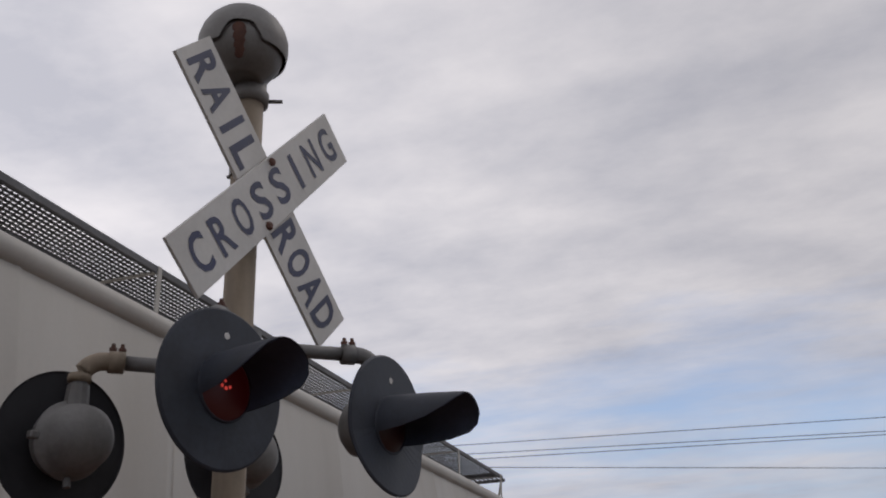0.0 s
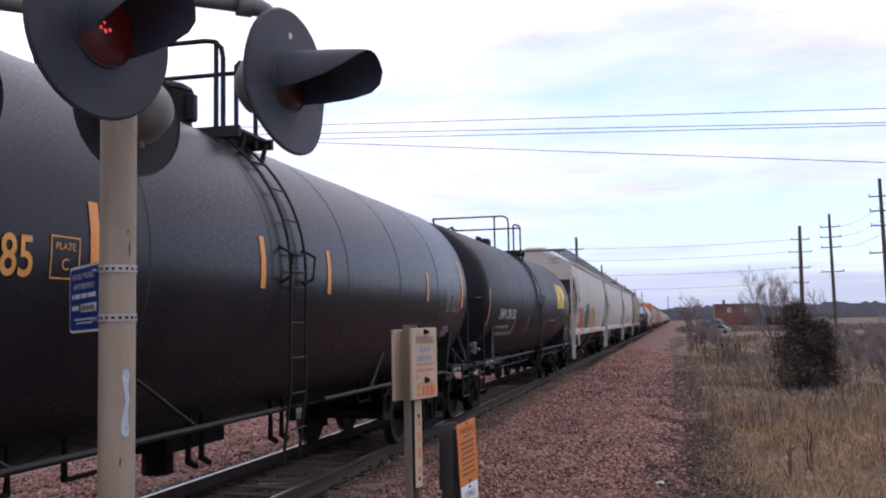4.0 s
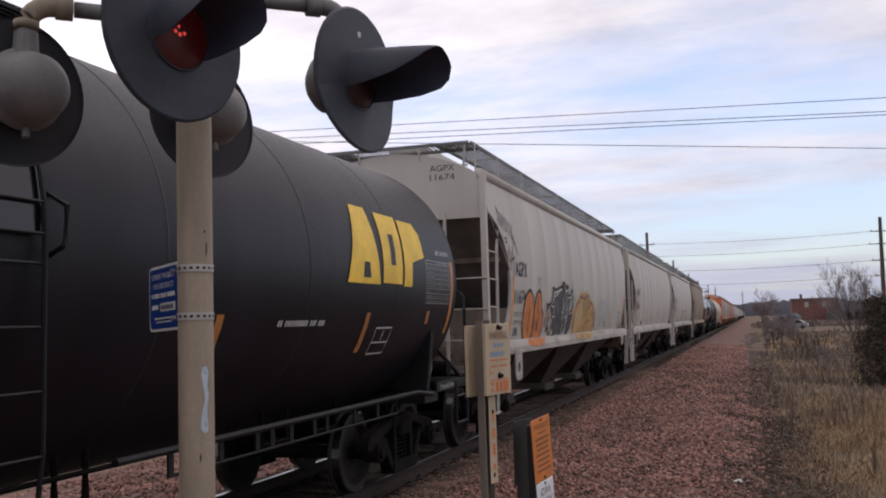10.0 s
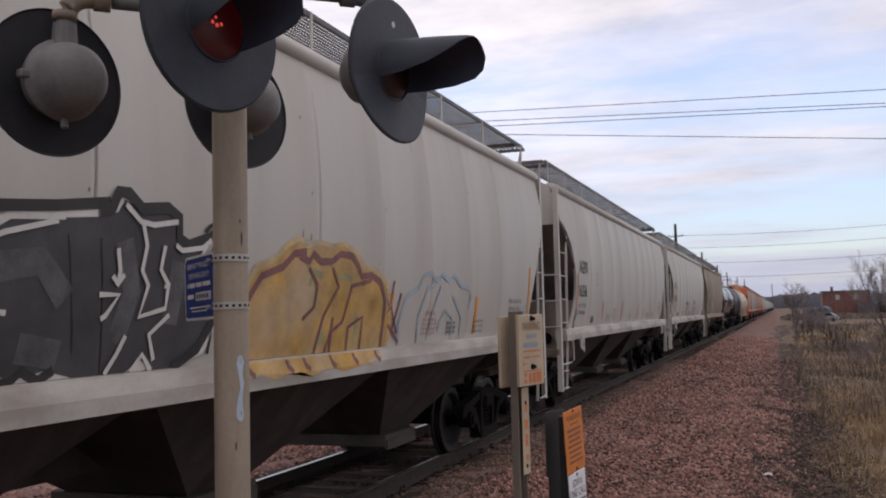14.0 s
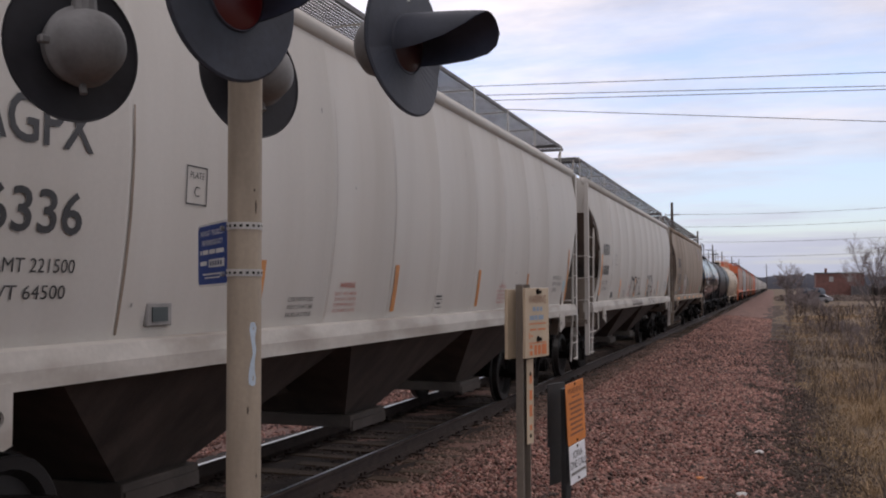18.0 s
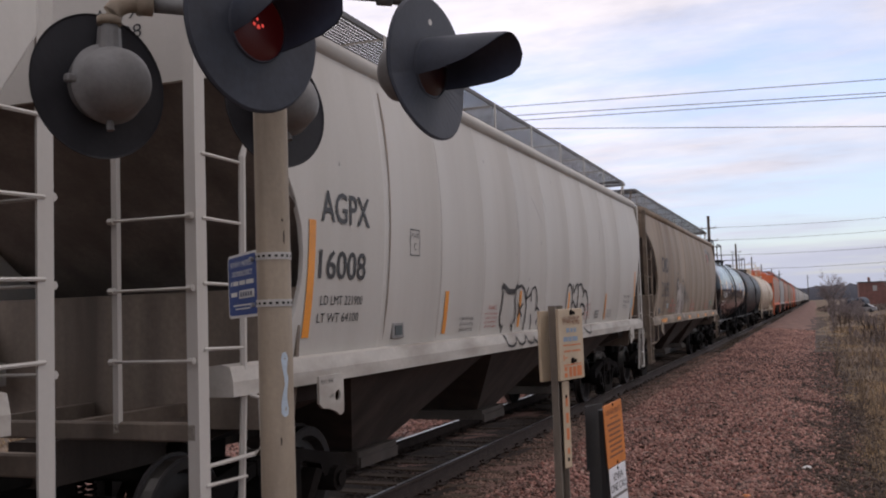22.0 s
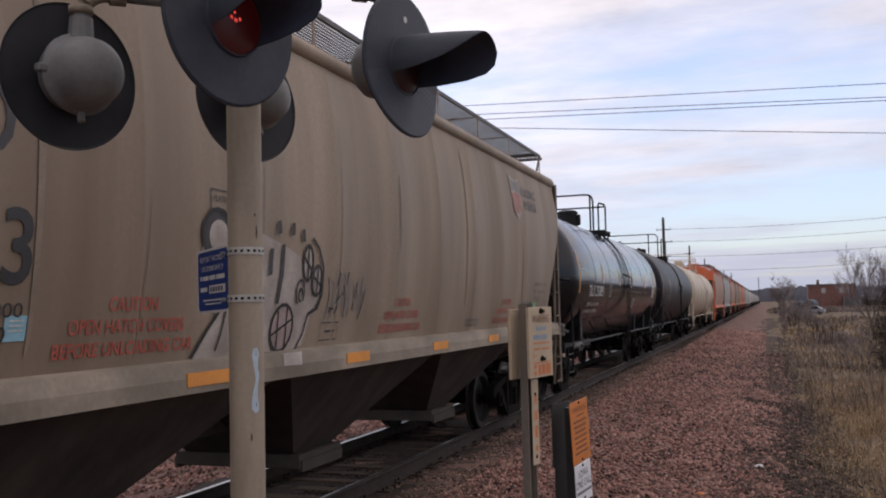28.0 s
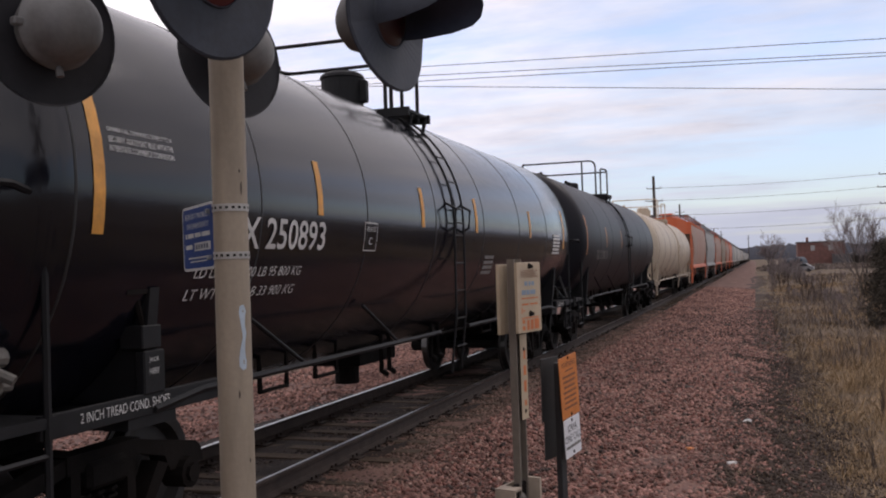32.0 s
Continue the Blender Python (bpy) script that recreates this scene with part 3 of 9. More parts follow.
def glyphs(text, width, height, slant=0.0, bold=0.0):
    """The outlines of a line of text as flat triangles within width x height."""
    c = bpy.data.curves.new("lettering", 'FONT')
    c.body, c.resolution_u, c.offset = text, 3, bold
    ob = bpy.data.objects.new("lettering", c)
    me = ob.to_mesh()
    vs = [v.co.copy() for v in me.vertices]
    fs = [tuple(p.vertices) for p in me.polygons]
    ob.to_mesh_clear()
    bpy.data.objects.remove(ob)
    bpy.data.curves.remove(c)
    x0, x1 = min(v.x for v in vs), max(v.x for v in vs)
    y0, y1 = min(v.y for v in vs), max(v.y for v in vs)
    out = []
    for v in vs:
        a, b = (v.x - x0) / (x1 - x0) * width, (v.y - y0) / max(1e-6, y1 - y0) * height
        out.append((a + slant * b, b))
    return out, fs


def ribbon(points, width, closed=False):
    """A brush line of even width along points."""
    ps = [Vector((p[0], p[1])) for p in points]
    n = len(ps)
    vs, fs = [], []
    for i, p in enumerate(ps):
        a = ps[(i - 1) % n] if closed or i else p
        b = ps[(i + 1) % n] if closed or i < n - 1 else p
        d = (b - a).normalized() if (b - a).length > 1e-6 else Vector((1, 0))
        s = Vector((-d.y, d.x)) * width / 2
        vs += [tuple(p + s), tuple(p - s)]
    for i in range(n if closed else n - 1):
        j = (i + 1) % n
        fs.append((2 * i, 2 * i + 1, 2 * j + 1, 2 * j))
    return vs, fs


def outline(points):
    return [tuple(p) for p in points], [tuple(range(len(points)))]


def rect(w, h, slant=0.0):
    return [(0, 0), (w, 0), (w + slant * h, h), (slant * h, h)], [(0, 1, 2, 3)]


def hollow(w, h, t):
    vs, fs = ribbon([(t / 2, t / 2), (w - t / 2, t / 2), (w - t / 2, h - t / 2), (t / 2, h - t / 2)], t, True)
    return vs, fs


def marks(bm, shape, along, upz, face, lift=0.005, step=0.16):
    """Lays a flat shape on a face: face(along, up, lift) gives the place."""
    vs, fs = shape
    tmp = bmesh.new()
    nv = [tmp.verts.new((a + along, b + upz, 0)) for a, b in vs]
    for f in fs:
        if len(set(f)) > 2:
            try:
                tmp.faces.new([nv[i] for i in f])
            except ValueError:
                pass
    big = [f for f in tmp.faces if len(f.verts) > 4]
    if big:
        bmesh.ops.triangulate(tmp, faces=big)
    lo, hi = min(v.co.y for v in nv), max(v.co.y for v in nv)
    k = math.ceil(lo / step) * step
    while k < hi - 1e-4:
        if k > lo + 1e-4:
            bmesh.ops.bisect_plane(tmp, geom=tmp.verts[:] + tmp.edges[:] + tmp.faces[:], plane_co=(0, k, 0), plane_no=(0, 1, 0))
        k += step
    idx = {}
    for v in tmp.verts:
        idx[v] = bm.verts.new(face(v.co.x, v.co.y, lift))
    for f in tmp.faces:
        try:
            bm.faces.new([idx[v] for v in f.verts])
        except ValueError:
            pass
    tmp.free()


def mark_part(name, shapes, mat, parent, face, label="", lift=0.005):
    """One painted mark on a thing: shapes are (shape, along, up)."""
    bm = bmesh.new()
    for s, a, b in shapes:
        marks(bm, s, a, b, face, lift)
    return part(name, bm, mat, parent, label)

# ---------------------------------------------------------------- ground and track
TRACK_X = -0.7525      # middle of the track; the rail heads lie at z = 0
BED = [(-7.0, -0.62), (-6.4, -0.50), (-4.4, -0.42), (-2.7, -0.235), (-2.1, -0.205), (0.6, -0.205), (1.2, -0.22), (2.4, -0.31), (4.0, -0.44), (4.6, -0.52), (5.1, -0.70)]


GRADE = 0.003          # the line falls gently away from the crossing


def fall(y):
    return GRADE * (np.maximum(y, -60.0) - 10.0)


def bed_z(x, y):
    return np.interp(x, [p[0] for p in BED], [p[1] for p in BED]) - fall(y)


def ragged(x, y):
    """Uneven heaps along the edge between ballast and field, about -1 to 1."""
    return 0.45 * math.sin(y * 0.83 + 1.7 * math.sin(x * 1.1)) + 0.33 * math.sin(y * 2.1 + x * 1.9 + 0.8) + 0.22 * math.sin(y * 4.7 - x * 3.1)


def land_z(x, y):
    """Height of the open ground."""
    z = -0.50 + 0.06 * math.sin(x * 0.41 + 1.0) * math.sin(y * 0.23) + 0.03 * math.sin(x * 1.3 + y * 0.9)
    if -7.5 < x < 5.2:
        f = min(1.0, max(0.0, (5.2 - x) / 2.0))
        z = z * (1 - f) + (-0.50 + 0.085 * ragged(x, y)) * f - 0.16 * max(0.0, f - 0.45)
    if -7.5 < x < 3.0:
        z = -0.72
    if abs(y) > 250 or abs(x) > 200:
        z = -0.6
    return z - float(fall(y))


def fast_mesh(name, verts, faces, mat, label="", kind="", parent=None, smooth=False, category=""):
    me = bpy.data.meshes.new(name)
    verts, faces = np.asarray(verts, dtype=np.float32), np.asarray(faces, dtype=np.int32)
    k = faces.shape[1]
    me.vertices.add(len(verts))
    me.vertices.foreach_set("co", verts.ravel())
    me.loops.add(faces.size)
    me.loops.foreach_set("vertex_index", faces.ravel())
    me.polygons.add(len(faces))
    me.polygons.foreach_set("loop_start", np.arange(0, faces.size, k, dtype=np.int32))
    if smooth:
        me.polygons.foreach_set("use_smooth", np.ones(len(faces), dtype=bool))
    me.update(calc_edges=True)
    me.validate()
    me.materials.append(mat)
    ob = tagged(new(name, me), label, category, "", kind)
    ob.parent = parent
    return ob


def sheet(name, xs, ys, height, mat, label, kind="structure", parent=None):
    vs = [(x, y, height(x, y)) for y in ys for x in xs]
    n = len(xs)
    fs = [(j * n + i, j * n + i + 1, (j + 1) * n + i + 1, (j + 1) * n + i) for j in range(len(ys) - 1) for i in range(n - 1)]
    return fast_mesh(name, vs, fs, mat, label, kind, parent, smooth=True)


gx = [-3000, -1200, -400, -150, -60, -30, -18, -12, -9, -7.5, -6, -3, 0, 2.9] + [3.05 + 0.13 * i for i in range(18)] + [5.5 + 0.5 * i for i in range(37)] + [26, 32, 42, 60, 110, 250, 600, 1400, 3000]
gy = [-1500, -400, -120, -50, -25, -12] + [-8 + 0.5 * i for i in range(24)] + [4 + 0.28 * i for i in range(120)] + [38 + 1.0 * i for i in range(20)] + [60 + 6 * i for i in range(20)] + [190, 230, 300, 500, 900, 1700, 3200]
sheet("ground", gx, gy, land_z, M["soil"], "dry brown winter field with dead grass")

# dark dirt that spills over the ballast's edge
ex = [3.3 + 0.12 * i for i in range(23)]
ey = [-6 + 0.25 * i for i in range(244)] + [55 + 1.5 * i for i in range(50)]


def edge_z(x, y):
    return (land_z(x, y) if x > 4.9 else max(land_z(x, y), float(bed_z(x, y)))) + 0.012 + 0.035 * ragged(y * 0.7, x * 2.3 + y) - 0.16 * max(0.0, abs(x - 4.55 - 0.35 * ragged(x, y * 0.6)) - 0.55)


sheet("dirt_edge", ex, ey, edge_z, M["cinder"], "dark cinder dirt along the ballast edge")



def bed_height(x, y):
    return bed_z(x, y) + 0.022 * math.sin(7.1 * x + 3.3 * y) * math.sin(5.3 * y - 2.1 * x) + 0.012 * math.sin(17 * x) * math.sin(13 * y)


bx = [-7.0, -6.4, -5.6, -5.0, -4.4, -3.8, -3.2, -2.7, -2.1, -1.4, -0.7, 0.0, 0.6, 0.9, 1.2, 1.6, 2.0, 2.4, 2.8, 3.2, 3.6, 3.9, 4.1, 4.4, 4.7, 5.1]
by = [-60, -30, -12] + [0.5 * i for i in range(-8, 90)] + [45 + 3 * i for i in range(36)] + [156 + 30 * i for i in range(24)]
ballast_bed = sheet("ballast_bed", bx, by, bed_height, M["gravel"], "bed of pink crushed quartzite ballast")
# Painted dark for the train's shade; wider past y 34 for shadowed tie ends.
sheet("track_bed", [-2.3, -1.9, -1.6, -1.1, -0.6, -0.1, 0.15, 0.32, 0.52, 0.72], by, lambda x, y: bed_height(x, y) + (0.010 if x < 0.4 or y > 34 else -0.06), M["shaded_bed"], "grimy ballast between the rails, with the train's shade in its colour")

RAIL = [(-0.07, -0.18), (0.07, -0.18), (0.07, -0.168), (0.012, -0.14), (0.009, -0.05), (0.034, -0.036), (0.036, -0.010), (0.028, -0.0015), (-0.028, -0.0015), (-0.036, -0.010), (-0.034, -0.036), (-0.009, -0.05), (-0.012, -0.14), (-0.07, -0.168)]
track_fall = math.degrees(math.atan(GRADE))
track = tagged(new("railway_track"), "rusty steel rails on weathered timber ties", "railway track", kind="structure")
track.matrix_basis = Matrix.Translation((0, 10, 0)) @ pose(0, 0, 0, -track_fall, 0, 0) @ Matrix.Translation((0, -10, 0))
for x in (0.0, -1.505):
    bm = bmesh.new()
    prism(bm, [(x + a, b) for a, b in RAIL], "y", -60, 900)
    rail = part("rail", bm, M["rail"], track, "rusty brown steel rail")
    bm = bmesh.new()
    w0, w1 = (x - 0.027, x + 0.002) if x == 0.0 else (x - 0.026, x + 0.026)
    prism(bm, [(w0, -0.004), (w1, -0.004), (w1, 0.002), (w0, 0.002)], "y", -60, 900)
    part("running_surface", bm, M["railhead"], rail, "bright polished running surface")


def tie_mesh(seed):
    r = random.Random(seed)
    bm = bmesh.new()
    box(bm, -1.37, 1.37, -0.115, 0.115, -0.17, 0.0, bevel=0.012)
    for v in bm.verts:
        v.co += Vector((r.uniform(-0.02, 0.02), r.uniform(-0.008, 0.008), r.uniform(-0.008, 0.004)))
    me = bpy.data.meshes.new("tie")
    bm.to_mesh(me)
    bm.free()
    me.materials.append(M["tie"])
    return me


tie_meshes = [tie_mesh(i) for i in range(5)]
rt = random.Random(11)
plate_bm = bmesh.new()
box(plate_bm, -0.18, 0.18, -0.09, 0.09, 0, 0.018, bevel=0.004)
for sx in (-0.1, 0.1):
    for sy in (-0.05, 0.05):
        box(plate_bm, sx - 0.012, sx + 0.012, sy - 0.012, sy + 0.012, 0.015, 0.05)
plate_me = bpy.data.meshes.new("tie_plate")
plate_bm.to_mesh(plate_me)
plate_bm.free()
plate_me.materials.append(M["rail"])
for i in range(130):
    y = 2 + i * 0.535
    t_ob = new("tie", tie_meshes[i % 5])
    t_ob.parent = track
    t_ob.matrix_basis = pose(TRACK_X + rt.uniform(-0.05, 0.05), y, -0.182 + rt.uniform(-0.006, 0.004), 0, 0, rt.uniform(-1.2, 1.2))
    if i < 60:
        for x in (0.0, -1.505):
            p_ob = new("tie_plate", plate_me)
            p_ob.parent = t_ob
            p_ob.matrix_basis = pose(x - TRACK_X, 0, 0.0)
bm = bmesh.new()
for i in range(130, 330):
    y = 2 + i * 0.535
    box(bm, TRACK_X - 1.37, TRACK_X + 1.37, y - 0.115, y + 0.115, -0.36, -0.186)
tagged(part("far_ties", bm, M["tie"], track), kind="stuff")


def stones(name, n, xr, yr, size, mat, label, seed, lift=0.0, power=1.0, parent=None, top=None):
    """Loose crushed stones: small uneven octahedra strewn over the bed."""
    r = np.random.RandomState(seed)
    y = yr[0] + (yr[1] - yr[0]) * r.rand(n) ** power
    x = xr[0] + (xr[1] - xr[0]) * r.rand(n)
    s = (size[0] + (size[1] - size[0]) * r.rand(n) ** 2) * (1 + (y - yr[0]) * 0.012)
    z = (bed_z(x, y) if top is None else np.array([top(a, b) for a, b in zip(x, y)])) + lift + s * 0.25
    base = np.array([(1, 0, 0), (-1, 0, 0), (0, 1, 0), (0, -1, 0), (0, 0, 0.75), (0, 0, -0.75)], dtype=float)
    v = base[None] * (0.55 + 0.6 * r.rand(n, 6, 1)) + 0.22 * (r.rand(n, 6, 3) - 0.5)
    a, b = r.rand(n) * 6.283, r.rand(n) * 1.2 - 0.6
    ca, sa, cb, sb = np.cos(a)[:, None], np.sin(a)[:, None], np.cos(b)[:, None], np.sin(b)[:, None]
    X, Y, Z = v[..., 0], v[..., 1], v[..., 2]
    Y, Z = Y * cb - Z * sb, Y * sb + Z * cb
    X, Y = X * ca - Y * sa, X * sa + Y * ca
    v = np.stack([X * s[:, None] + x[:, None], Y * s[:, None] + y[:, None], Z * s[:, None] + z[:, None]], -1)
    tri = np.array([(0, 2, 4), (2, 1, 4), (1, 3, 4), (3, 0, 4), (2, 0, 5), (1, 2, 5), (3, 1, 5), (0, 3, 5)])
    f = tri[None] + 6 * np.arange(n)[:, None, None]
    return fast_mesh(name, v.reshape(-1, 3), f.reshape(-1, 3), mat, label, "stuff", parent)


stones("ballast_stones", 36000, (0.85, 4.75), (6.5, 27), (0.018, 0.048), M["stone"], "loose pink quartzite ballast stones", 1, power=1.25)
stones("ballast_stones", 14000, (0.85, 4.75), (-5, 6.5), (0.022, 0.048), M["stone"], "loose pink quartzite ballast stones", 8)
stones("grimy_stones", 4000, (-2.1, 0.35), (-6, 6), (0.02, 0.04), M["darkstone"], "grimy ballast stones between the rails, coloured darker for the train's shade", 9, lift=-0.004)
stones("ballast_stones", 16000, (0.75, 4.3), (27, 75), (0.035, 0.06), M["stone"], "loose pink quartzite ballast stones", 2)
stones("ballast_stones", 20000, (-6.3, -2.2), (7, 40), (0.022, 0.05), M["stone"], "loose pink quartzite ballast stones", 3, power=1.2)
stones("brown_stones", 15000, (0.08, 1.15), (0, 15), (0.018, 0.040), M["brownstone"], "dusty brown ballast stones round the tie ends", 16, lift=-0.006)
stones("brown_stones", 12000, (0.08, 1.15), (15, 40), (0.024, 0.046), M["brownstone"], "dusty brown ballast stones round the tie ends", 17, lift=-0.006, power=1.3)
stones("grimy_stones", 13000, (-2.1, 0.30), (6, 36), (0.02, 0.04), M["darkstone"], "grimy ballast stones between the rails, coloured darker for the train's shade", 4, lift=-0.004, power=1.2)
stones("red_stones", 14000, (0.85, 4.75), (6.0, 27), (0.016, 0.042), M["redstone"], "dark red stones among the ballast", 11, power=1.25, lift=0.004)
stones("pale_stones", 4500, (0.95, 4.6), (6.0, 27), (0.014, 0.036), M["palestone"], "pale pink stones among the ballast", 12, power=1.25, lift=0.008)
stones("grimy_stones", 3600, (1.4, 4.2), (6.5, 45), (0.016, 0.045), M["darkstone"], "dark stones and cinders near the ballast edge", 5, lift=0.008, power=1.2)


def edge_top(x, y):
    return max(edge_z(x, y), land_z(x, y), float(bed_z(x, y)))


stones("grimy_stones", 5000, (3.7, 5.2), (6.5, 45), (0.014, 0.04), M["darkstone"], "dark stones and cinders along the ballast edge", 6, lift=0.0, top=edge_top)
stones("dark_clods", 16000, (3.75, 5.6), (5.5, 24), (0.008, 0.030), M["cinder"], "crumbled dark dirt along the ballast edge", 13, lift=0.0, power=1.3, top=edge_top)
stones("dark_clods", 1500, (3.9, 5.4), (5.5, 20), (0.03, 0.075), M["cinder"], "lumps of dark dirt along the ballast edge", 14, lift=-0.015, power=1.3, top=edge_top)
stones("ballast_stones", 3500, (3.7, 5.0), (6.5, 45), (0.018, 0.04), M["stone"], "pink stones strayed over the dirt edge", 7, lift=0.0, top=edge_top)

# ---------------------------------------------------------------- train: shared running gear
SPEED_KEYS = [(0, 0.0), (4, 14.68), (8, 29.37), (12, 44.05), (16, 58.70), (20, 73.24), (24, 87.67), (28, 102.09), (32, 116.53)]
WHEEL_R = 0.457
cars = []          # (thing, start of the car along the train)
spinning = []      # wheelsets that are seen near


def travelled(t):
    """Metres that the train has run by the time t."""
    return float(np.interp(t, [k[0] for k in SPEED_KEYS], [k[1] for k in SPEED_KEYS]))


def wheelset(parent, y):
    bm = bmesh.new()
    tube(bm, [(-1.12, 0, 0), (1.12, 0, 0)], 0.075, 10)
    ax = part("wheelset", bm, M["iron"], parent)
    ax.matrix_basis = pose(0, y, WHEEL_R)
    for s in (1, -1):
        bm = bmesh.new()
        m = Matrix.Translation((s * 0.7525, 0, 0)) @ (pose(0, 0, 0, 0, 90, 0) if s > 0 else pose(0, 0, 0, 0, -90, 0))
        lathe(bm, [(0, -0.02), (0.10, -0.02), (0.13, 0.0), (0.33, -0.02), (0.37, 0.055), (0.44, 0.06), (WHEEL_R, 0.05), (WHEEL_R + 0.003, -0.045), (0.485, -0.055), (0.484, -0.08), (0.37, -0.085), (0.33, -0.05), (0.12, -0.04), (0, -0.05)], m, 28)
        for k in range(4):
            a = radians(45 + 90 * k)
            tube(bm, [m @ Vector((0.07 * math.cos(a), 0.07 * math.sin(a), -0.02)), m @ Vector((0.07 * math.cos(a), 0.07 * math.sin(a), 0.015))], 0.014, 5)
        w = part("wheel", bm, M["wheel"], ax, smooth=False)
        w.data.materials.append(M["tread"])
        for f in w.data.polygons:
            c = f.center
            if 0.4535 < math.hypot(c.y, c.z) < 0.462:
                f.material_index = 1
    return ax


def truck(parent, y):
    """A two-axle freight truck about y: side frames with window openings, bolster, springs, bearings."""
    made = []
    for s in (1, -1):
        bm = bmesh.new()
        x0, x1 = (0.93, 1.07) if s > 0 else (-1.07, -0.93)
        prism(bm, [(-1.12, 0.60), (-1.14, 0.50), (-0.72, 0.50), (-0.66, 0.62), (-0.34, 0.70), (-0.34, 0.80), (-0.62, 0.74), (-1.05, 0.66)], "x", x0, x1)
        prism(bm, [(1.12, 0.60), (1.14, 0.50), (0.72, 0.50), (0.66, 0.62), (0.34, 0.70), (0.34, 0.80), (0.62, 0.74), (1.05, 0.66)], "x", x0, x1)
        prism(bm, [(-0.36, 0.69), (0.36, 0.69), (0.36, 0.81), (-0.36, 0.81)], "x", x0 - 0.01, x1 + 0.01)
        prism(bm, [(-0.70, 0.56), (-0.58, 0.60), (-0.33, 0.24), (-0.38, 0.16)], "x", x0, x1)
        prism(bm, [(0.70, 0.56), (0.58, 0.60), (0.33, 0.24), (0.38, 0.16)], "x", x0, x1)
        prism(bm, [(-0.40, 0.14), (0.40, 0.14), (0.36, 0.27), (-0.36, 0.27)], "x", x0 - 0.02, x1 + 0.02)
        prism(bm, [(-0.32, 0.25), (-0.23, 0.25), (-0.23, 0.71), (-0.32, 0.71)], "x", x0, x1)
        prism(bm, [(0.32, 0.25), (0.23, 0.25), (0.23, 0.71), (0.32, 0.71)], "x", x0, x1)
        bmesh.ops.translate(bm, verts=bm.verts[:], vec=(0, y, 0))
        sf = part("side_frame", bm, M["iron"], parent)
        made.append(sf)
        bm = bmesh.new()
        for k in (-0.13, 0.0, 0.13):
            pts = [(s * 1.0 + 0.045 * math.cos(q * 1.1), y + k + 0.045 * math.sin(q * 1.1), 0.26 + 0.30 * q / 34) for q in range(35)]
            tube(bm, pts, 0.013, 4)
        part("spring", bm, M["iron"], sf)
        for k in (-0.89, 0.89):
            bm = bmesh.new()
            tube(bm, [(s * 0.94, y + k, WHEEL_R), (s * 1.13, y + k, WHEEL_R)], 0.115, 12)
            tube(bm, [(s * 1.12, y + k, WHEEL_R), (s * 1.16, y + k, WHEEL_R)], 0.07, 8)
            part("bearing_cap", bm, M["iron"], sf)
    bm = bmesh.new()
    box(bm, -1.12, 1.12, y - 0.20, y + 0.20, 0.56, 0.74, bevel=0.03)
    box(bm, -0.35, 0.35, y - 0.3, y + 0.3, 0.70, 0.92, bevel=0.03)
    part("bolster", bm, M["iron"], parent)
    bm = bmesh.new()
    for k in (-0.42, 0.42):
        box(bm, -0.85, 0.85, y + k - 0.04, y + k + 0.04, 0.38, 0.48)
        for s in (1, -1):
            box(bm, s * 0.75 - 0.06, s * 0.75 + 0.06, y + k - 0.05, y + k + 0.05, 0.30, 0.56)
    part("brake_beam", bm, M["iron"], parent)
    return [wheelset(parent, y - 0.89), wheelset(parent, y + 0.89)]


def coupler(parent, y, d):
    bm = bmesh.new()
    box(bm, -0.07, 0.07, min(y, y + d * 0.45), max(y, y + d * 0.45), 0.80, 0.94, bevel=0.02)
    box(bm, -0.15, 0.13, min(y + d * 0.40, y + d * 0.62), max(y + d * 0.40, y + d * 0.62), 0.74, 1.0, bevel=0.04)
    part("coupler", bm, M["iron"], parent)
    bm = bmesh.new()
    tube(bm, [(0.32, y, 0.72), (0.34, y + d * 0.15, 0.50), (0.28, y + d * 0.38, 0.40), (0.2, y + d * 0.6, 0.52)], 0.025, 6)
    part("brake_hose", bm, M["blackpaint"], parent)


# ---------------------------------------------------------------- covered hopper
HOP_L = 16.4


def hop_x(z):
    return 1.615 - 0.13 * ((z - 2.85) / 1.25) ** 2


def hop_face(y, z, lift):
    return (hop_x(z) + lift, y, z)


def end_inset(z):
    return float(np.interp(z, [1.58, 1.8, 2.1, 2.5, 2.9, 3.2, 3.4, 3.5, 3.58, 4.2], [0.98, 1.14, 1.27, 1.27, 1.10, 0.86, 0.58, 0.34, 0.115, 0.115]))


def far_inset(z):
    return float(np.interp(z, [1.58, 1.9, 2.1, 2.4, 2.8, 3.1, 3.4, 3.5, 4.2], [0.98, 0.98, 0.93, 0.80, 0.56, 0.34, 0.13, 0.115, 0.115]))


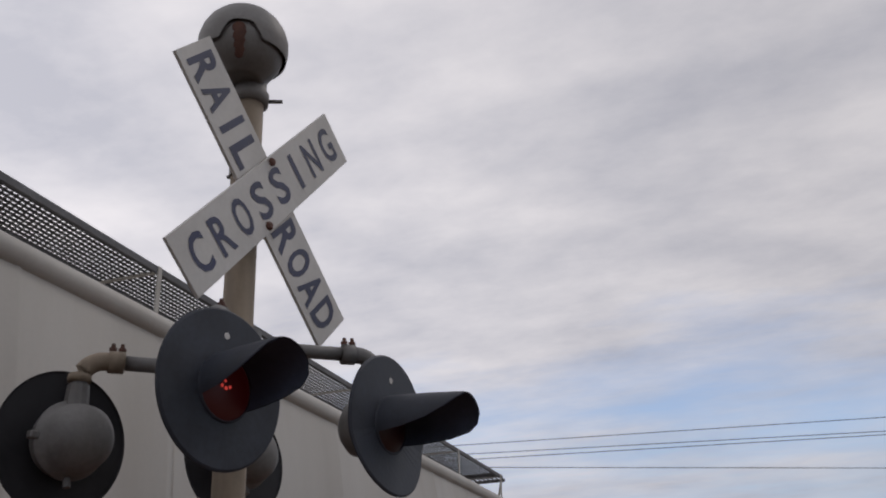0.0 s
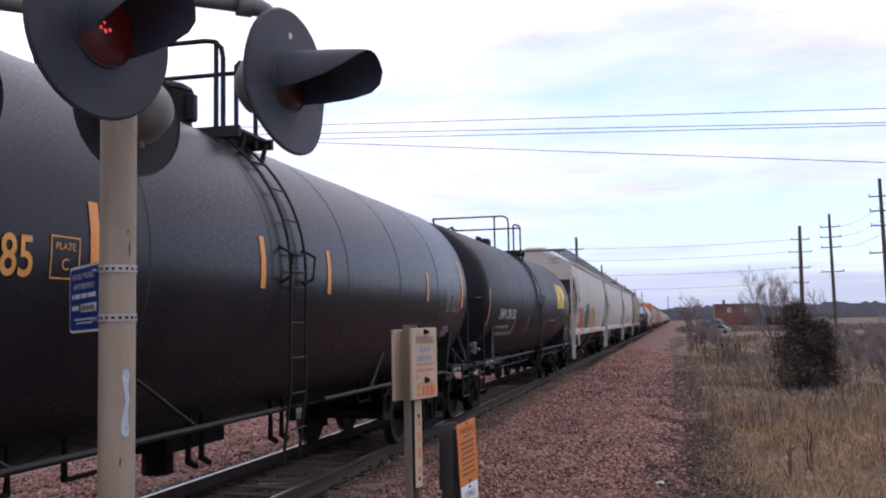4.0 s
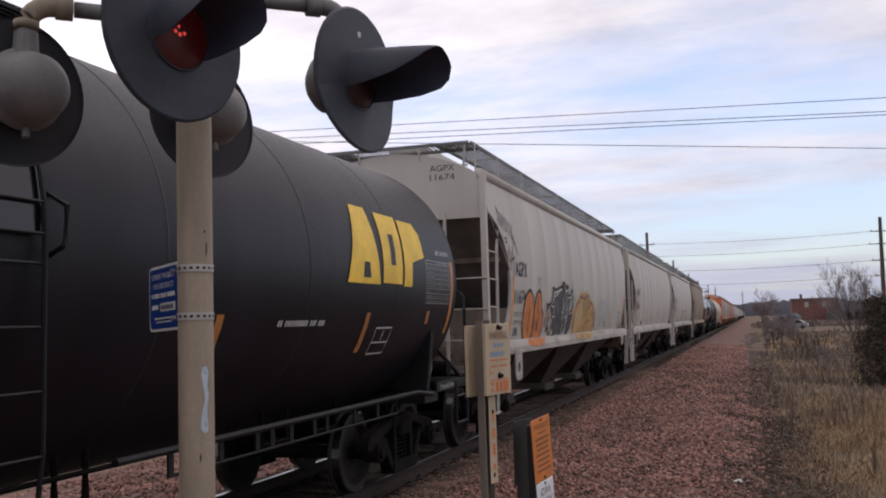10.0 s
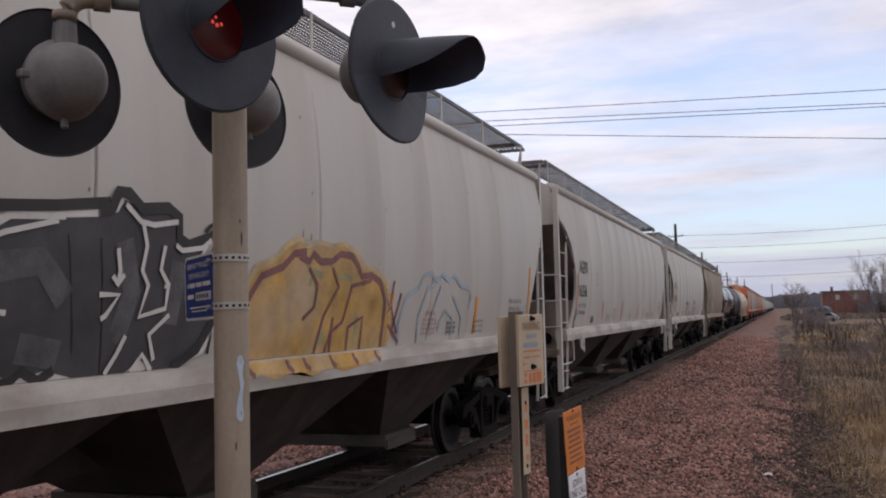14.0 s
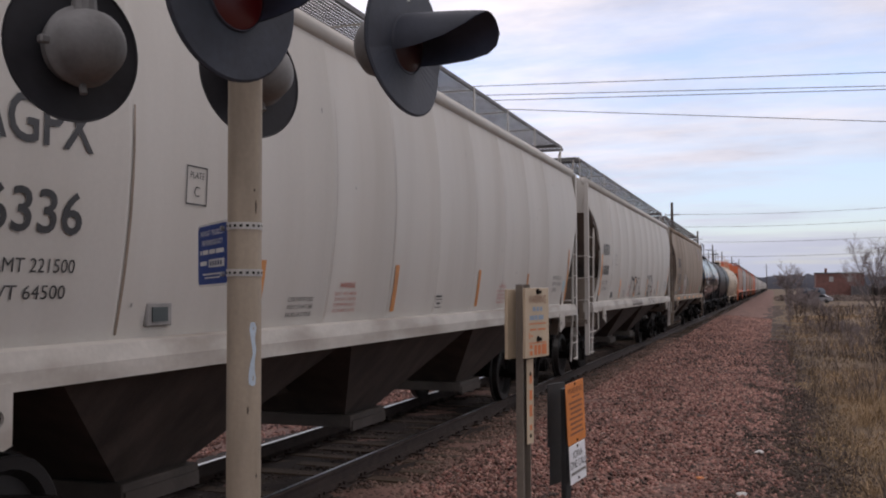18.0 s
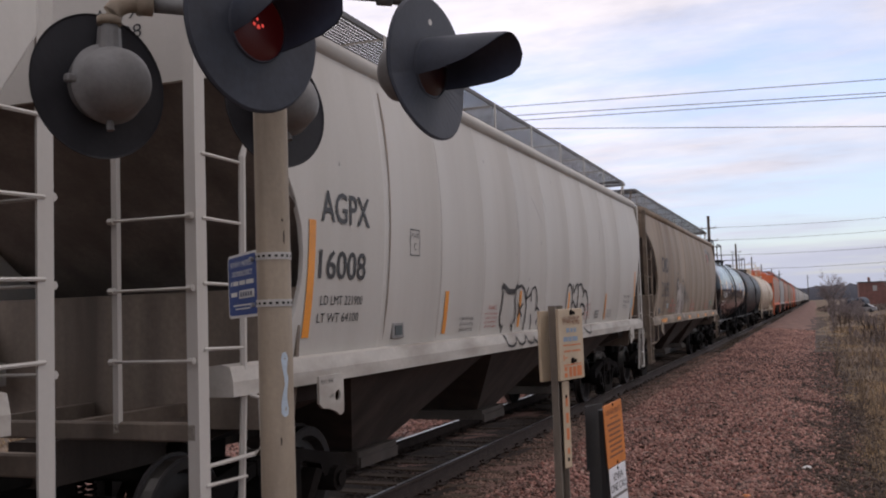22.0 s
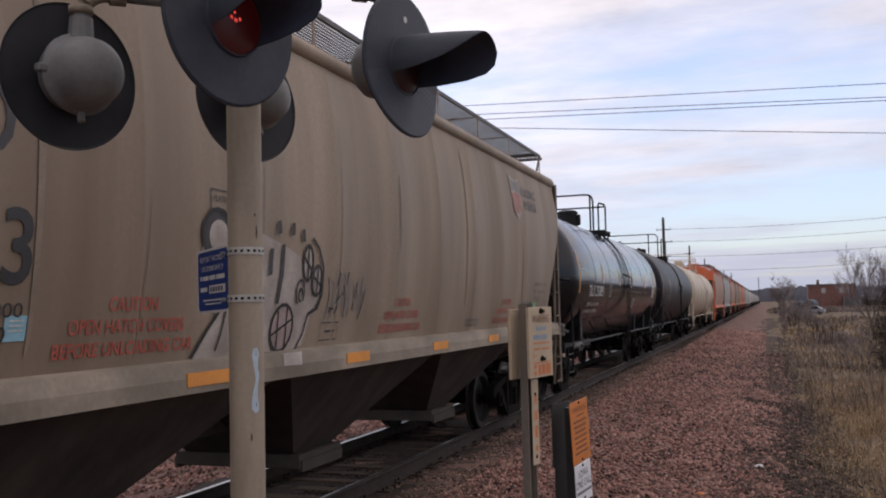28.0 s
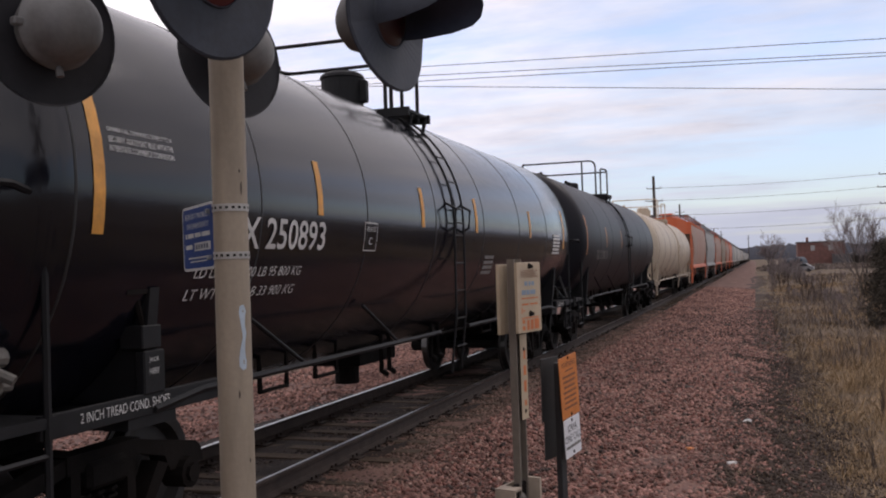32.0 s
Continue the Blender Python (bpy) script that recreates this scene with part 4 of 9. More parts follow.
def jacking(bm, s, Y, deep):
    """Pierced jacking plate under the sill; the deep kind has a scalloped foot."""
    if deep:
        cx, cz, r = 1.61, 1.17, 0.085
        outer = [(1.84, 1.22), (1.84, 1.45), (1.61, 1.45), (1.38, 1.45), (1.38, 1.22), (1.38, 1.1), (1.42, 1.0), (1.5, 0.96), (1.61, 0.98), (1.7, 0.96), (1.8, 1.0), (1.84, 1.1)]
    else:
        cx, cz, r = 1.74, 1.28, 0.045
        outer = [(1.84, 1.28), (1.84, 1.45), (1.70, 1.45), (1.55, 1.45), (1.44, 1.45), (1.44, 1.30), (1.44, 1.24), (1.50, 1.20), (1.60, 1.19), (1.70, 1.16), (1.78, 1.12), (1.84, 1.14)]
    ring = [(cx + r * math.cos(q * math.pi / 6), cz + r * math.sin(q * math.pi / 6)) for q in range(12)]
    lo = [bm.verts.new((s * 1.615, Y(a), b)) for a, b in outer]
    hi = [bm.verts.new((s * 1.595, Y(a), b)) for a, b in outer]
    li = [bm.verts.new((s * 1.615, Y(a), b)) for a, b in ring]
    hi2 = [bm.verts.new((s * 1.595, Y(a), b)) for a, b in ring]
    for k in range(12):
        j = (k + 1) % 12
        bm.faces.new((lo[k], lo[j], li[j], li[k]))
        bm.faces.new((hi[k], hi[j], hi2[j], hi2[k]))
        bm.faces.new((lo[k], lo[j], hi[j], hi[k]))
        bm.faces.new((li[k], li[j], hi2[j], hi2[k]))
    bmesh.ops.recalc_face_normals(bm, faces=bm.faces[:])


def brake_end(car):
    """Brake reservoir, cross beam and piping at the near end of a car."""
    bm = bmesh.new()
    tube(bm, [(-0.9, 0.75, 1.56), (0.75, 0.75, 1.56)], 0.17, 12)
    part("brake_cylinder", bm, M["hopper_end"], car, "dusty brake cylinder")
    bm = bmesh.new()
    box(bm, 0.95, 1.2, 0.45, 0.65, 1.32, 1.62, bevel=0.02)
    tube(bm, [(0.8, 0.9, 1.5), (1.1, 0.7, 1.42), (1.3, 0.3, 1.40)], 0.02, 6)
    part("brake_valve", bm, M["valve"], car)
    bm = bmesh.new()
    box(bm, -1.52, 1.52, 0.92, 1.04, 2.86, 2.97, bevel=0.01)
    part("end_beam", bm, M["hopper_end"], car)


def hopper(name, label, paint, dirty, L=HOP_L, near=True):
    """A curved-side covered hopper car from y = 0 to L, in the middle of the track."""
    car = thing(name, label, "freight car", "cars of the freight train")
    zs = [1.58, 1.70, 1.85, 2.0, 2.2, 2.4, 2.6, 2.8, 3.0, 3.2, 3.4, 3.5, 3.58, 3.7, 3.9, 4.05, 4.17]
    seams = [0.0] + [2.7 + (L - 5.4) * k / 8 for k in range(9)] + [L]
    for s in (1, -1):
        bm = bmesh.new()
        ys = []
        for a in seams[1:-1]:
            ys += [(a - 0.03, 0), (a - 0.012, 0.006), (a + 0.012, 0.006), (a + 0.03, 0)]
        rows = []
        for z in zs:
            e, w = end_inset(z), far_inset(z)
            cols = [(e, 0.0), (e + 0.02, 0.0)] + ys + [(L - w - 0.02, 0.0), (L - w, 0.0)]
            rows.append([bm.verts.new((s * (hop_x(z) + h), y, z)) for y, h in cols])
        for a, b in zip(rows, rows[1:]):
            for j in range(len(a) - 1):
                bm.faces.new((a[j], a[j + 1], b[j + 1], b[j]))
        # folded edge that gives the sheet its thickness
        for j in (0, -1):
            inner = [bm.verts.new((r[j].co.x - s * 0.05, r[j].co.y + (0.03 if j == 0 else -0.03), r[j].co.z)) for r in rows]
            for k in range(len(rows) - 1):
                bm.faces.new((rows[k][j], rows[k + 1][j], inner[k + 1], inner[k]))
        bmesh.ops.recalc_face_normals(bm, faces=bm.faces[:])
        part("side_sheet", bm, paint, car, smooth=True)
        bm = bmesh.new()
        prism(bm, [(s * 1.38, 1.400), (s * 1.60, 1.400), (s * 1.60, 1.50), (s * 1.575, 1.60), (s * 1.50, 1.615), (s * 1.38, 1.60)], "y", 0.32, L - 0.32)
        part("side_sill", bm, M["sill_white"] if paint == M["hopper"] else paint, car)
        bm = bmesh.new()
        eave = [(s * 1.42, 4.08), (s * 1.49, 4.085), (s * 1.525, 4.115), (s * 1.537, 4.16), (s * 1.525, 4.205), (s * 1.49, 4.24), (s * 1.43, 4.255), (s * 1.37, 4.25)]
        prism(bm, eave, "y", 0.115, L - 0.115)
        part("eave_rail", bm, paint, car, smooth=True)
        # roof walkway with its brackets
        bm = bmesh.new()
        w0, w1, zt = 0.78, 1.31, 4.69
        for x in (w0, w1):
            box(bm, s * x - 0.012, s * x + 0.012, 0.2, L - 0.2, zt - 0.05, zt)
        # perforated tread: strips between staggered rows of holes, waisted ties across them
        pitch, cols, zm = 0.048, 11, zt - 0.02
        step = (w1 - w0) / cols
        for k in range(cols + 1):
            x = w0 + step * k
            bm.faces.new([bm.verts.new((s * (x + a), y, zm)) for a, y in ((-0.007, 0.2), (0.007, 0.2), (0.007, L - 0.2), (-0.007, L - 0.2))])
            bm.faces.new([bm.verts.new((s * x, y, z)) for y, z in ((0.2, zm), (L - 0.2, zm), (L - 0.2, zm - 0.018), (0.2, zm - 0.018))])
        wa, wb = (0.015, 0.0095) if s > 0 else (0.008, 0.008)
        for k in range(cols):
            x0, x1 = w0 + step * k + 0.005, w0 + step * (k + 1) - 0.005
            for n in range(int((L - 0.45) / pitch)):
                y = 0.225 + pitch * (n + 0.5 * (k % 2))
                pts = [(x0, -wa), (x1, -wa), (x1, wa), (x0, wa)]
                if s > 0:
                    xa, xb = x0 + 0.010, x1 - 0.010
                    pts = [(x0, -wa), (xa, -wb), (xb, -wb), (x1, -wa), (x1, wa), (xb, wb), (xa, wb), (x0, wa)]
                bm.faces.new([bm.verts.new((s * a, y + b, zm)) for a, b in pts])
        part("roof_walkway", bm, M["grate"], car, "perforated steel roof walkway")
        for k in range(10):
            y = 0.35 + (L - 0.7) * k / 9 - (0.38 if 0 < k < 9 else 0.0)
            bm = bmesh.new()
            box(bm, s * 1.325 - 0.006, s * 1.325 + 0.006, y - 0.022, y + 0.022, 4.20, 4.69)
            box(bm, min(s * 0.78, s * 1.31), max(s * 0.78, s * 1.31), y - 0.012, y + 0.012, 4.645, 4.662)
            part("walkway_bracket", bm, paint, car)
    bm = bmesh.new()
    prof = [(-1.45 + 2.9 * k / 14, 4.17 + 0.40 * (1 - abs(-1 + k / 7) ** 2.0)) for k in range(15)]
    prism(bm, prof + [(1.45, 4.12), (-1.45, 4.12)], "y", 0.14, L - 0.14)
    part("roof", bm, paint, car)
    for k in range(5):
        y0 = 0.9 + (L - 1.8) * k / 5
        bm = bmesh.new()
        box(bm, -0.36, 0.36, y0 + 0.1, y0 + (L - 1.8) / 5 - 0.1, 4.52, 4.82, bevel=0.03)
        hc = part("hatch_cover", bm, paint, car)
        for q in (0.25, 0.75):
            yy = y0 + (L - 1.8) / 5 * q
            bm = bmesh.new()
            box(bm, -0.40, 0.40, yy - 0.03, yy + 0.03, 4.815, 4.855)
            part("batten", bm, paint, hc)
    for d, e in ((1, 0.0), (-1, L)):
        def Y(v, d=d, e=e):
            return e + d * v
        # cross walk at the roof end, hung from corner brackets
        bm = bmesh.new()
        v0, v1 = sorted((Y(0.05), Y(0.62)))
        for y in (v0, v1):
            box(bm, -1.31, 1.31, y - 0.012, y + 0.012, 4.62, 4.67)
        for k in range(38):
            x = -1.30 + 2.6 * k / 37
            box(bm, x - 0.009, x + 0.009, v0, v1, 4.64, 4.655)
        part("end_walkway", bm, M["grate"], car)
        for s in (1, -1):
            bm = bmesh.new()
            tube(bm, [(s * 1.2, Y(0.14), 4.3), (s * 1.25, Y(0.06), 4.62)], 0.02, 5)
            part("walkway_brace", bm, paint, car)
            bm = bmesh.new()
            tube(bm, [(s * 0.5, Y(0.14), 4.4), (s * 0.5, Y(0.06), 4.62)], 0.02, 5)
            part("walkway_brace", bm, paint, car)
        # upper end wall, sloping sheet below it, low end panel
        bm = bmesh.new()
        v0, v1 = sorted((Y(0.12), Y(0.16)))
        half = [(hop_x(z) - 0.03, z) for z in (3.50, 3.8, 4.05, 4.15)]
        prism(bm, half + prof[::-1][1:-1] + [(-a, b) for a, b in half[::-1]], "y", v0, v1)
        part("end_wall", bm, paint, car)
        bm = bmesh.new()
        rows = []
        for k in range(9):
            z = 3.54 - (3.54 - 1.45) * k / 8
            v = 0.16 + 2.68 * k / 8
            half = hop_x(z) - 0.012
            rows.append([bm.verts.new((q * half, Y(v + e2), z)) for q, e2 in ((-1, 0.0), (1, 0.0), (1, 0.04), (-1, 0.04))])
        for a, b in zip(rows, rows[1:]):
            for q in range(4):
                bm.faces.new((a[q], a[(q + 1) % 4], b[(q + 1) % 4], b[q]))
        bmesh.ops.recalc_face_normals(bm, faces=bm.faces[:])
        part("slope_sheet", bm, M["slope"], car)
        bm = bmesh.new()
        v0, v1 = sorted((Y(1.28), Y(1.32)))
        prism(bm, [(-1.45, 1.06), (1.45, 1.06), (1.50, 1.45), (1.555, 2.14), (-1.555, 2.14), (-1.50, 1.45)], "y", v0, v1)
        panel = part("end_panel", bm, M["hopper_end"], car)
        bm = bmesh.new()
        tube(bm, [(0.98, Y(1.283), 1.42), (0.98, Y(1.262), 1.42)], 0.115, 16)
        part("drain_port", bm, M["iron"], panel, "dark round drain port")
        bm = bmesh.new()
        v0, v1 = sorted((Y(0.0), Y(0.07)))
        box(bm, -1.54, 1.54, v0, v1, 1.15, 1.27, bevel=0.012)
        v0, v1 = sorted((Y(0.0), Y(1.3)))
        for s in (-0.45, 0.45):
            box(bm, s - 0.04, s + 0.04, v0, v1, 1.16, 1.26)
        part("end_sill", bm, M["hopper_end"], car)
        for s in (1, -1):
            # corner ladder: tall stile, short bent stile, rungs; end ladder round the corner
            bm = bmesh.new()
            prism(bm, [(s * 1.56, Y(0.0)), (s * 1.56, Y(0.11)), (s * 1.545, Y(0.11)), (s * 1.545, Y(0.015)), (s * 1.475, Y(0.015)), (s * 1.475, Y(0.0))], "z", 0.52, 4.14)
            part("corner_post", bm, paint, car)
            bm = bmesh.new()
            tube(bm, [(s * 1.52, Y(0.50), 0.52), (s * 1.56, Y(0.50), 1.4), (s * 1.58, Y(0.50), 3.02), (s * 1.55, Y(0.72), 3.42)], 0.024, 6)
            lad = part("side_ladder", bm, paint, car)
            for z in (0.56, 0.86, 1.72, 2.14, 2.56, 2.98):
                bm = bmesh.new()
                tube(bm, [(s * 1.51, Y(0.04), z), (s * 1.56, Y(0.07), z + 0.01), (s * 1.57, Y(0.50), z)], 0.0115, 6)
                part("rung", bm, paint, lad)
            bm = bmesh.new()
            tube(bm, [(s * 1.60, Y(0.52), 1.40), (s * 1.66, Y(0.54), 1.38), (s * 1.66, Y(0.56), 1.05), (s * 1.60, Y(0.55), 1.00), (s * 1.52, Y(0.06), 0.98)], 0.014, 6)
            part("grab_iron", bm, paint, lad)
            bm = bmesh.new()
            box(bm, s * 0.91 - 0.022, s * 0.91 + 0.022, *sorted((Y(0.0), Y(0.04))), 1.2, 3.6)
            el = part("end_ladder", bm, paint, car)
            for z in (1.66, 2.12, 2.58):
                bm = bmesh.new()
                tube(bm, [(s * 0.90, Y(-0.02), z), (s * 1.55, Y(-0.02), z)], 0.011, 6)
                for x in (0.905, 1.525):
                    tube(bm, [(s * (x - 0.02), Y(-0.02), z), (s * (x + 0.02), Y(-0.02), z)], 0.024, 6)
                part("rung", bm, paint, el)
            # pierced jacking plate under the sill
            bm = bmesh.new()
            jacking(bm, s, Y, False)
            part("jacking_plate", bm, M["sill_white"] if paint == M["hopper"] else paint, car)
        coupler(car, Y(0.15), -d)
        bm = bmesh.new()
        prism(bm, [(-1.38, 1.45), (-1.38, 1.25), (-0.5, 0.92), (0.5, 0.92), (1.38, 1.25), (1.38, 1.45)], "y", *sorted((Y(1.5), Y(2.0))))
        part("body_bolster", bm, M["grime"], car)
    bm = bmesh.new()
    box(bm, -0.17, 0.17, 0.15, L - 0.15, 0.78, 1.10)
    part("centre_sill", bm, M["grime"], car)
    n = 3
    for k in range(n):
        a, b = 2.35 + (L - 4.7) * k / n, 2.35 + (L - 4.7) * (k + 1) / n
        c = (a + b) / 2
        bm = bmesh.new()
        top = [bm.verts.new(p) for p in ((-1.42, a, 1.46), (1.42, a, 1.46), (1.42, b, 1.46), (-1.42, b, 1.46))]
        bot = [bm.verts.new(p) for p in ((-0.62, c - 0.42, 0.50), (0.62, c - 0.42, 0.50), (0.62, c + 0.42, 0.50), (-0.62, c + 0.42, 0.50))]
        for q in range(4):
            bm.faces.new((top[q], top[(q + 1) % 4], bot[(q + 1) % 4], bot[q]))
        bm.faces.new(bot)
        bmesh.ops.recalc_face_normals(bm, faces=bm.faces[:])
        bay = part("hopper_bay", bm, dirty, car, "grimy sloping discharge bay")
        bm = bmesh.new()
        box(bm, -0.72, 0.72, c - 0.48, c + 0.48, 0.36, 0.50, bevel=0.01)
        for s in (0.70, -0.74):
            box(bm, s, s + 0.04, c - 0.46, c + 0.46, 0.33, 0.44)
        part("outlet_gate", bm, M["gate"], bay, "dusty discharge gate")
    sets = truck(car, 1.75) + truck(car, L - 1.75)
    if near:
        spinning.extend(sets)
    return car


def repaint(car, swaps):
    """Gives a copied car its own paint."""
    for o in car.children_recursive:
        for sl in o.material_slots:
            if sl.material in swaps:
                keep = swaps[sl.material]
                sl.link = 'OBJECT'
                sl.material = keep


def wheelsets(car):
    return [o for o in car.children if o.name.startswith("wheelset")]


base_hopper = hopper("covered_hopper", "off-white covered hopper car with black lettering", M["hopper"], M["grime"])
hoppers = {}
starts = {"H0": -1.35, "H1": 50.6, "H2": 68.2, "H3": 85.8, "H4": 103.15}
hoppers["H0"] = base_hopper
for key in ("H1", "H2", "H3", "H4"):
    hoppers[key] = copy_thing(base_hopper, Matrix())
    spinning.extend(wheelsets(hoppers[key]))
for key, q in starts.items():
    cars.append((hoppers[key], q))
repaint(hoppers["H4"], {M["hopper"]: M["hopper_old"]})
for o in hoppers["H4"].children_recursive:
    if o.name.split(".")[0] in ("side_sill", "jacking_plate", "end_sill", "grab_iron"):
        o.material_slots[0].link = 'OBJECT'
        o.material_slots[0].material = M["sill_old"]
    if o.name.split(".")[0] in ("corner_post", "side_ladder", "end_ladder", "rung"):
        o.material_slots[0].link = 'OBJECT'
        o.material_slots[0].material = M["ladder_old"]
brake_end(hoppers["H1"])
deep_bm = bmesh.new()
jacking(deep_bm, 1, lambda v: v, True)
deep_me = bpy.data.meshes.new("jacking_plate")
deep_bm.to_mesh(deep_me)
deep_bm.free()
deep_me.materials.append(M["sill_white"])
for o in hoppers["H1"].children:
    if o.name.startswith("jacking_plate") and o.data.vertices[0].co.x > 0 and o.data.vertices[0].co.y < 8:
        o.data = deep_me
tagged(hoppers["H1"], "off-white covered hopper car covered in orange, grey and ochre graffiti")
tagged(hoppers["H3"], "off-white covered hopper car with black outline graffiti")
tagged(hoppers["H4"], "dirty tan covered hopper car with grey graffiti")
q = 175.4
for k, (end, side, tone) in enumerate([("hopper_orange", "hopper_tan_orange", "orange-ended"), ("hopper_grey", "hopper_grey", "grey"), ("hopper_orange", "hopper_tan_orange", "orange-ended"), ("hopper_old", "hopper_old", "tan"), ("hopper_orange", "hopper_tan_orange", "orange-ended"), ("hopper_orange", "hopper_orange", "orange"), ("hopper_grey", "hopper_grey", "grey"), ("hopper", "hopper", "white"), ("hopper_grey", "hopper_grey", "grey"), ("hopper", "hopper", "white")]):
    c = copy_thing(base_hopper, Matrix())
    repaint(c, {M["hopper"]: M[end], M["sill_white"]: M[end]})
    for o in c.children:
        if o.name.startswith("side_sheet"):
            o.material_slots[0].material = M[side]
    tagged(c, f"{tone} covered hopper car, weathered")
    cars.append((c, q))
    q += 17.6


def far_hopper(paint, label, L=HOP_L):
    """A covered hopper that is never near: body, walkway, sill, bays and trucks."""
    car = thing("covered_hopper", label, "freight car", "cars of the freight train")
    bm = bmesh.new()
    zs = [1.58, 2.2, 2.8, 3.4, 3.9, 4.17]
    half = [(hop_x(z), z) for z in zs]
    prism(bm, half + [(0.8, 4.5), (0.0, 4.57), (-0.8, 4.5)] + [(-a, b) for a, b in half[::-1]], "y", 0.4, L - 0.4)
    part("body", bm, paint, car)
    for s in (1, -1):
        bm = bmesh.new()
        box(bm, s * 1.49 - 0.1, s * 1.49 + 0.1, 0.1, L - 0.1, 1.44, 1.60)
        part("side_sill", bm, paint, car)
        bm = bmesh.new()
        box(bm, s * 1.04 - 0.27, s * 1.04 + 0.27, 0.2, L - 0.2, 4.62, 4.69)
        part("roof_walkway", bm, M["grate"], car)
    for k in range(3):
        y = L / 2 + 3.9 * (k - 1)
        bm = bmesh.new()
        prism(bm, [(y - 1.9, 1.46), (y + 1.9, 1.46), (y + 0.45, 0.5), (y - 0.45, 0.5)], "x", -1.0, 1.0)
        part("hopper_bay", bm, M["grime"], car)
    for y in (1.75, L - 1.75):
        bm = bmesh.new()
        box(bm, -1.05, 1.05, y - 1.1, y + 1.1, 0.35, 0.75, bevel=0.1)
        for a in (-0.89, 0.89):
            tube(bm, [(-0.8, y + a, WHEEL_R), (0.8, y + a, WHEEL_R)], WHEEL_R, 14)
        part("truck", bm, M["iron"], car)
    return car


far_base = far_hopper(M["hopper"], "off-white covered hopper car, far down the train")
cars.append((far_base, q))
for k in range(24):
    q += 17.6
    key = ("hopper_grey", "hopper", "hopper_old", "hopper", "hopper_grey", "tank_dull", "hopper")[k % 7]
    c = copy_thing(far_base, Matrix())
    repaint(c, {M["hopper"]: M[key]})
    tagged(c, {"hopper": "off-white", "hopper_grey": "grey", "hopper_old": "tan", "tank_dull": "dark"}[key] + " covered hopper car, far down the train")
    cars.append((c, q))

# ---------------------------------------------------------------- tank cars
TANK_R, TANK_Z = 1.605, 2.46


def tank_face(y, z, lift):
    return (math.sqrt(max(0.01, TANK_R ** 2 - (z - TANK_Z) ** 2)) + lift, y - 0.2, z)


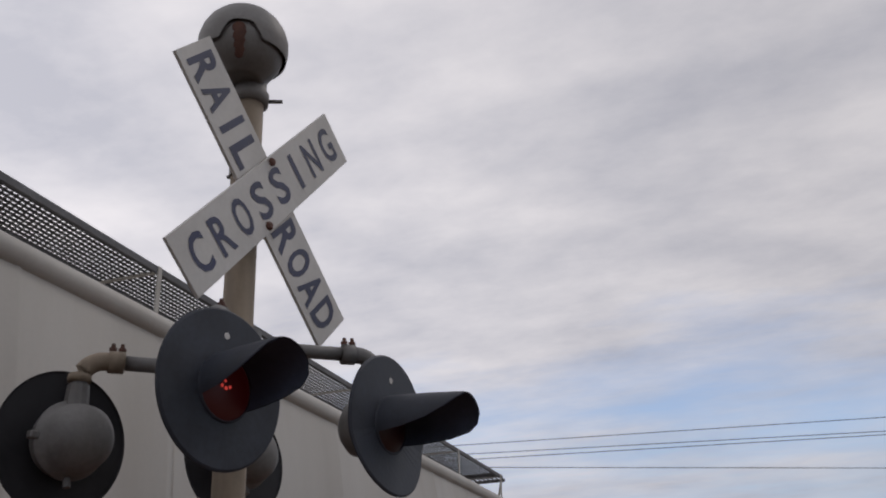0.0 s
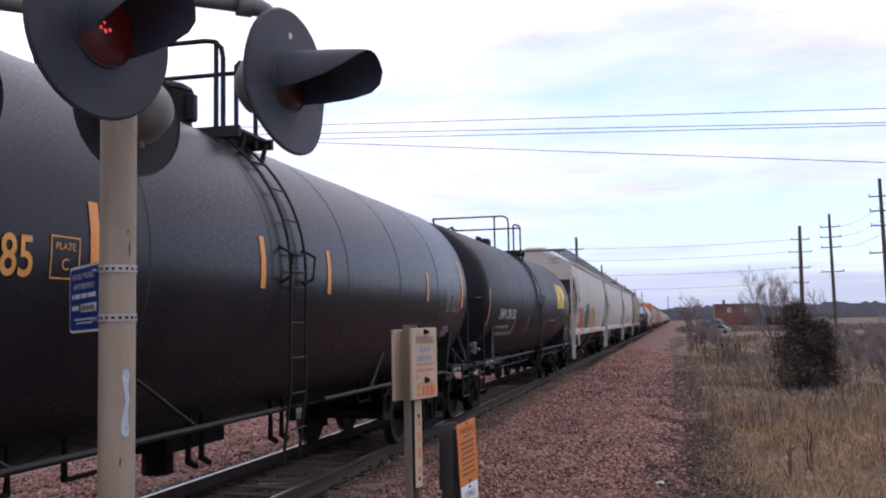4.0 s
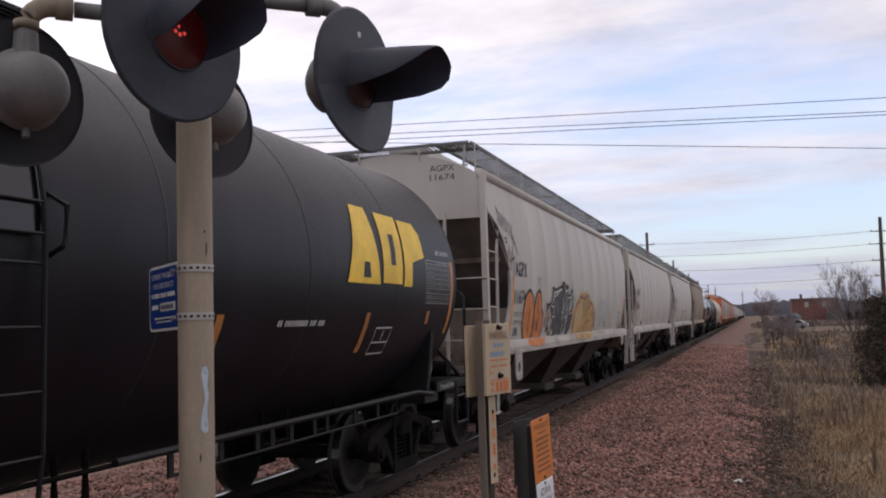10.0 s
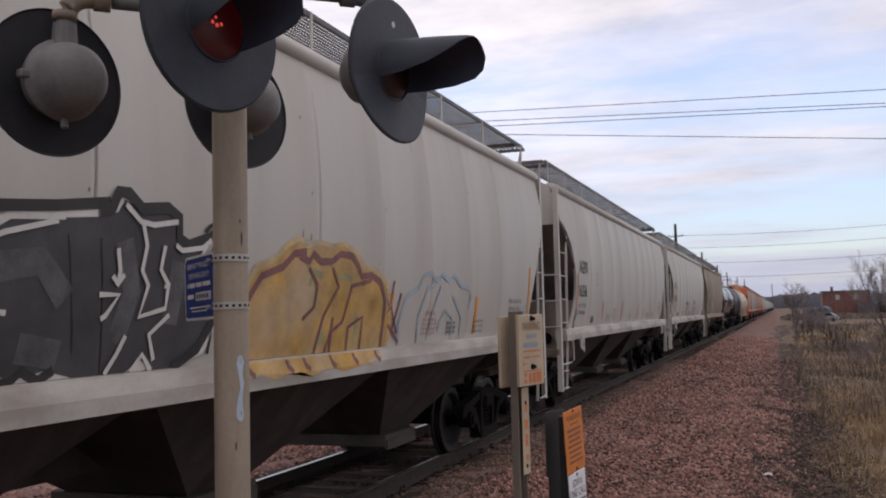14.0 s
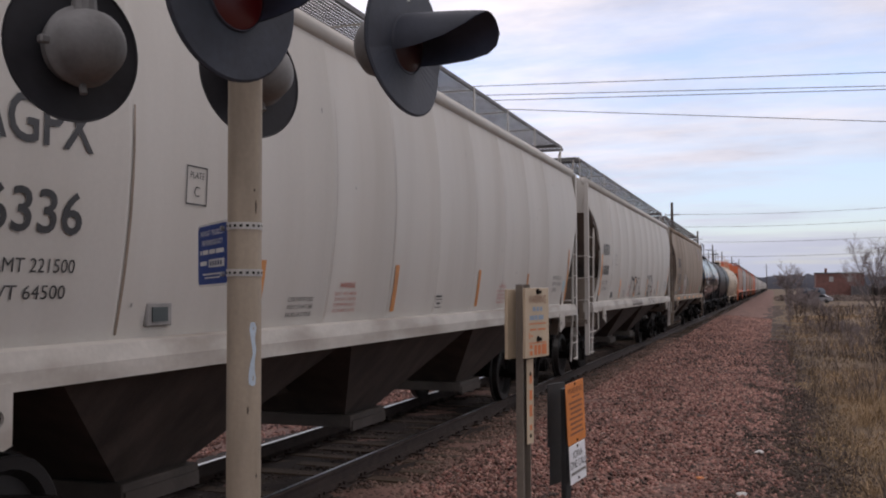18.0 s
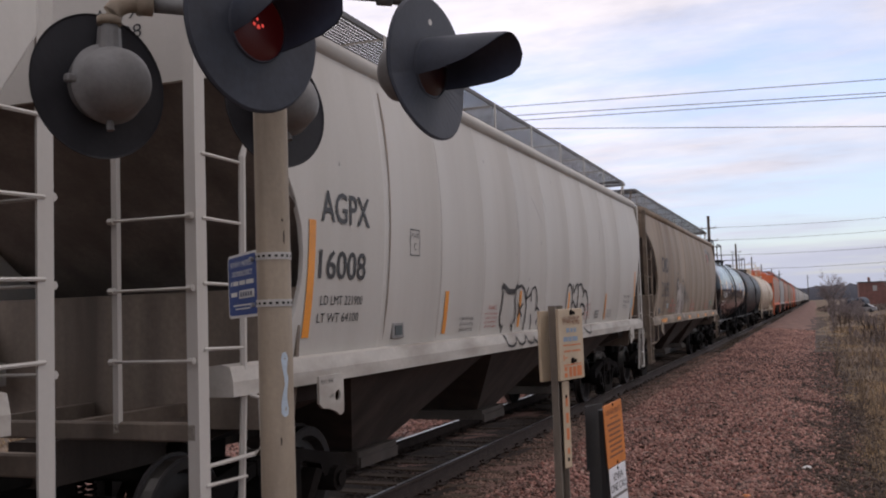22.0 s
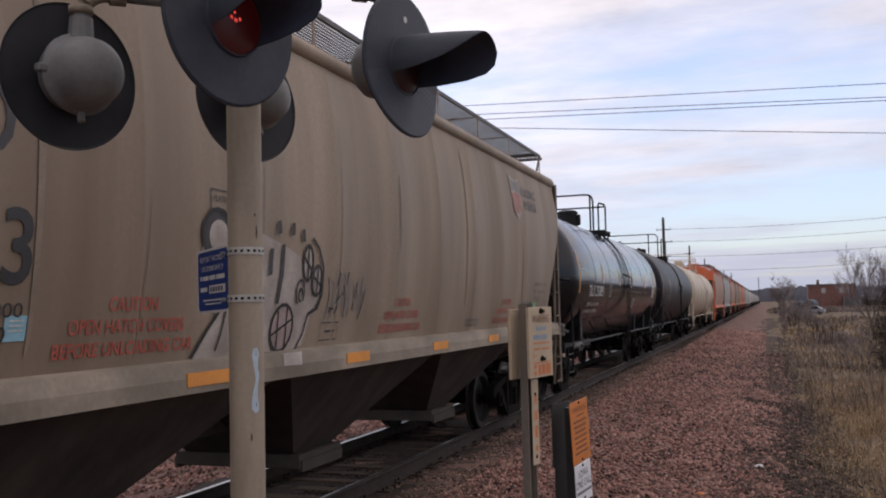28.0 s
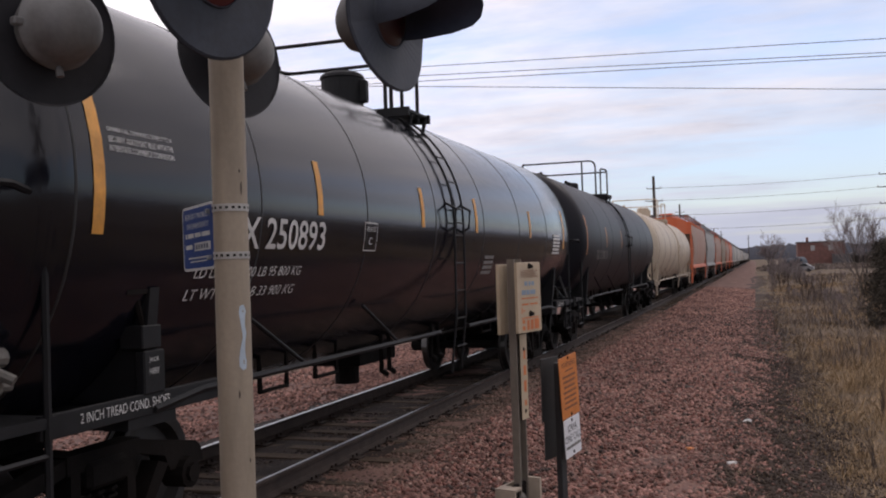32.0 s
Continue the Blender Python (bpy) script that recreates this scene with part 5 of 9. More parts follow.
def tank_car(name, label, skin, L, gloss_fit, ladder, near=True, seams=7, fittings="dome", ladder_kind="open", top_shift=0.0):
    """A tank car from y = 0 to L with tank tangents 1.1 m inside the ends."""
    car = thing(name, label, "tank car", "cars of the freight train")
    a, b = 1.10, L - (1.30 if ladder_kind == "shield" else 1.10)
    m = pose(0, 0, TANK_Z, -90, 0, 0)        # z of the lathe runs along +y
    head = [(TANK_R * math.cos(radians(k)), 0.58 * math.sin(radians(k))) for k in range(90, -1, -9)]
    prof = [(r if k else 0.0, a - h) for k, (r, h) in enumerate(head)]
    prof += [(TANK_R, a + (b - a) * k / 6) for k in range(1, 6)]
    prof += [(r if k < len(head) - 1 else 0.0, b + h) for k, (r, h) in enumerate(reversed(head))]
    bm = bmesh.new()
    lathe(bm, prof, m, 72)
    bmesh.ops.recalc_face_normals(bm, faces=bm.faces[:])
    part("tank_shell", bm, skin, car, smooth=True)
    for k in range(seams + 1):
        y = a + (b - a) * k / seams
        bm = bmesh.new()
        lathe(bm, [(TANK_R - 0.002, y - 0.012), (TANK_R + 0.004, y - 0.006), (TANK_R + 0.004, y + 0.006), (TANK_R - 0.002, y + 0.012)], m, 72)
        part("weld_seam", bm, M["seam"] if skin != M["tank_cream"] else M["rust"], car, smooth=True)
    f = gloss_fit
    # top platform: manway, valves, grating, rails
    c = ladder + top_shift
    bm = bmesh.new()
    zt = TANK_Z + TANK_R
    zp = 3.90
    if fittings == "dome":
        lathe(bm, [(0.0, 0.54), (0.22, 0.54), (0.285, 0.50), (0.30, 0.46), (0.28, 0.45), (0.28, 0.0)], pose(0, c + 0.12, zt - 0.06), 24)
        box(bm, 0.24, 0.36, c + 0.06, c + 0.18, zt + 0.06, zt + 0.36, bevel=0.02)
    else:
        lathe(bm, [(0.0, 0.30), (0.20, 0.30), (0.24, 0.24), (0.24, 0.0)], pose(0, c - 0.1, zt - 0.06), 20)
        for k in range(5):
            tube(bm, [(0.1 * (k % 2), c - 1.1 + 0.16 * k, zt - 0.04), (0.1 * (k % 2), c - 1.1 + 0.16 * k, zt + 0.16 + 0.05 * (k % 3))], 0.05, 8)
    part("manway", bm, f, car)
    bm = bmesh.new()
    h = 1.05
    tube(bm, [(-1.14, c - 0.2, zp), (-1.30, c - 0.2, zp + 0.7), (-1.44, c - 0.12, zp + h - 0.04), (-1.45, c - 0.03, zp + h), (-1.36, c, zp + h), (0.54, c, zp + h), (0.65, c, zp + h - 0.02), (0.72, c, zp + h - 0.09), (0.74, c, zp + h - 0.2), (0.74, c, zp)], 0.026, 6)
    xp = 0.66 if fittings == "dome" else 0.34
    tube(bm, [(xp, c, zp), (xp, c, zp + h - 0.01)], 0.026, 6)
    part("safety_railing", bm, f, car)
    bm = bmesh.new()
    tube(bm, [(-0.78, c - 0.55, zp + 0.69), (-0.78, c - 0.08, zp + 0.69), (-0.74, c + 0.03, zp + 0.69), (-0.64, c + 0.05, zp + 0.69), (1.04, c + 0.05, zp + 0.69)], 0.024, 6)
    tube(bm, [(-0.78, c - 0.3, zp - 0.1), (-0.78, c - 0.3, zp + 0.69)], 0.022, 6)
    part("guard_rail", bm, f, car)
    for s in (1, -1):
        for k in range(14):
            bm = bmesh.new()
            x = s * (0.36 + 0.056 * k)
            box(bm, x - 0.016, x + 0.016, c - 0.42, c + 0.34, zp - 0.02, zp + 0.012)
            part("grating_bar", bm, f, car)
        for y in (c - 0.43, c + 0.35):
            bm = bmesh.new()
            box(bm, min(s * 0.32, s * 1.14), max(s * 0.32, s * 1.14), y - 0.025, y + 0.025, zp - 0.09, zp + 0.02)
            part("platform_beam", bm, f, car)
        for y in (c - 0.30, c + 0.22):
            bm = bmesh.new()
            tube(bm, [(s * 1.12, y, zp - 0.05), (s * 1.06, y, zp - 0.32)], 0.026, 6)
            part("platform_strut", bm, f, car)
        bm = bmesh.new()
        tube(bm, [(s * 0.88, c + 0.02, zp), (s * 0.88, c + 0.02, zp + 0.76), (s * 0.90, c + 0.05, zp + 0.80), (s * 1.03, c + 0.10, zp + 0.76), (s * 1.06, c + 0.10, zp + 0.70), (s * 1.06, c + 0.10, zp - 0.12)], 0.024, 6)
        part("hand_hold", bm, f, car)
        # side ladder that follows the shell
        bm = bmesh.new()
        c, top_c = ladder, c
        arc = [(s * (TANK_R + 0.05) * math.cos(radians(k)), TANK_Z + (TANK_R + 0.05) * math.sin(radians(k))) for k in range(54, -1, -6)]
        low = [(s * (TANK_R + 0.05), 2.2), (s * (TANK_R + 0.04), 1.3), (s * (TANK_R - 0.04), 0.62)]
        for y in (c - 0.19, c + 0.19):
            tube(bm, [(x, y, z) for x, z in arc + low], 0.015, 6)
        for y in (c - 0.29, c + 0.29):
            tube(bm, [(s * (TANK_R - 0.01), y, 2.35), (s * (TANK_R + 0.09), y, 2.40), (s * (TANK_R + 0.11), y, 2.62), (s * (TANK_R - 0.03), y, 2.70)], 0.016, 5)
        lad = part("side_ladder", bm, f, car)
        if ladder_kind == "shield":
            bm = bmesh.new()
            for p0, p1 in zip(arc[:-1], arc[1:]):
                v = [bm.verts.new(p) for p in ((p0[0] * 0.985, c - 0.2, p0[1]), (p0[0] * 0.985, c + 0.2, p0[1]), (p1[0] * 0.985, c + 0.2, p1[1]), (p1[0] * 0.985, c - 0.2, p1[1]))]
                bm.faces.new(v)
            part("ladder_shield", bm, M["tank_gloss"], lad, "shiny black ladder backing sheet", smooth=True)
        for k in range(11):
            if k < 6:
                x, z = arc[min(k * 2, len(arc) - 1)]
            else:
                z = 2.3 - 0.34 * (k - 6)
                x = s * (TANK_R + 0.04)
            bm = bmesh.new()
            tube(bm, [(x, c - 0.19, z), (x, c + 0.19, z)], 0.010, 5)
            part("rung", bm, f, lad)
        if ladder_kind == "shield":
            # guard pipe hung under the handrail, stays at the foot of the ladder
            for e in (1, -1):
                def Q(v, e=e):
                    return L / 2 + e * (v - L / 2)
                bm = bmesh.new()
                tube(bm, [(s * 1.40, Q(3.0), 1.10), (s * 1.40, Q(3.02), 0.93), (s * 1.40, Q(7.40), 0.93)], 0.013, 6)
                gp = part("guard_pipe", bm, f, car)
                for v in (3.6, 4.2, 4.86, 5.13, 5.59, 5.93, 6.18, 6.73, 7.04, 7.38):
                    bm = bmesh.new()
                    box(bm, s * 1.40 - 0.008, s * 1.40 + 0.008, Q(v) - 0.032, Q(v) + 0.032, 0.92, 1.12)
                    part("hanger", bm, f, gp)
            for v in (7.04, 7.42):
                bm = bmesh.new()
                tube(bm, [(s * 1.44, v, 1.10), (s * 1.55, v + 0.56, 0.70)], 0.020, 6)
                part("ladder_stay", bm, f, lad)
        c = top_c
        # handrail along the sill with its diagonal stays
        bm = bmesh.new()
        tube(bm, [(s * 1.46, 1.95, 1.06), (s * 1.46, 2.5, 1.12), (s * 1.46, L / 2 - 0.6, 1.12)], 0.028, 6)
        tube(bm, [(s * 1.46, L / 2 + 0.6, 1.12), (s * 1.46, L - 2.5, 1.12), (s * 1.46, L - 1.95, 1.06)], 0.028, 6)
        hr = part("side_handrail", bm, f, car)
        for y in (4.1, 6.3, L - 6.3, L - 4.1) if ladder_kind == "open" else ():
            d = -0.8 if y < L / 2 else 0.8
            bm = bmesh.new()
            tube(bm, [(s * 1.46, y, 1.12), (s * 1.39, y + d, 1.56)], 0.017, 6)
            part("stay", bm, f, hr)
        for y in (0.55, L - 0.55):
            bm = bmesh.new()
            if y < 1:
                # wraps round the car end
                tube(bm, [(0, 0.35, 2.42), (s * 1.3, 0.35, 2.42), (s * 1.43, 0.39, 2.42), (s * 1.47, 0.52, 2.42), (s * 1.47, 0.76, 2.42), (s * 1.47, 0.89, 2.385), (s * 1.47, 0.965, 2.29), (s * 1.47, 0.99, 2.12), (s * 1.47, 0.99, 0.55)], 0.022, 6)
            else:
                tube(bm, [(0, L - 0.33, 2.36), (s * 1.2, L - 0.33, 2.36), (s * 1.36, L - 0.36, 2.345), (s * 1.44, L - 0.42, 2.28), (s * 1.47, L - 0.5, 2.10), (s * 1.47, L - 0.5, 0.55)], 0.024, 6)
            eh = part("end_handrail", bm, f, car)
            y = y if y < 1 else L - 0.94
            for z in (0.6, 0.95):
                bm = bmesh.new()
                tube(bm, [(s * 1.47, y - 0.05, z), (s * 1.47, y + 0.44, z)], 0.018, 5)
                part("step", bm, f, eh)
            bm = bmesh.new()
            tube(bm, [(s * 1.47, y - 0.05, 0.6), (s * 1.47, y - 0.05, 1.15)], 0.02, 5)
            part("step_hanger", bm, f, eh)
    # stub sills, end platforms, bolsters
    for d, e in ((1, 0.0), (-1, L)):
        bm = bmesh.new()
        v0, v1 = sorted((e + d * 0.1, e + d * 3.3))
        box(bm, -0.22, 0.22, v0, v1, 0.78, 1.24, bevel=0.02)
        part("stub_sill", bm, M["iron"], car)
        bm = bmesh.new()
        v0, v1 = sorted((e + d * 0.08, e + d * 1.05))
        box(bm, -1.48, 1.48, v0, v1, 1.10, 1.16)
        v0, v1 = sorted((e + d * 0.06, e + d * 0.12))
        box(bm, -1.5, 1.5, v0, v1, 1.0, 1.2)
        part("end_platform", bm, f, car)
        bm = bmesh.new()
        y = e + d * 1.95
        prism(bm, [(-1.40, 1.05), (1.40, 1.05), (1.49, 1.84), (1.2, 1.40), (0.7, 1.02), (0, 0.90), (-0.7, 1.02), (-1.2, 1.40), (-1.49, 1.84)], "y", y - 0.05, y + 0.05)
        box(bm, -1.45, 1.45, y - 0.25, y + 0.25, 0.96, 1.08)
        part("body_bolster", bm, f, car)
        for s in (1, -1):
            bm = bmesh.new()
            tube(bm, [(s * 1.30, e + d * 0.2, 1.16), (s * 0.85, e + d * 1.0, 2.0)], 0.03, 6)
            part("head_brace", bm, f, car)
        bm = bmesh.new()
        box(bm, 0.45, 0.85, *sorted((e + d * 0.45, e + d * 0.75)), 1.16, 1.5, bevel=0.03)
        tube(bm, [(0.9, e + d * 0.6, 1.3), (1.25, e + d * 0.6, 1.3)], 0.11, 10)
        part("brake_gear", bm, M["iron"], car)
        coupler(car, e + d * 0.25, -d)
    bm = bmesh.new()
    lathe(bm, [(0.0, -0.42), (0.16, -0.42), (0.16, -0.2), (0.24, -0.18), (0.24, 0.1)], pose(0, c, TANK_Z - TANK_R), 14)
    box(bm, -0.45, 0.45, c - 0.6, c + 0.6, 0.72, 0.90)
    for k in (-1.0, -0.75, 0.8, 1.1):
        tube(bm, [(0.9, c + k, 1.16), (0.9, c + k, 0.72), (0.92, c + k + 0.12, 0.66)], 0.03, 6)
    tube(bm, [(0.95, 3.0, 1.0), (0.95, L - 3.0, 1.0)], 0.02, 5)
    for y in (4.2, 5.3, L - 5.3, L - 4.2):
        tube(bm, [(0.95, y, 1.22), (0.95, y, 0.86), (0.95, y + 0.5, 0.86), (0.95, y + 0.5, 1.22)], 0.02, 5)
    part("bottom_outlet", bm, M["iron"], car)
    sets = truck(car, 1.95) + truck(car, L - 1.95)
    if near:
        spinning.extend(sets)
    return car


T1 = tank_car("tank_car", "satin black tank car with yellow lettering", M["tank_black"], 17.05, M["blackpaint"], 7.96, top_shift=0.2)
T2 = tank_car("tank_car", "dull black tank car with a yellow emblem", M["tank_dull"], 17.3, M["blackpaint"], 8.22, fittings="valves", ladder_kind="shield", top_shift=0.35)
T3 = tank_car("tank_car", "glossy black tank car with white lettering", M["tank_gloss"], 16.6, M["blackpaint"], 8.0, top_shift=0.16)
T4 = tank_car("tank_car", "dull black tank car", M["tank_dull"], 16.6, M["blackpaint"], 8.1, fittings="valves")
T5 = tank_car("tank_car", "rust-stained cream tank car", M["tank_cream"], 20.6, M["tank_cream"], 10.2, near=False)
cars += [(T1, 15.8), (T2, 32.85), (T3, 120.1), (T4, 136.7), (T5, 153.6)]

# ---------------------------------------------------------------- lettering, tape and graffiti on the cars
rg = random.Random(21)


def tape(car, face, spots, mat, w=0.10):
    for y, z0, z1 in spots:
        mark_part("reflective_tape", [(rect(w, z1 - z0), y - w / 2, z0)], mat, car, face, lift=0.006)


def word(car, face, text, y0, z0, w, h, mat, slant=0.0, lift=0.007):
    mark_part("lettering", [(glyphs(text, w, h, slant, 0.012 if h > 0.2 else (0.014 if 0.08 < h < 0.09 else 0.0)), y0, z0)], mat, car, face, lift=lift)


def bars(car, face, y0, z0, w, h, n, mat, gap=0.5, lift=0.007):
    """Small print that cannot be read, as plain bars."""
    shapes = []
    step = h / (n + gap * (n - 1)) if n > 1 else h
    for k in range(n):
        shapes.append((rect(w * rg.uniform(0.8, 1.0), step), y0, z0 + h - step - k * step * (1 + gap)))
    mark_part("small_print", shapes, mat, car, face, lift=lift)


def plate_mark(car, face, y0, z0, w, h, mat):
    mark_part("plate_mark", [(hollow(w, h, 0.014), y0, z0), (glyphs("PLATE", w * 0.66, h * 0.16), y0 + w * 0.17, z0 + h * 0.68), (glyphs("C", w * 0.24, h * 0.26), y0 + w * 0.38, z0 + h * 0.22)], mat, car, face, lift=0.007)


def rating_table(car, face, y0, z0, w, h, rows, mat):
    """Ruled test table: a deep heading, ruled lines, row names and small figures."""
    names = ("TANK QUALIFICATION", "THICKNESS TEST", "SERVICE EQUIPMENT", "PRD VALVE 75 PSI", "EXT HTR 200 PSI", "LINING", "88.B.2 INSPECTION", "STUB SILL INSPECTION")
    sh = [(hollow(w, h, 0.009), y0, z0)]
    step = h / (rows + 0.8)
    for k in range(1, rows + 1):
        sh.append((rect(w, 0.006), y0, z0 + step * k))
    for k in (0.46, 0.65, 0.84):
        sh.append((rect(0.006, h), y0 + w * k, z0))
    for k in range(rows):
        zz = z0 + step * (rows - 1 - k + 0.30)
        hh = step * 0.36
        n = names[k % 8]
        sh.append((glyphs(n, w * 0.021 * len(n), hh), y0 + w * 0.025, zz))
        if rows == 8:
            if k != 5:
                a, b = ("2010", "2020") if k < 5 else ("2014", "2024")
                sh += [(glyphs("ARIN", w * 0.085, hh), y0 + w * 0.51, zz), (glyphs(a, w * 0.085, hh), y0 + w * 0.70, zz), (glyphs(b, w * 0.085, hh), y0 + w * 0.875, zz)]
        elif k % 3 != 2 or rows < 7:
            sh += [(rect(w * 0.024, hh), y0 + w * (0.52 + 0.19 * q + 0.03 * e), zz) for q in range(3) for e in range(2)]
    if rows == 8:
        zz = z0 + step * (rows + 0.22)
        sh += [(glyphs("STATION", w * 0.12, step * 0.3), y0 + w * 0.495, zz + step * 0.2), (glyphs("STENCIL", w * 0.12, step * 0.3), y0 + w * 0.495, zz - step * 0.16), (glyphs("QUALIFIED", w * 0.16, step * 0.36), y0 + w * 0.665, zz), (glyphs("DUE", w * 0.07, step * 0.36), y0 + w * 0.885, zz)]
    mark_part("rating_table", sh, mat, car, face, lift=0.007)


def arc_pts(cx, cy, rx, ry, a0, a1, n=14):
    return [(cx + rx * math.cos(radians(a0 + (a1 - a0) * k / n)), cy + ry * math.sin(radians(a0 + (a1 - a0) * k / n))) for k in range(n + 1)]


def wobble(pts, amount, seed):
    r = random.Random(seed)
    return [(a + r.uniform(-amount, amount), b + r.uniform(-amount, amount)) for a, b in pts]


def spray(car, name, face, fills, lines, label):
    """One piece of graffiti: filled shapes and brush lines, the later ones on top."""
    root_ob = None
    lift = 0.008
    for mat, shapes in fills:
        bm = bmesh.new()
        for pts in shapes:
            marks(bm, outline(pts), 0, 0, face, lift)
        ob = part(name if root_ob is None else "paint_layer", bm, mat, root_ob or car, label if root_ob is None else "")
        root_ob = root_ob or ob
        lift += 0.002
    for mat, width, strokes in lines:
        bm = bmesh.new()
        for pts in strokes:
            marks(bm, ribbon(pts, width), 0, 0, face, lift)
        ob = part(name if root_ob is None else "paint_layer", bm, mat, root_ob or car, label if root_ob is None else "")
        root_ob = root_ob or ob
        lift += 0.002


def device(car, y, z, tag):
    bm = bmesh.new()
    x = hop_x(z)
    box(bm, x - 0.01, x + 0.03, y, y + 0.26, z, z + 0.15, bevel=0.008)
    ob = part("tag_holder", bm, M["faint"], car)
    bm = bmesh.new()
    box(bm, x + 0.028, x + 0.036, y + 0.05, y + 0.21, z + 0.03, z + 0.12)
    part("tag", bm, tag, ob)


HOP_TAPE = [(1.40, 1.75, 2.66), (4.32, 1.68, 2.13), (7.0, 1.68, 2.15), (9.63, 1.68, 2.15), (12.47, 1.67, 2.14), (15.38, 1.68, 2.62)]
FINE = [("EXW 10-8 H 9-8", 14.2, 2.06, 0.64, 0.065), ("EW 8-6 H 15-0", 14.2, 1.955, 0.63, 0.065), ("CU FT 5461", 14.2, 1.85, 0.37, 0.065)]
for key, mark, number, ldl, ltw in (("H1", "AGPX", "11674", "LD LMT 221900", "LT WT 64100"), ("H2", "AGPX", "16336", "LD LMT 221500", "LT WT 64500"), ("H3", "AGPX", "16008", "LD LMT 221900", "LT WT 64100")):
    car = hoppers[key]
    shift = {"H1": {9.63: 9.86, 12.47: 12.68, 15.38: 15.30}, "H2": {9.63: 9.86, 12.47: 12.42}}.get(key, {})
    tape(car, hop_face, [(shift.get(y, y), z0, z1) for y, z0, z1 in HOP_TAPE], M["orange_tape"] if key != "H2" else M["dull_tape"], 0.105)
    if key == "H2":
        mark_part("tape_end", [(rect(0.095, 0.20), 1.355, 1.76)], M["teal_tape"], car, hop_face, lift=0.009)
    word(car, hop_face, mark, 1.54, 2.66, 0.86, 0.255, M["ink"])
    word(car, hop_face, number, 1.52, 2.205, 0.82, 0.235, M["ink"])
    word(car, hop_face, ldl, 1.58, 2.00, 0.74, 0.075, M["ink"])
    word(car, hop_face, ltw, 1.55, 1.86, 0.72, 0.075, M["ink"])
    plate_mark(car, hop_face, 3.28, 2.46, 0.24, 0.26, M["ink"])
    device(car, 1.62 if key == "H1" else 3.0, 1.68, M["dark_tag"])
    for tx, y, z, w, h in FINE:
        word(car, hop_face, tx, y, z, w, h, M["ink"])
    mark_part("tag", [(rect(0.10, 0.20, 0.1), 15.06, 1.85)], M["blue_tag"], car, hop_face)
    for yy in (5.62, 10.78):
        word(car, hop_face, "WARNING", yy + 0.08, 1.915, 0.32, 0.055, M["red_ink"])
        for k, tx in enumerate(("DO NOT APPLY VIBRATOR", "TO ANY PART OF CAR BODY", "EXCEPT VIBRATOR BRACKETS", "USE ON LOADED CAR ONLY")):
            word(car, hop_face, tx, yy, 1.855 - 0.05 * k, 0.46, 0.028, M["red_ink"])
    for k, tx in enumerate(("CLOSE HOPPER SLIDES", "AND ROOF HATCHES", "BEFORE CAR IS MOVED")):
        for yy in (4.78, 12.60):
            word(car, hop_face, tx, yy, 1.81 - 0.062 * k, 0.44, 0.035, M["ink"])
    mark_part("stencil_box", [(hollow(0.22, 0.10, 0.008), 8.28, 1.69), (rect(0.2, 0.022), 8.28, 1.81), (rect(0.14, 0.02), 8.32, 1.73)], M["ink"], car, hop_face)
    bars(car, hop_face, 11.6, 1.7, 0.36, 0.14, 3, M["faint"])
    spots = [("PULL HERE", 0.27, 0.04, 1.44, 1.38), ("LIFT HERE", 0.17, 0.032, 1.655, 1.24), ("JACK HERE", 0.24, 0.035, 1.47, 1.005)] if key == "H1" else [("PULL HERE", 0.2, 0.032, 1.47, 1.39), ("LIFT", 0.08, 0.03, 1.60, 1.27)]
    mark_part("lettering", [(glyphs(tx, w, h), a, b) for tx, w, h, a, b in spots], M["ink"], car, lambda a, b, lift: (1.6165 + lift * 0.3, a, b))
# scuffs and long scratches on the white sides
for key in ("H0", "H1", "H2", "H3"):
    for k in range(14):
        y, z = rg.uniform(1.6, 14.8), rg.uniform(1.75, 3.9)
        if rg.random() < 0.75:
            sh = (rect(0.018, 0.02 + rg.random() * 0.03), y, z)
        else:
            a = rg.uniform(-1, 1)
            sh = (ribbon([(0, 0), (0.25 * a, 0.2), (0.5 * a, 0.34)], 0.012), y, z)
        mark_part("scuff", [sh], M["faint"], hoppers[key], hop_face, lift=0.006)

# H1: orange bubbles, spiky grey piece, ochre throw-up, pale blue outline, black scrawl
c = hoppers["H1"]
o_shape = arc_pts(2.62, 1.98, 0.43, 0.47, 200, 20, 14) + arc_pts(2.66, 1.9, 0.42, 0.36, 0, -150, 10)
b_shape = [(3.05, 1.56), (3.02, 1.9), (3.06, 2.2), (3.18, 2.40), (3.36, 2.47), (3.54, 2.42), (3.64, 2.28), (3.63, 2.14), (3.70, 2.10), (3.82, 2.02), (3.87, 1.88), (3.82, 1.72), (3.66, 1.60), (3.4, 1.53)]
spray(c, "graffiti", hop_face, [(M["spray_orange"], [o_shape, b_shape])],
      [(M["spray_black"], 0.055, [o_shape + o_shape[:1], b_shape + b_shape[:1]]), (M["spray_black"], 0.035, [[(2.66, 1.72), (2.64, 1.9), (2.70, 2.12)]] + [[(3.24, 1.91), (3.47, 1.72)], [(3.46, 1.96), (3.28, 1.72)], [(3.31, 2.32), (3.3, 2.08)]])],
      "orange bubble-letter graffiti with black outline")
piece_left = [(4.38, 2.17), (4.66, 2.33), (4.88, 2.45), (5.28, 2.48), (5.44, 1.62), (5.21, 1.67), (4.97, 1.63), (4.73, 1.77), (4.62, 1.65), (4.45, 1.92), (4.54, 2.02), (4.45, 2.09)]
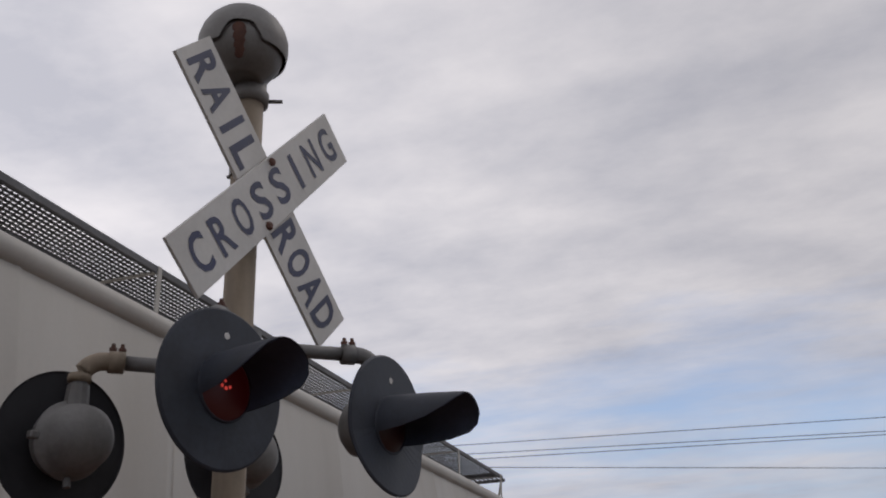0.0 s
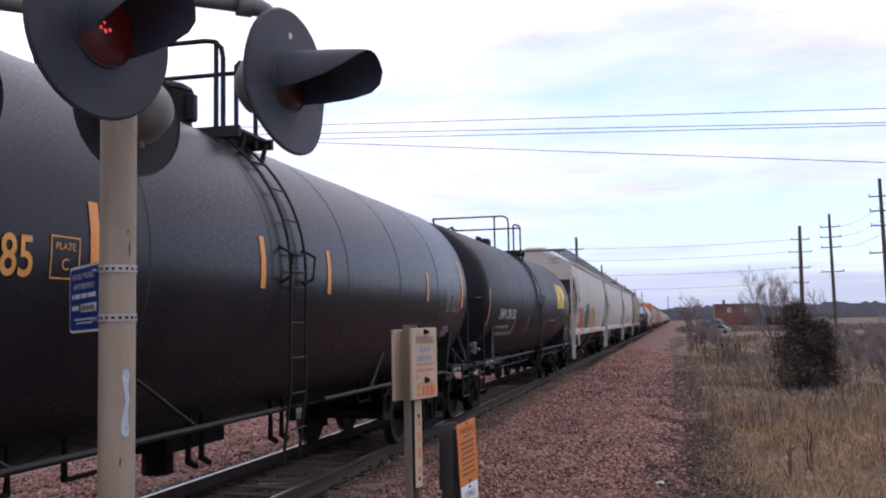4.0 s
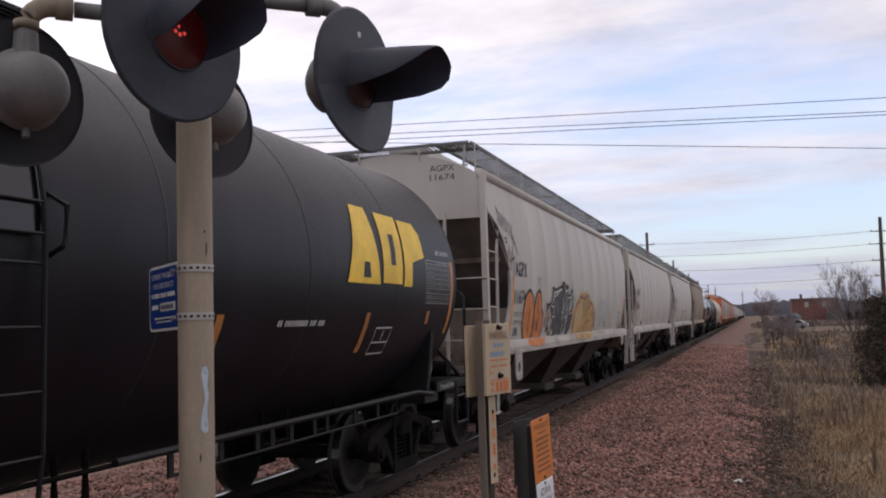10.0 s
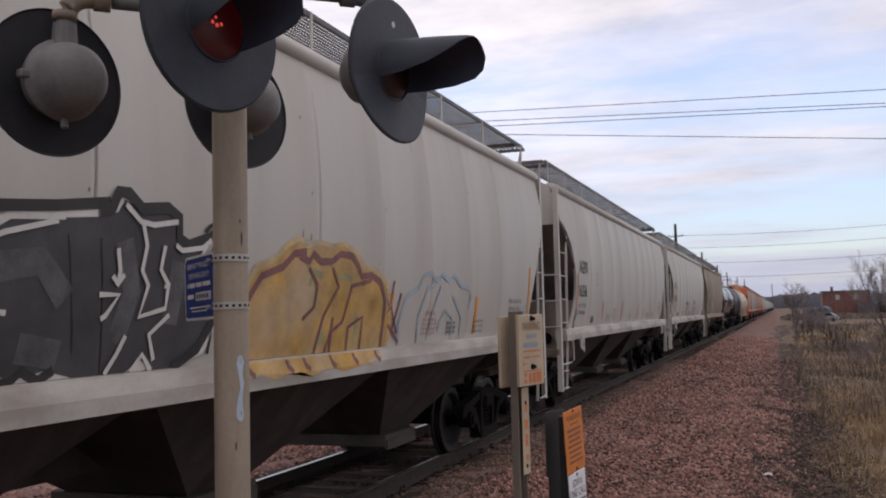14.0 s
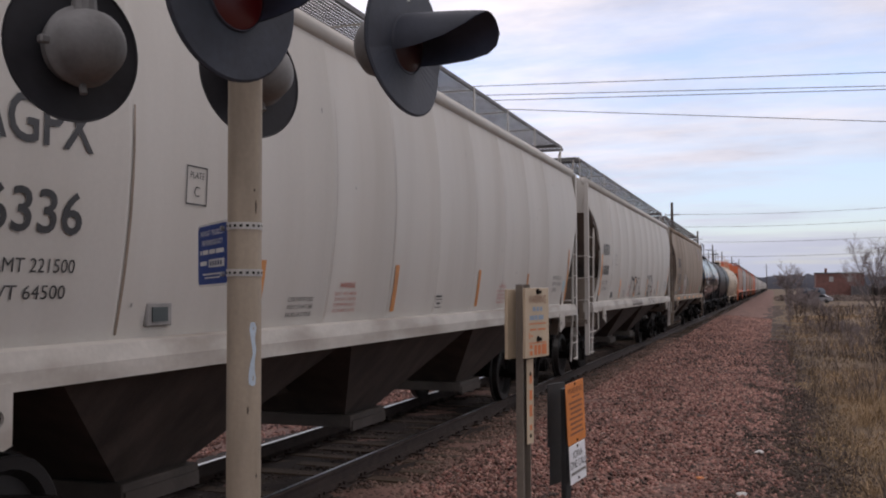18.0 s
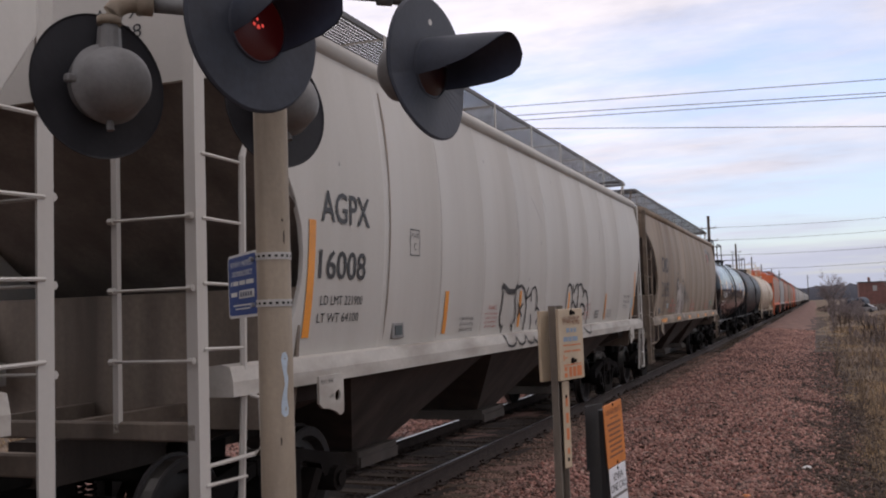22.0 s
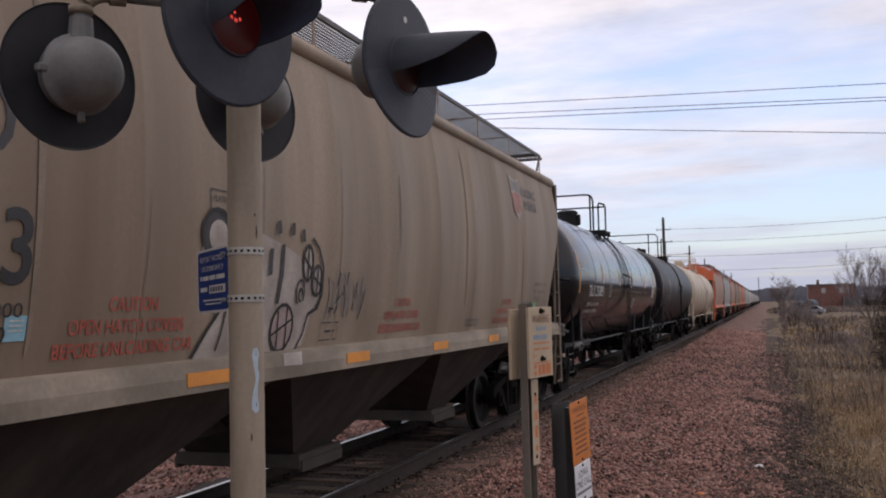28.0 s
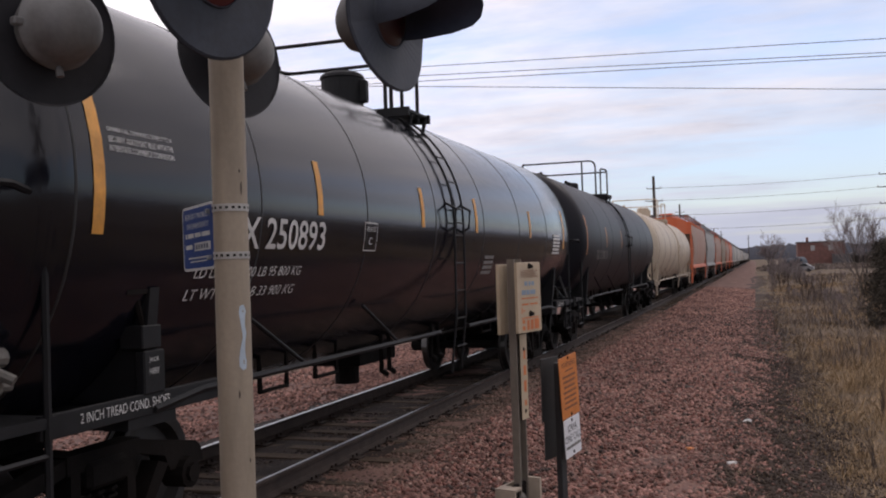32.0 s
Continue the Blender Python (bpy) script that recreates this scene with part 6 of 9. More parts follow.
piece_right = [(5.52, 2.51), (5.68, 2.56), (5.74, 2.64), (5.9, 2.59), (6.18, 2.61), (6.25, 2.54), (6.26, 2.45), (6.36, 2.39), (6.63, 2.47), (6.57, 2.32), (6.47, 2.12), (6.71, 2.11), (6.77, 2.02), (6.61, 1.77), (6.34, 1.62), (6.14, 1.62), (6.02, 1.69), (5.88, 1.62), (5.65, 1.62)]
black_lines = [[(4.1, 2.26), (4.13, 2.21), (4.3, 2.21), (4.5, 2.25), (4.64, 2.36), (4.67, 2.49), (4.59, 2.54), (4.74, 2.56), (4.78, 2.51), (5.19, 2.55), (5.61, 2.61)], [(4.25, 2.18), (4.12, 2.13), (4.07, 2.05)], [(4.09, 1.99), (4.04, 1.89), (4.03, 1.82)], [(4.32, 2.08), (4.41, 1.98), (4.32, 1.92), (4.26, 1.86), (4.23, 1.68)], [(4.22, 1.73), (4.38, 1.79), (4.48, 1.68), (4.57, 1.62)], [(4.65, 1.64), (4.7, 1.73), (4.81, 1.62), (4.97, 1.62), (5.05, 1.68), (5.17, 1.62), (5.28, 1.67)]]
black_rim = [[(5.52, 2.55), (5.62, 2.57), (5.68, 2.68), (5.77, 2.68), (5.9, 2.6), (6.15, 2.63), (6.27, 2.58), (6.28, 2.45), (6.38, 2.41), (6.6, 2.47), (6.79, 2.56)], [(6.67, 2.14), (6.79, 2.07), (6.77, 1.97), (6.59, 1.73), (6.34, 1.62)], [(6.44, 2.0), (6.62, 2.1), (6.71, 2.14)]]
white_a = [[(4.43, 2.19), (4.65, 2.3), (4.83, 2.38), (5.2, 2.47)], [(4.56, 2.19), (4.79, 2.18), (4.77, 2.09), (4.66, 2.0), (4.89, 1.98)], [(4.66, 2.0), (4.65, 1.86), (4.53, 1.93), (4.43, 1.9)], [(4.43, 1.88), (4.58, 1.81), (4.59, 1.67)], [(4.67, 1.67), (4.71, 1.7), (4.78, 1.64)]]
white_b = [[(5.74, 2.61), (5.88, 2.52), (6.01, 2.51), (6.25, 2.55)], [(5.9, 2.52), (5.95, 2.38), (5.92, 2.23), (5.99, 2.14), (5.93, 1.95), (6.18, 2.0), (6.19, 2.14)], [(6.15, 2.14), (6.2, 2.14), (6.1, 2.24), (6.13, 2.39)], [(6.24, 2.4), (6.31, 2.37), (6.53, 2.4), (6.63, 2.46)], [(6.58, 2.42), (6.45, 2.22), (6.41, 2.02), (6.71, 2.09)], [(5.69, 2.35), (5.72, 2.22), (5.71, 2.15)], [(5.66, 2.19), (5.71, 2.14), (5.76, 2.2)], [(5.56, 2.08), (5.73, 2.08), (5.63, 1.96), (5.59, 1.94)], [(5.69, 1.62), (5.77, 1.73), (5.83, 1.84)], [(5.92, 1.62), (6.01, 1.72), (6.12, 1.62)], [(6.13, 1.68), (6.05, 1.84), (6.23, 1.96)]]
rim_shadow = [(a, b + 0.05) for a, b in piece_left[:4]] + [(a, b + 0.05) for a, b in piece_right[:13]] + [(6.86, 2.0), (6.68, 1.7), (6.42, 1.62)] + [(a, 1.62) for a in (6.0, 5.5, 5.0, 4.55)] + [(4.36, 1.86), (4.38, 2.02)]
spray(c, "graffiti", hop_face, [(M["spray_white"], [rim_shadow]), (M["spray_grey"], [piece_left, [(5.26, 2.49), (5.54, 2.52), (5.67, 1.62), (5.42, 1.62)], piece_right])],
      [(M["spray_smoke"], 0.16, [[(4.75, 2.2), (5.1, 2.25), (5.3, 2.05)], [(5.75, 2.4), (5.85, 2.1), (5.75, 1.8)], [(6.3, 2.3), (6.25, 1.9)], [(5.0, 1.8), (5.3, 1.75)]]),
       (M["spray_black"], 0.062, black_lines), (M["spray_black"], 0.075, black_rim), (M["spray_white"], 0.030, white_a), (M["spray_white"], 0.034, white_b)],
      "spiky black and grey graffiti letters")
hump = [(7.05, 1.62), (7.03, 1.82), (7.11, 2.08), (7.25, 2.27), (7.54, 2.36), (7.7, 2.47), (7.86, 2.53), (8.06, 2.52), (7.9, 2.46), (8.09, 2.5), (8.25, 2.53), (8.47, 2.51), (8.71, 2.54), (8.98, 2.48), (9.13, 2.36), (9.43, 2.34), (9.71, 2.19), (9.81, 1.91), (9.83, 1.62)] + [(9.5, 1.62), (9.0, 1.62), (8.5, 1.62), (8.0, 1.62), (7.5, 1.62)]
violet_arch = [[(7.09, 1.62), (7.08, 1.82), (7.17, 2.08), (7.32, 2.24), (7.63, 2.32), (7.8, 2.43), (8.0, 2.46)], [(7.89, 2.42), (8.06, 2.38), (8.13, 2.45), (8.26, 2.39), (8.48, 2.4), (8.62, 2.47), (8.86, 2.47), (9.02, 2.38), (9.09, 2.29), (9.3, 2.31), (9.54, 2.25), (9.69, 2.06), (9.69, 1.76), (9.7, 1.62)]]
violet_fine = [[(8.02, 1.91), (8.2, 2.01), (8.23, 2.19), (8.06, 2.33)], [(8.3, 1.62), (8.39, 1.93), (8.63, 2.19), (8.49, 2.35)], [(8.57, 1.92), (8.59, 1.62)], [(8.77, 1.88), (8.9, 2.2), (9.31, 2.26)], [(8.93, 1.62), (8.9, 1.83), (9.19, 1.92), (9.21, 1.62)], [(8.5, 1.62), (8.56, 1.79), (8.77, 1.88)]]
green_line = [[(8.08, 2.18), (8.15, 2.31), (8.32, 2.27)], [(8.6, 2.24), (8.73, 2.29), (8.89, 2.25)], [(8.33, 1.75), (8.43, 1.79)], [(8.33, 1.7), (8.45, 1.73)], [(9.05, 1.63), (9.08, 1.92)]]
halo = [(8.2 + (a - 8.2) * 1.035, b + 0.045 if b > 1.7 else b) for a, b in hump]
spray(c, "graffiti", hop_face, [(M["spray_halo"], [halo]), (M["spray_yellow"], [hump])],
      [(M["spray_green"], 0.05, green_line), (M["spray_violet"], 0.06, violet_arch), (M["spray_violet"], 0.036, violet_fine)],
      "ochre bubble graffiti with violet outline")
blue_lines = [[(10.18, 1.62), (10.1, 1.85), (10.26, 2.12), (10.59, 2.22), (10.74, 2.35), (10.93, 2.39), (11.15, 2.3), (11.31, 2.38), (11.56, 2.31), (11.72, 2.39), (11.99, 2.26), (12.28, 2.25), (12.43, 2.14), (12.32, 1.97)], [(10.69, 1.62), (10.64, 1.9), (10.86, 2.21), (11.11, 2.27)], [(10.99, 1.66), (11.1, 1.98), (11.28, 2.25)], [(11.31, 1.77), (11.47, 1.98), (11.78, 1.88), (11.81, 1.62)], [(11.74, 2.13), (12.1, 1.88), (12.12, 1.62)]]
spray(c, "graffiti", hop_face, [], [(M["spray_blue"], 0.05, blue_lines[:1]), (M["spray_blue"], 0.036, blue_lines[1:])], "pale blue outline graffiti")
violet_scrawl = [[(9.64, 2.18), (9.81, 2.01)], [(9.9, 2.27), (9.8, 1.88)], [(10.11, 2.15), (9.93, 1.75)], [(9.6, 1.67), (9.81, 1.84), (10.16, 1.65)], [(9.63, 1.84), (9.86, 2.01), (10.08, 1.74)]]
spray(c, "graffiti", hop_face, [], [(M["spray_violet"], 0.04, violet_scrawl)], "violet graffiti scrawl")
black_scrawl = [[(6.66, 2.31), (6.67, 2.41), (6.74, 2.34), (6.75, 2.45)], [(6.8, 2.31), (6.79, 2.44), (6.88, 2.4), (6.87, 2.32), (6.8, 2.31)], [(7.03, 2.46), (6.94, 2.42), (7.02, 2.37), (6.95, 2.34)], [(6.67, 2.2), (6.72, 2.26), (6.76, 2.22), (6.71, 2.17), (6.67, 2.2)], [(6.79, 2.26), (6.89, 2.28)], [(6.84, 2.28), (6.84, 2.17)], [(6.91, 2.26), (6.93, 2.18), (6.98, 2.19)], [(6.57, 2.51), (6.64, 2.56), (6.69, 2.56), (6.68, 2.48), (6.58, 2.43)], [(6.83, 2.7), (6.79, 2.59)], [(6.61, 2.15), (6.71, 2.15), (6.77, 2.1), (6.77, 2.01), (6.68, 1.91)], [(6.74, 1.93), (6.73, 1.69)]]
spray(c, "graffiti", hop_face, [], [(M["spray_black"], 0.034, black_scrawl)], "black graffiti scrawl")


def sill_at(a, b, lift):
    """Follows the rounded face of the side sill."""
    return (float(np.interp(b, [1.44, 1.50, 1.60, 1.615], [1.60, 1.60, 1.575, 1.51])) + 0.002 + lift * 0.3, a, b)


for a, w, mt in ((2.42, 1.40, "spray_orange"), (7.08, 2.45, "spray_yellow")):
    n = 12
    pts = [(a + 0.04, 1.605)] + [(a + w * k / n, 1.47 + 0.03 * math.sin(k * 2.2) + 0.05 * abs(k / n - 0.5)) for k in range(n + 1)] + [(a + w - 0.04, 1.605)]
    mark_part("graffiti_edge", [(outline(pts), 0, 0)], M[mt], c, sill_at)
mark_part("graffiti_drip", [(ribbon([(a, 1.60), (a + 0.03, 1.54), (a + 0.09, 1.50)], 0.045), 0, 0) for a in (7.12, 7.7, 7.98, 8.45, 8.9, 9.4)], M["spray_violet"], c, sill_at, lift=0.012)
spray(c, "graffiti", hop_face, [],
      [(M["spray_black"], 0.028, [[(0.62, 3.72), (0.66, 3.45), (0.74, 3.4), (0.76, 3.6), (0.68, 3.66)], [(0.86, 3.62), (0.84, 3.36), (0.94, 3.5), (1.0, 3.62)], [(1.05, 3.58), (1.0, 3.36), (1.12, 3.36), (1.2, 3.5), (1.12, 3.56)], [(1.24, 3.28), (1.3, 3.54), (1.36, 3.3), (1.4, 3.52)], [(1.5, 3.48), (1.42, 3.36), (1.54, 3.26), (1.46, 3.16)], [(0.92, 3.24), (1.06, 3.24)], [(0.94, 3.18), (1.06, 3.18)],
                                  [(1.08, 3.0), (1.18, 3.12), (1.28, 2.96), (1.18, 2.86), (1.08, 3.0)], [(1.22, 2.74), (1.42, 3.14)], [(1.32, 2.92), (1.54, 2.96)], [(1.46, 3.02), (1.42, 2.66), (1.36, 2.56)], [(1.38, 3.3), (1.62, 3.2), (1.74, 3.0)]])],
      "black marker scrawl")

word(c, lambda a, b, lift: (a, 0.119 - lift * 0.5, b), "AGPX", 0.66, 4.245, 0.40, 0.095, M["ink"])
word(c, lambda a, b, lift: (a, 0.119 - lift * 0.5, b), "11674", 0.66, 4.105, 0.40, 0.095, M["ink"])
for key, number in (("H2", "16336"), ("H3", "16008")):
    word(hoppers[key], lambda a, b, lift: (a, 0.119 - lift * 0.5, b), "AGPX", 0.66, 3.975, 0.40, 0.095, M["ink"])
    word(hoppers[key], lambda a, b, lift: (a, 0.119 - lift * 0.5, b), number, 0.66, 3.835, 0.40, 0.095, M["ink"])
# H2's neighbour tag and H3's outline letters
thick_bar = [[(6.17, 2.17), (6.21, 2.21), (6.28, 2.19), (6.41, 2.14), (6.6, 2.14), (6.66, 2.18), (6.71, 2.22)]]
loop_lines = [[(6.21, 2.14), (6.21, 2.02), (6.19, 1.9), (6.17, 1.82), (6.21, 1.72), (6.29, 1.69), (6.32, 1.72)], [(6.3, 1.7), (6.27, 1.63)], [(6.65, 2.14), (6.64, 2.01), (6.69, 1.9), (6.7, 1.79), (6.64, 1.73)], [(6.57, 1.72), (6.63, 1.69), (6.63, 1.63)], [(6.65, 2.18), (6.74, 2.2), (6.84, 2.22), (6.95, 2.18), (7.02, 2.08), (7.08, 1.94), (7.08, 1.77), (7.06, 1.66), (7.05, 1.625)], [(6.77, 1.99), (6.83, 1.91), (6.94, 1.81)], [(6.94, 1.99), (6.85, 1.91), (6.78, 1.82)]]
arch_lines = [[(7.11, 2.2), (7.05, 2.13), (7.05, 2.04)], [(7.07, 2.05), (7.21, 2.11), (7.26, 2.18), (7.37, 2.21), (7.44, 2.15), (7.49, 2.04), (7.5, 1.93)], [(7.23, 2.15), (7.25, 2.01)], [(7.27, 1.83), (7.33, 1.72), (7.33, 1.625)], [(7.45, 1.88), (7.51, 1.93), (7.62, 1.87), (7.66, 1.74), (7.68, 1.625)], [(7.53, 1.69), (7.57, 1.76), (7.67, 1.77), (7.82, 1.73), (7.96, 1.74), (8.02, 1.625)]]
thick_bar, loop_lines, arch_lines = ([[(6.15 + (a - 6.15) * 1.22, b) for a, b in p] for p in q] for q in (thick_bar, loop_lines, arch_lines))
spray(hoppers["H3"], "graffiti", hop_face, [], [(M["spray_black"], 0.07, thick_bar), (M["spray_black"], 0.038, loop_lines), (M["spray_black"], 0.034, arch_lines)], "black outline graffiti letters")
curl_a = [(9.50, 1.62), (9.46, 1.9), (9.48, 2.16), (9.52, 2.24), (9.59, 2.27), (9.69, 2.27), (9.77, 2.21), (9.83, 2.1), (9.85, 1.92), (9.83, 1.74), (9.83, 1.65), (9.78, 1.57)]
curl_b = [(9.85, 2.28), (9.87, 2.2), (9.92, 2.14), (9.98, 2.19), (10.06, 2.27), (10.15, 2.29), (10.21, 2.19), (10.24, 2.03), (10.17, 1.93), (10.11, 1.9), (10.03, 1.94), (9.94, 2.01), (9.86, 1.96)]
curl_c = [(10.16, 2.19), (10.22, 2.26), (10.32, 2.29), (10.44, 2.28), (10.56, 2.2), (10.62, 2.13), (10.55, 2.07)]
curl_d = [(10.59, 2.15), (10.69, 2.19), (10.84, 2.15), (10.95, 2.03), (11.0, 1.88), (11.01, 1.7), (11.02, 1.62)]
curl_e = [(10.45, 1.87), (10.46, 1.95), (10.59, 1.96), (10.76, 1.91), (10.83, 1.84), (10.77, 1.79), (10.62, 1.79), (10.6, 1.76), (10.62, 1.68), (10.59, 1.63)]
spray(hoppers["H3"], "graffiti", hop_face, [],
      [(M["spray_black"], 0.042, [curl_a, curl_b, curl_c, curl_d, curl_e, [(10.21, 2.16), (10.24, 1.84), (10.24, 1.62)], [(9.87, 1.8), (9.87, 1.68), (9.93, 1.62)], [(10.03, 1.65), (10.04, 1.72), (10.0, 1.79)], [(10.04, 1.79), (10.06, 1.64)], [(10.20, 1.64), (10.19, 1.72), (10.15, 1.82), (10.05, 1.88)]]),
       (M["spray_black"], 0.06, [[(9.95, 1.74), (9.96, 1.68)], [(10.12, 1.72), (10.13, 1.66)]])],
      "black curly outline graffiti letters")
sill_loops = [[(6.15, 1.605), (6.22, 1.54), (6.25, 1.47), (6.33, 1.45), (6.44, 1.45), (6.53, 1.48), (6.57, 1.56)], [(6.57, 1.56), (6.65, 1.47), (6.75, 1.45), (6.86, 1.48), (6.91, 1.56)], [(6.92, 1.56), (6.99, 1.47), (7.1, 1.45), (7.19, 1.46), (7.23, 1.53)], [(7.23, 1.49), (7.33, 1.45), (7.45, 1.45), (7.52, 1.54)], [(7.54, 1.52), (7.65, 1.45), (7.69, 1.45), (7.79, 1.46), (7.86, 1.55)]]
mark_part("graffiti_drip", [(ribbon([(6.15 + (a - 6.15) * 1.22, b) for a, b in p], 0.034), 0, 0) for p in sill_loops], M["spray_black"], hoppers["H3"], sill_at, lift=0.012)
mark_part("graffiti_drip", [(ribbon([(9.84, 1.595), (9.80, 1.52), (9.76, 1.45)], 0.04), 0, 0), (ribbon([(9.95, 1.595), (10.0, 1.52), (10.06, 1.46)], 0.04), 0, 0), (ribbon([(10.22, 1.595), (10.26, 1.52), (10.32, 1.46)], 0.04), 0, 0), (ribbon([(11.03, 1.595), (10.98, 1.49), (10.84, 1.46), (10.64, 1.5), (10.5, 1.56)], 0.04), 0, 0)], M["spray_black"], hoppers["H3"], sill_at)
spray(hoppers["H1"], "graffiti", hop_face, [],
      [(M["spray_black"], 0.03, [[(14.3, 1.66), (14.36, 1.84), (14.44, 1.66)], [(14.5, 1.66), (14.52, 1.82), (14.6, 1.74), (14.5, 1.7)], [(14.68, 1.66), (14.66, 1.8), (14.76, 1.8)], [(14.82, 1.66), (14.84, 1.8)], [(14.9, 1.66), (14.94, 1.82), (15.0, 1.68), (15.04, 1.82)], [(14.2, 1.62), (15.1, 1.64)]])],
      "black marker scrawl")

# H4: tan car
c = hoppers["H4"]
word(c, hop_face, "CMO", 1.98, 2.72, 1.05, 0.40, M["spray_grey"])
word(c, hop_face, "21693", 1.92, 2.08, 1.26, 0.40, M["ink"])
word(c, hop_face, "LD LMT 223800", 2.2, 1.92, 0.95, 0.075, M["ink"])
word(c, hop_face, "LT WT 62200", 2.2, 1.80, 0.85, 0.075, M["ink"])
plate_mark(c, hop_face, 4.78, 2.50, 0.23, 0.27, M["ink"])
device(c, 1.64, 1.67, M["dark_tag"])
mark_part("tag", [(rect(0.15, 0.13), 3.04, 1.80)], M["blue_tag"], c, hop_face)
mark_part("print", [(rect(0.10, 0.008), 3.065, 1.90 - 0.025 * k) for k in range(3)], M["white_ink"], c, hop_face, lift=0.009)
word(c, hop_face, "2 INCH HF COMP SHOES", 2.06, 1.675, 0.62, 0.04, M["ink"])
for yy, s, mt in ((3.40, 1.0, M["red_ink"]), (7.90, 0.9, M["red_ink"]), (12.0, 1.0, M["red_ink"])):
    word(c, hop_face, "CAUTION", yy + 0.42 * s, 1.945, 0.46 * s, 0.085, mt)
    word(c, hop_face, "OPEN HATCH COVERS", yy + 0.10 * s, 1.815, 1.08 * s, 0.085, mt)
    word(c, hop_face, "BEFORE UNLOADING CAR", yy, 1.685, 1.30 * s, 0.085, mt)
for tx, y, z, w in (("EXW  10-8   H    9-8", 14.25, 2.235, 0.86), ("EW     8-6   H   15-0", 14.25, 2.125, 0.84), ("CU FT 5161", 14.23, 2.005, 0.44), ("2-INCH-HF COMP SHOES", 14.3, 1.665, 0.62)):
    word(c, hop_face, tx, y, z, w, 0.065, M["ink"])
mark_part("placard", [(rect(0.38, 0.30), 13.57, 1.68)], M["dark_tag"], c, hop_face)
mark_part("print", [(hollow(0.36, 0.28, 0.008), 13.58, 1.69), (rect(0.006, 0.27), 13.76, 1.695), (rect(0.12, 0.02), 13.61, 1.90), (rect(0.10, 0.02), 13.61, 1.86)], M["white_ink"], c, hop_face, lift=0.009)
for k, tx in enumerate(("CLOSE HOPPER SLIDES AND ROOF", "HATCHES BEFORE CAR IS MOVED")):
    word(c, hop_face, tx, 10.73, 1.73 - 0.06 * k, 0.56, 0.04, M["ink"])
mark_part("tag", [(rect(0.19, 0.16), 14.02, 1.82)], M["dark_tag"], c, hop_face)
mark_part("tag", [(rect(0.19, 0.16), 14.29, 1.81)], M["green_tag"], c, hop_face)
mark_part("print", [(rect(0.08, 0.012), 14.34, 1.90), (rect(0.14, 0.008), 14.315, 1.88), (rect(0.12, 0.008), 14.325, 1.86), (rect(0.03, 0.016), 14.37, 1.94)], M["white_ink"], c, hop_face, lift=0.009)
mark_part("print", [(ribbon([(0.01, 0.02), (0.17, 0.14)], 0.014), 14.02, 1.82), (rect(0.07, 0.012), 14.10, 1.95)], M["green_tag"], c, hop_face, lift=0.009)
spray(c, "graffiti", hop_face, [], [(M["faint"], 0.014, [[(14.87, 1.80), (14.89, 2.03), (15.09, 2.06), (15.08, 1.81), (14.87, 1.80)], [(14.90, 1.83), (15.06, 2.03)], [(14.91, 2.01), (15.05, 1.83)]])], "faint marker cross in a box")
spray(c, "graffiti", hop_face, [], [(M["spray_black"], 0.012, [[(14.53, 1.785), (14.49, 1.80), (14.485, 1.85), (14.52, 1.895), (14.57, 1.89), (14.60, 1.93), (14.65, 1.94), (14.68, 1.90), (14.74, 1.905), (14.765, 1.86), (14.73, 1.80), (14.68, 1.775), (14.60, 1.77), (14.53, 1.785)], [(14.61, 1.955), (14.66, 1.985), (14.72, 1.985), (14.745, 2.16)], [(14.50, 1.955), (14.50, 2.0)], [(14.53, 1.96), (14.56, 2.01), (14.53, 2.0)]])], "thin black marker doodle")
shield = [(13.02, 3.92), (13.16, 3.88), (13.30, 3.86), (13.44, 3.87), (13.58, 3.92), (13.62, 3.78), (13.60, 3.5), (13.50, 3.34), (13.32, 3.24), (13.14, 3.34), (13.04, 3.5), (13.0, 3.78)]
spray(c, "shield_emblem", hop_face, [(M["spray_worn"], [shield]), (M["faint"], [[(13.03, 3.68), (13.6, 3.68), (13.58, 3.88), (13.44, 3.84), (13.30, 3.83), (13.16, 3.85), (13.05, 3.88)]]), (M["red_ink"], [[(13.06 + 0.11 * k, 3.38 - 0.04 * math.sin(k)), (13.11 + 0.11 * k, 3.36 - 0.04 * math.sin(k)), (13.11 + 0.11 * k, 3.66), (13.06 + 0.11 * k, 3.66)] for k in range(5)])], [], "small red, white and blue shield emblem")
word(c, hop_face, "BUILDING", 13.63, 3.65, 0.97, 0.15, M["ink"])
word(c, hop_face, "AMERICA", 13.69, 3.45, 0.91, 0.15, M["ink"])
face_white = [(4.72, 1.60), (4.95, 1.9), (4.72, 2.1), (4.70, 2.36), (4.9, 2.46), (5.05, 2.4), (5.1, 2.2), (5.2, 2.48), (5.5, 2.5), (5.8, 2.44), (6.1, 2.36), (6.2, 2.2), (6.3, 2.3), (6.48, 2.2), (6.5, 1.98), (6.36, 1.88), (6.28, 1.64), (5.9, 1.58), (5.3, 1.60)]
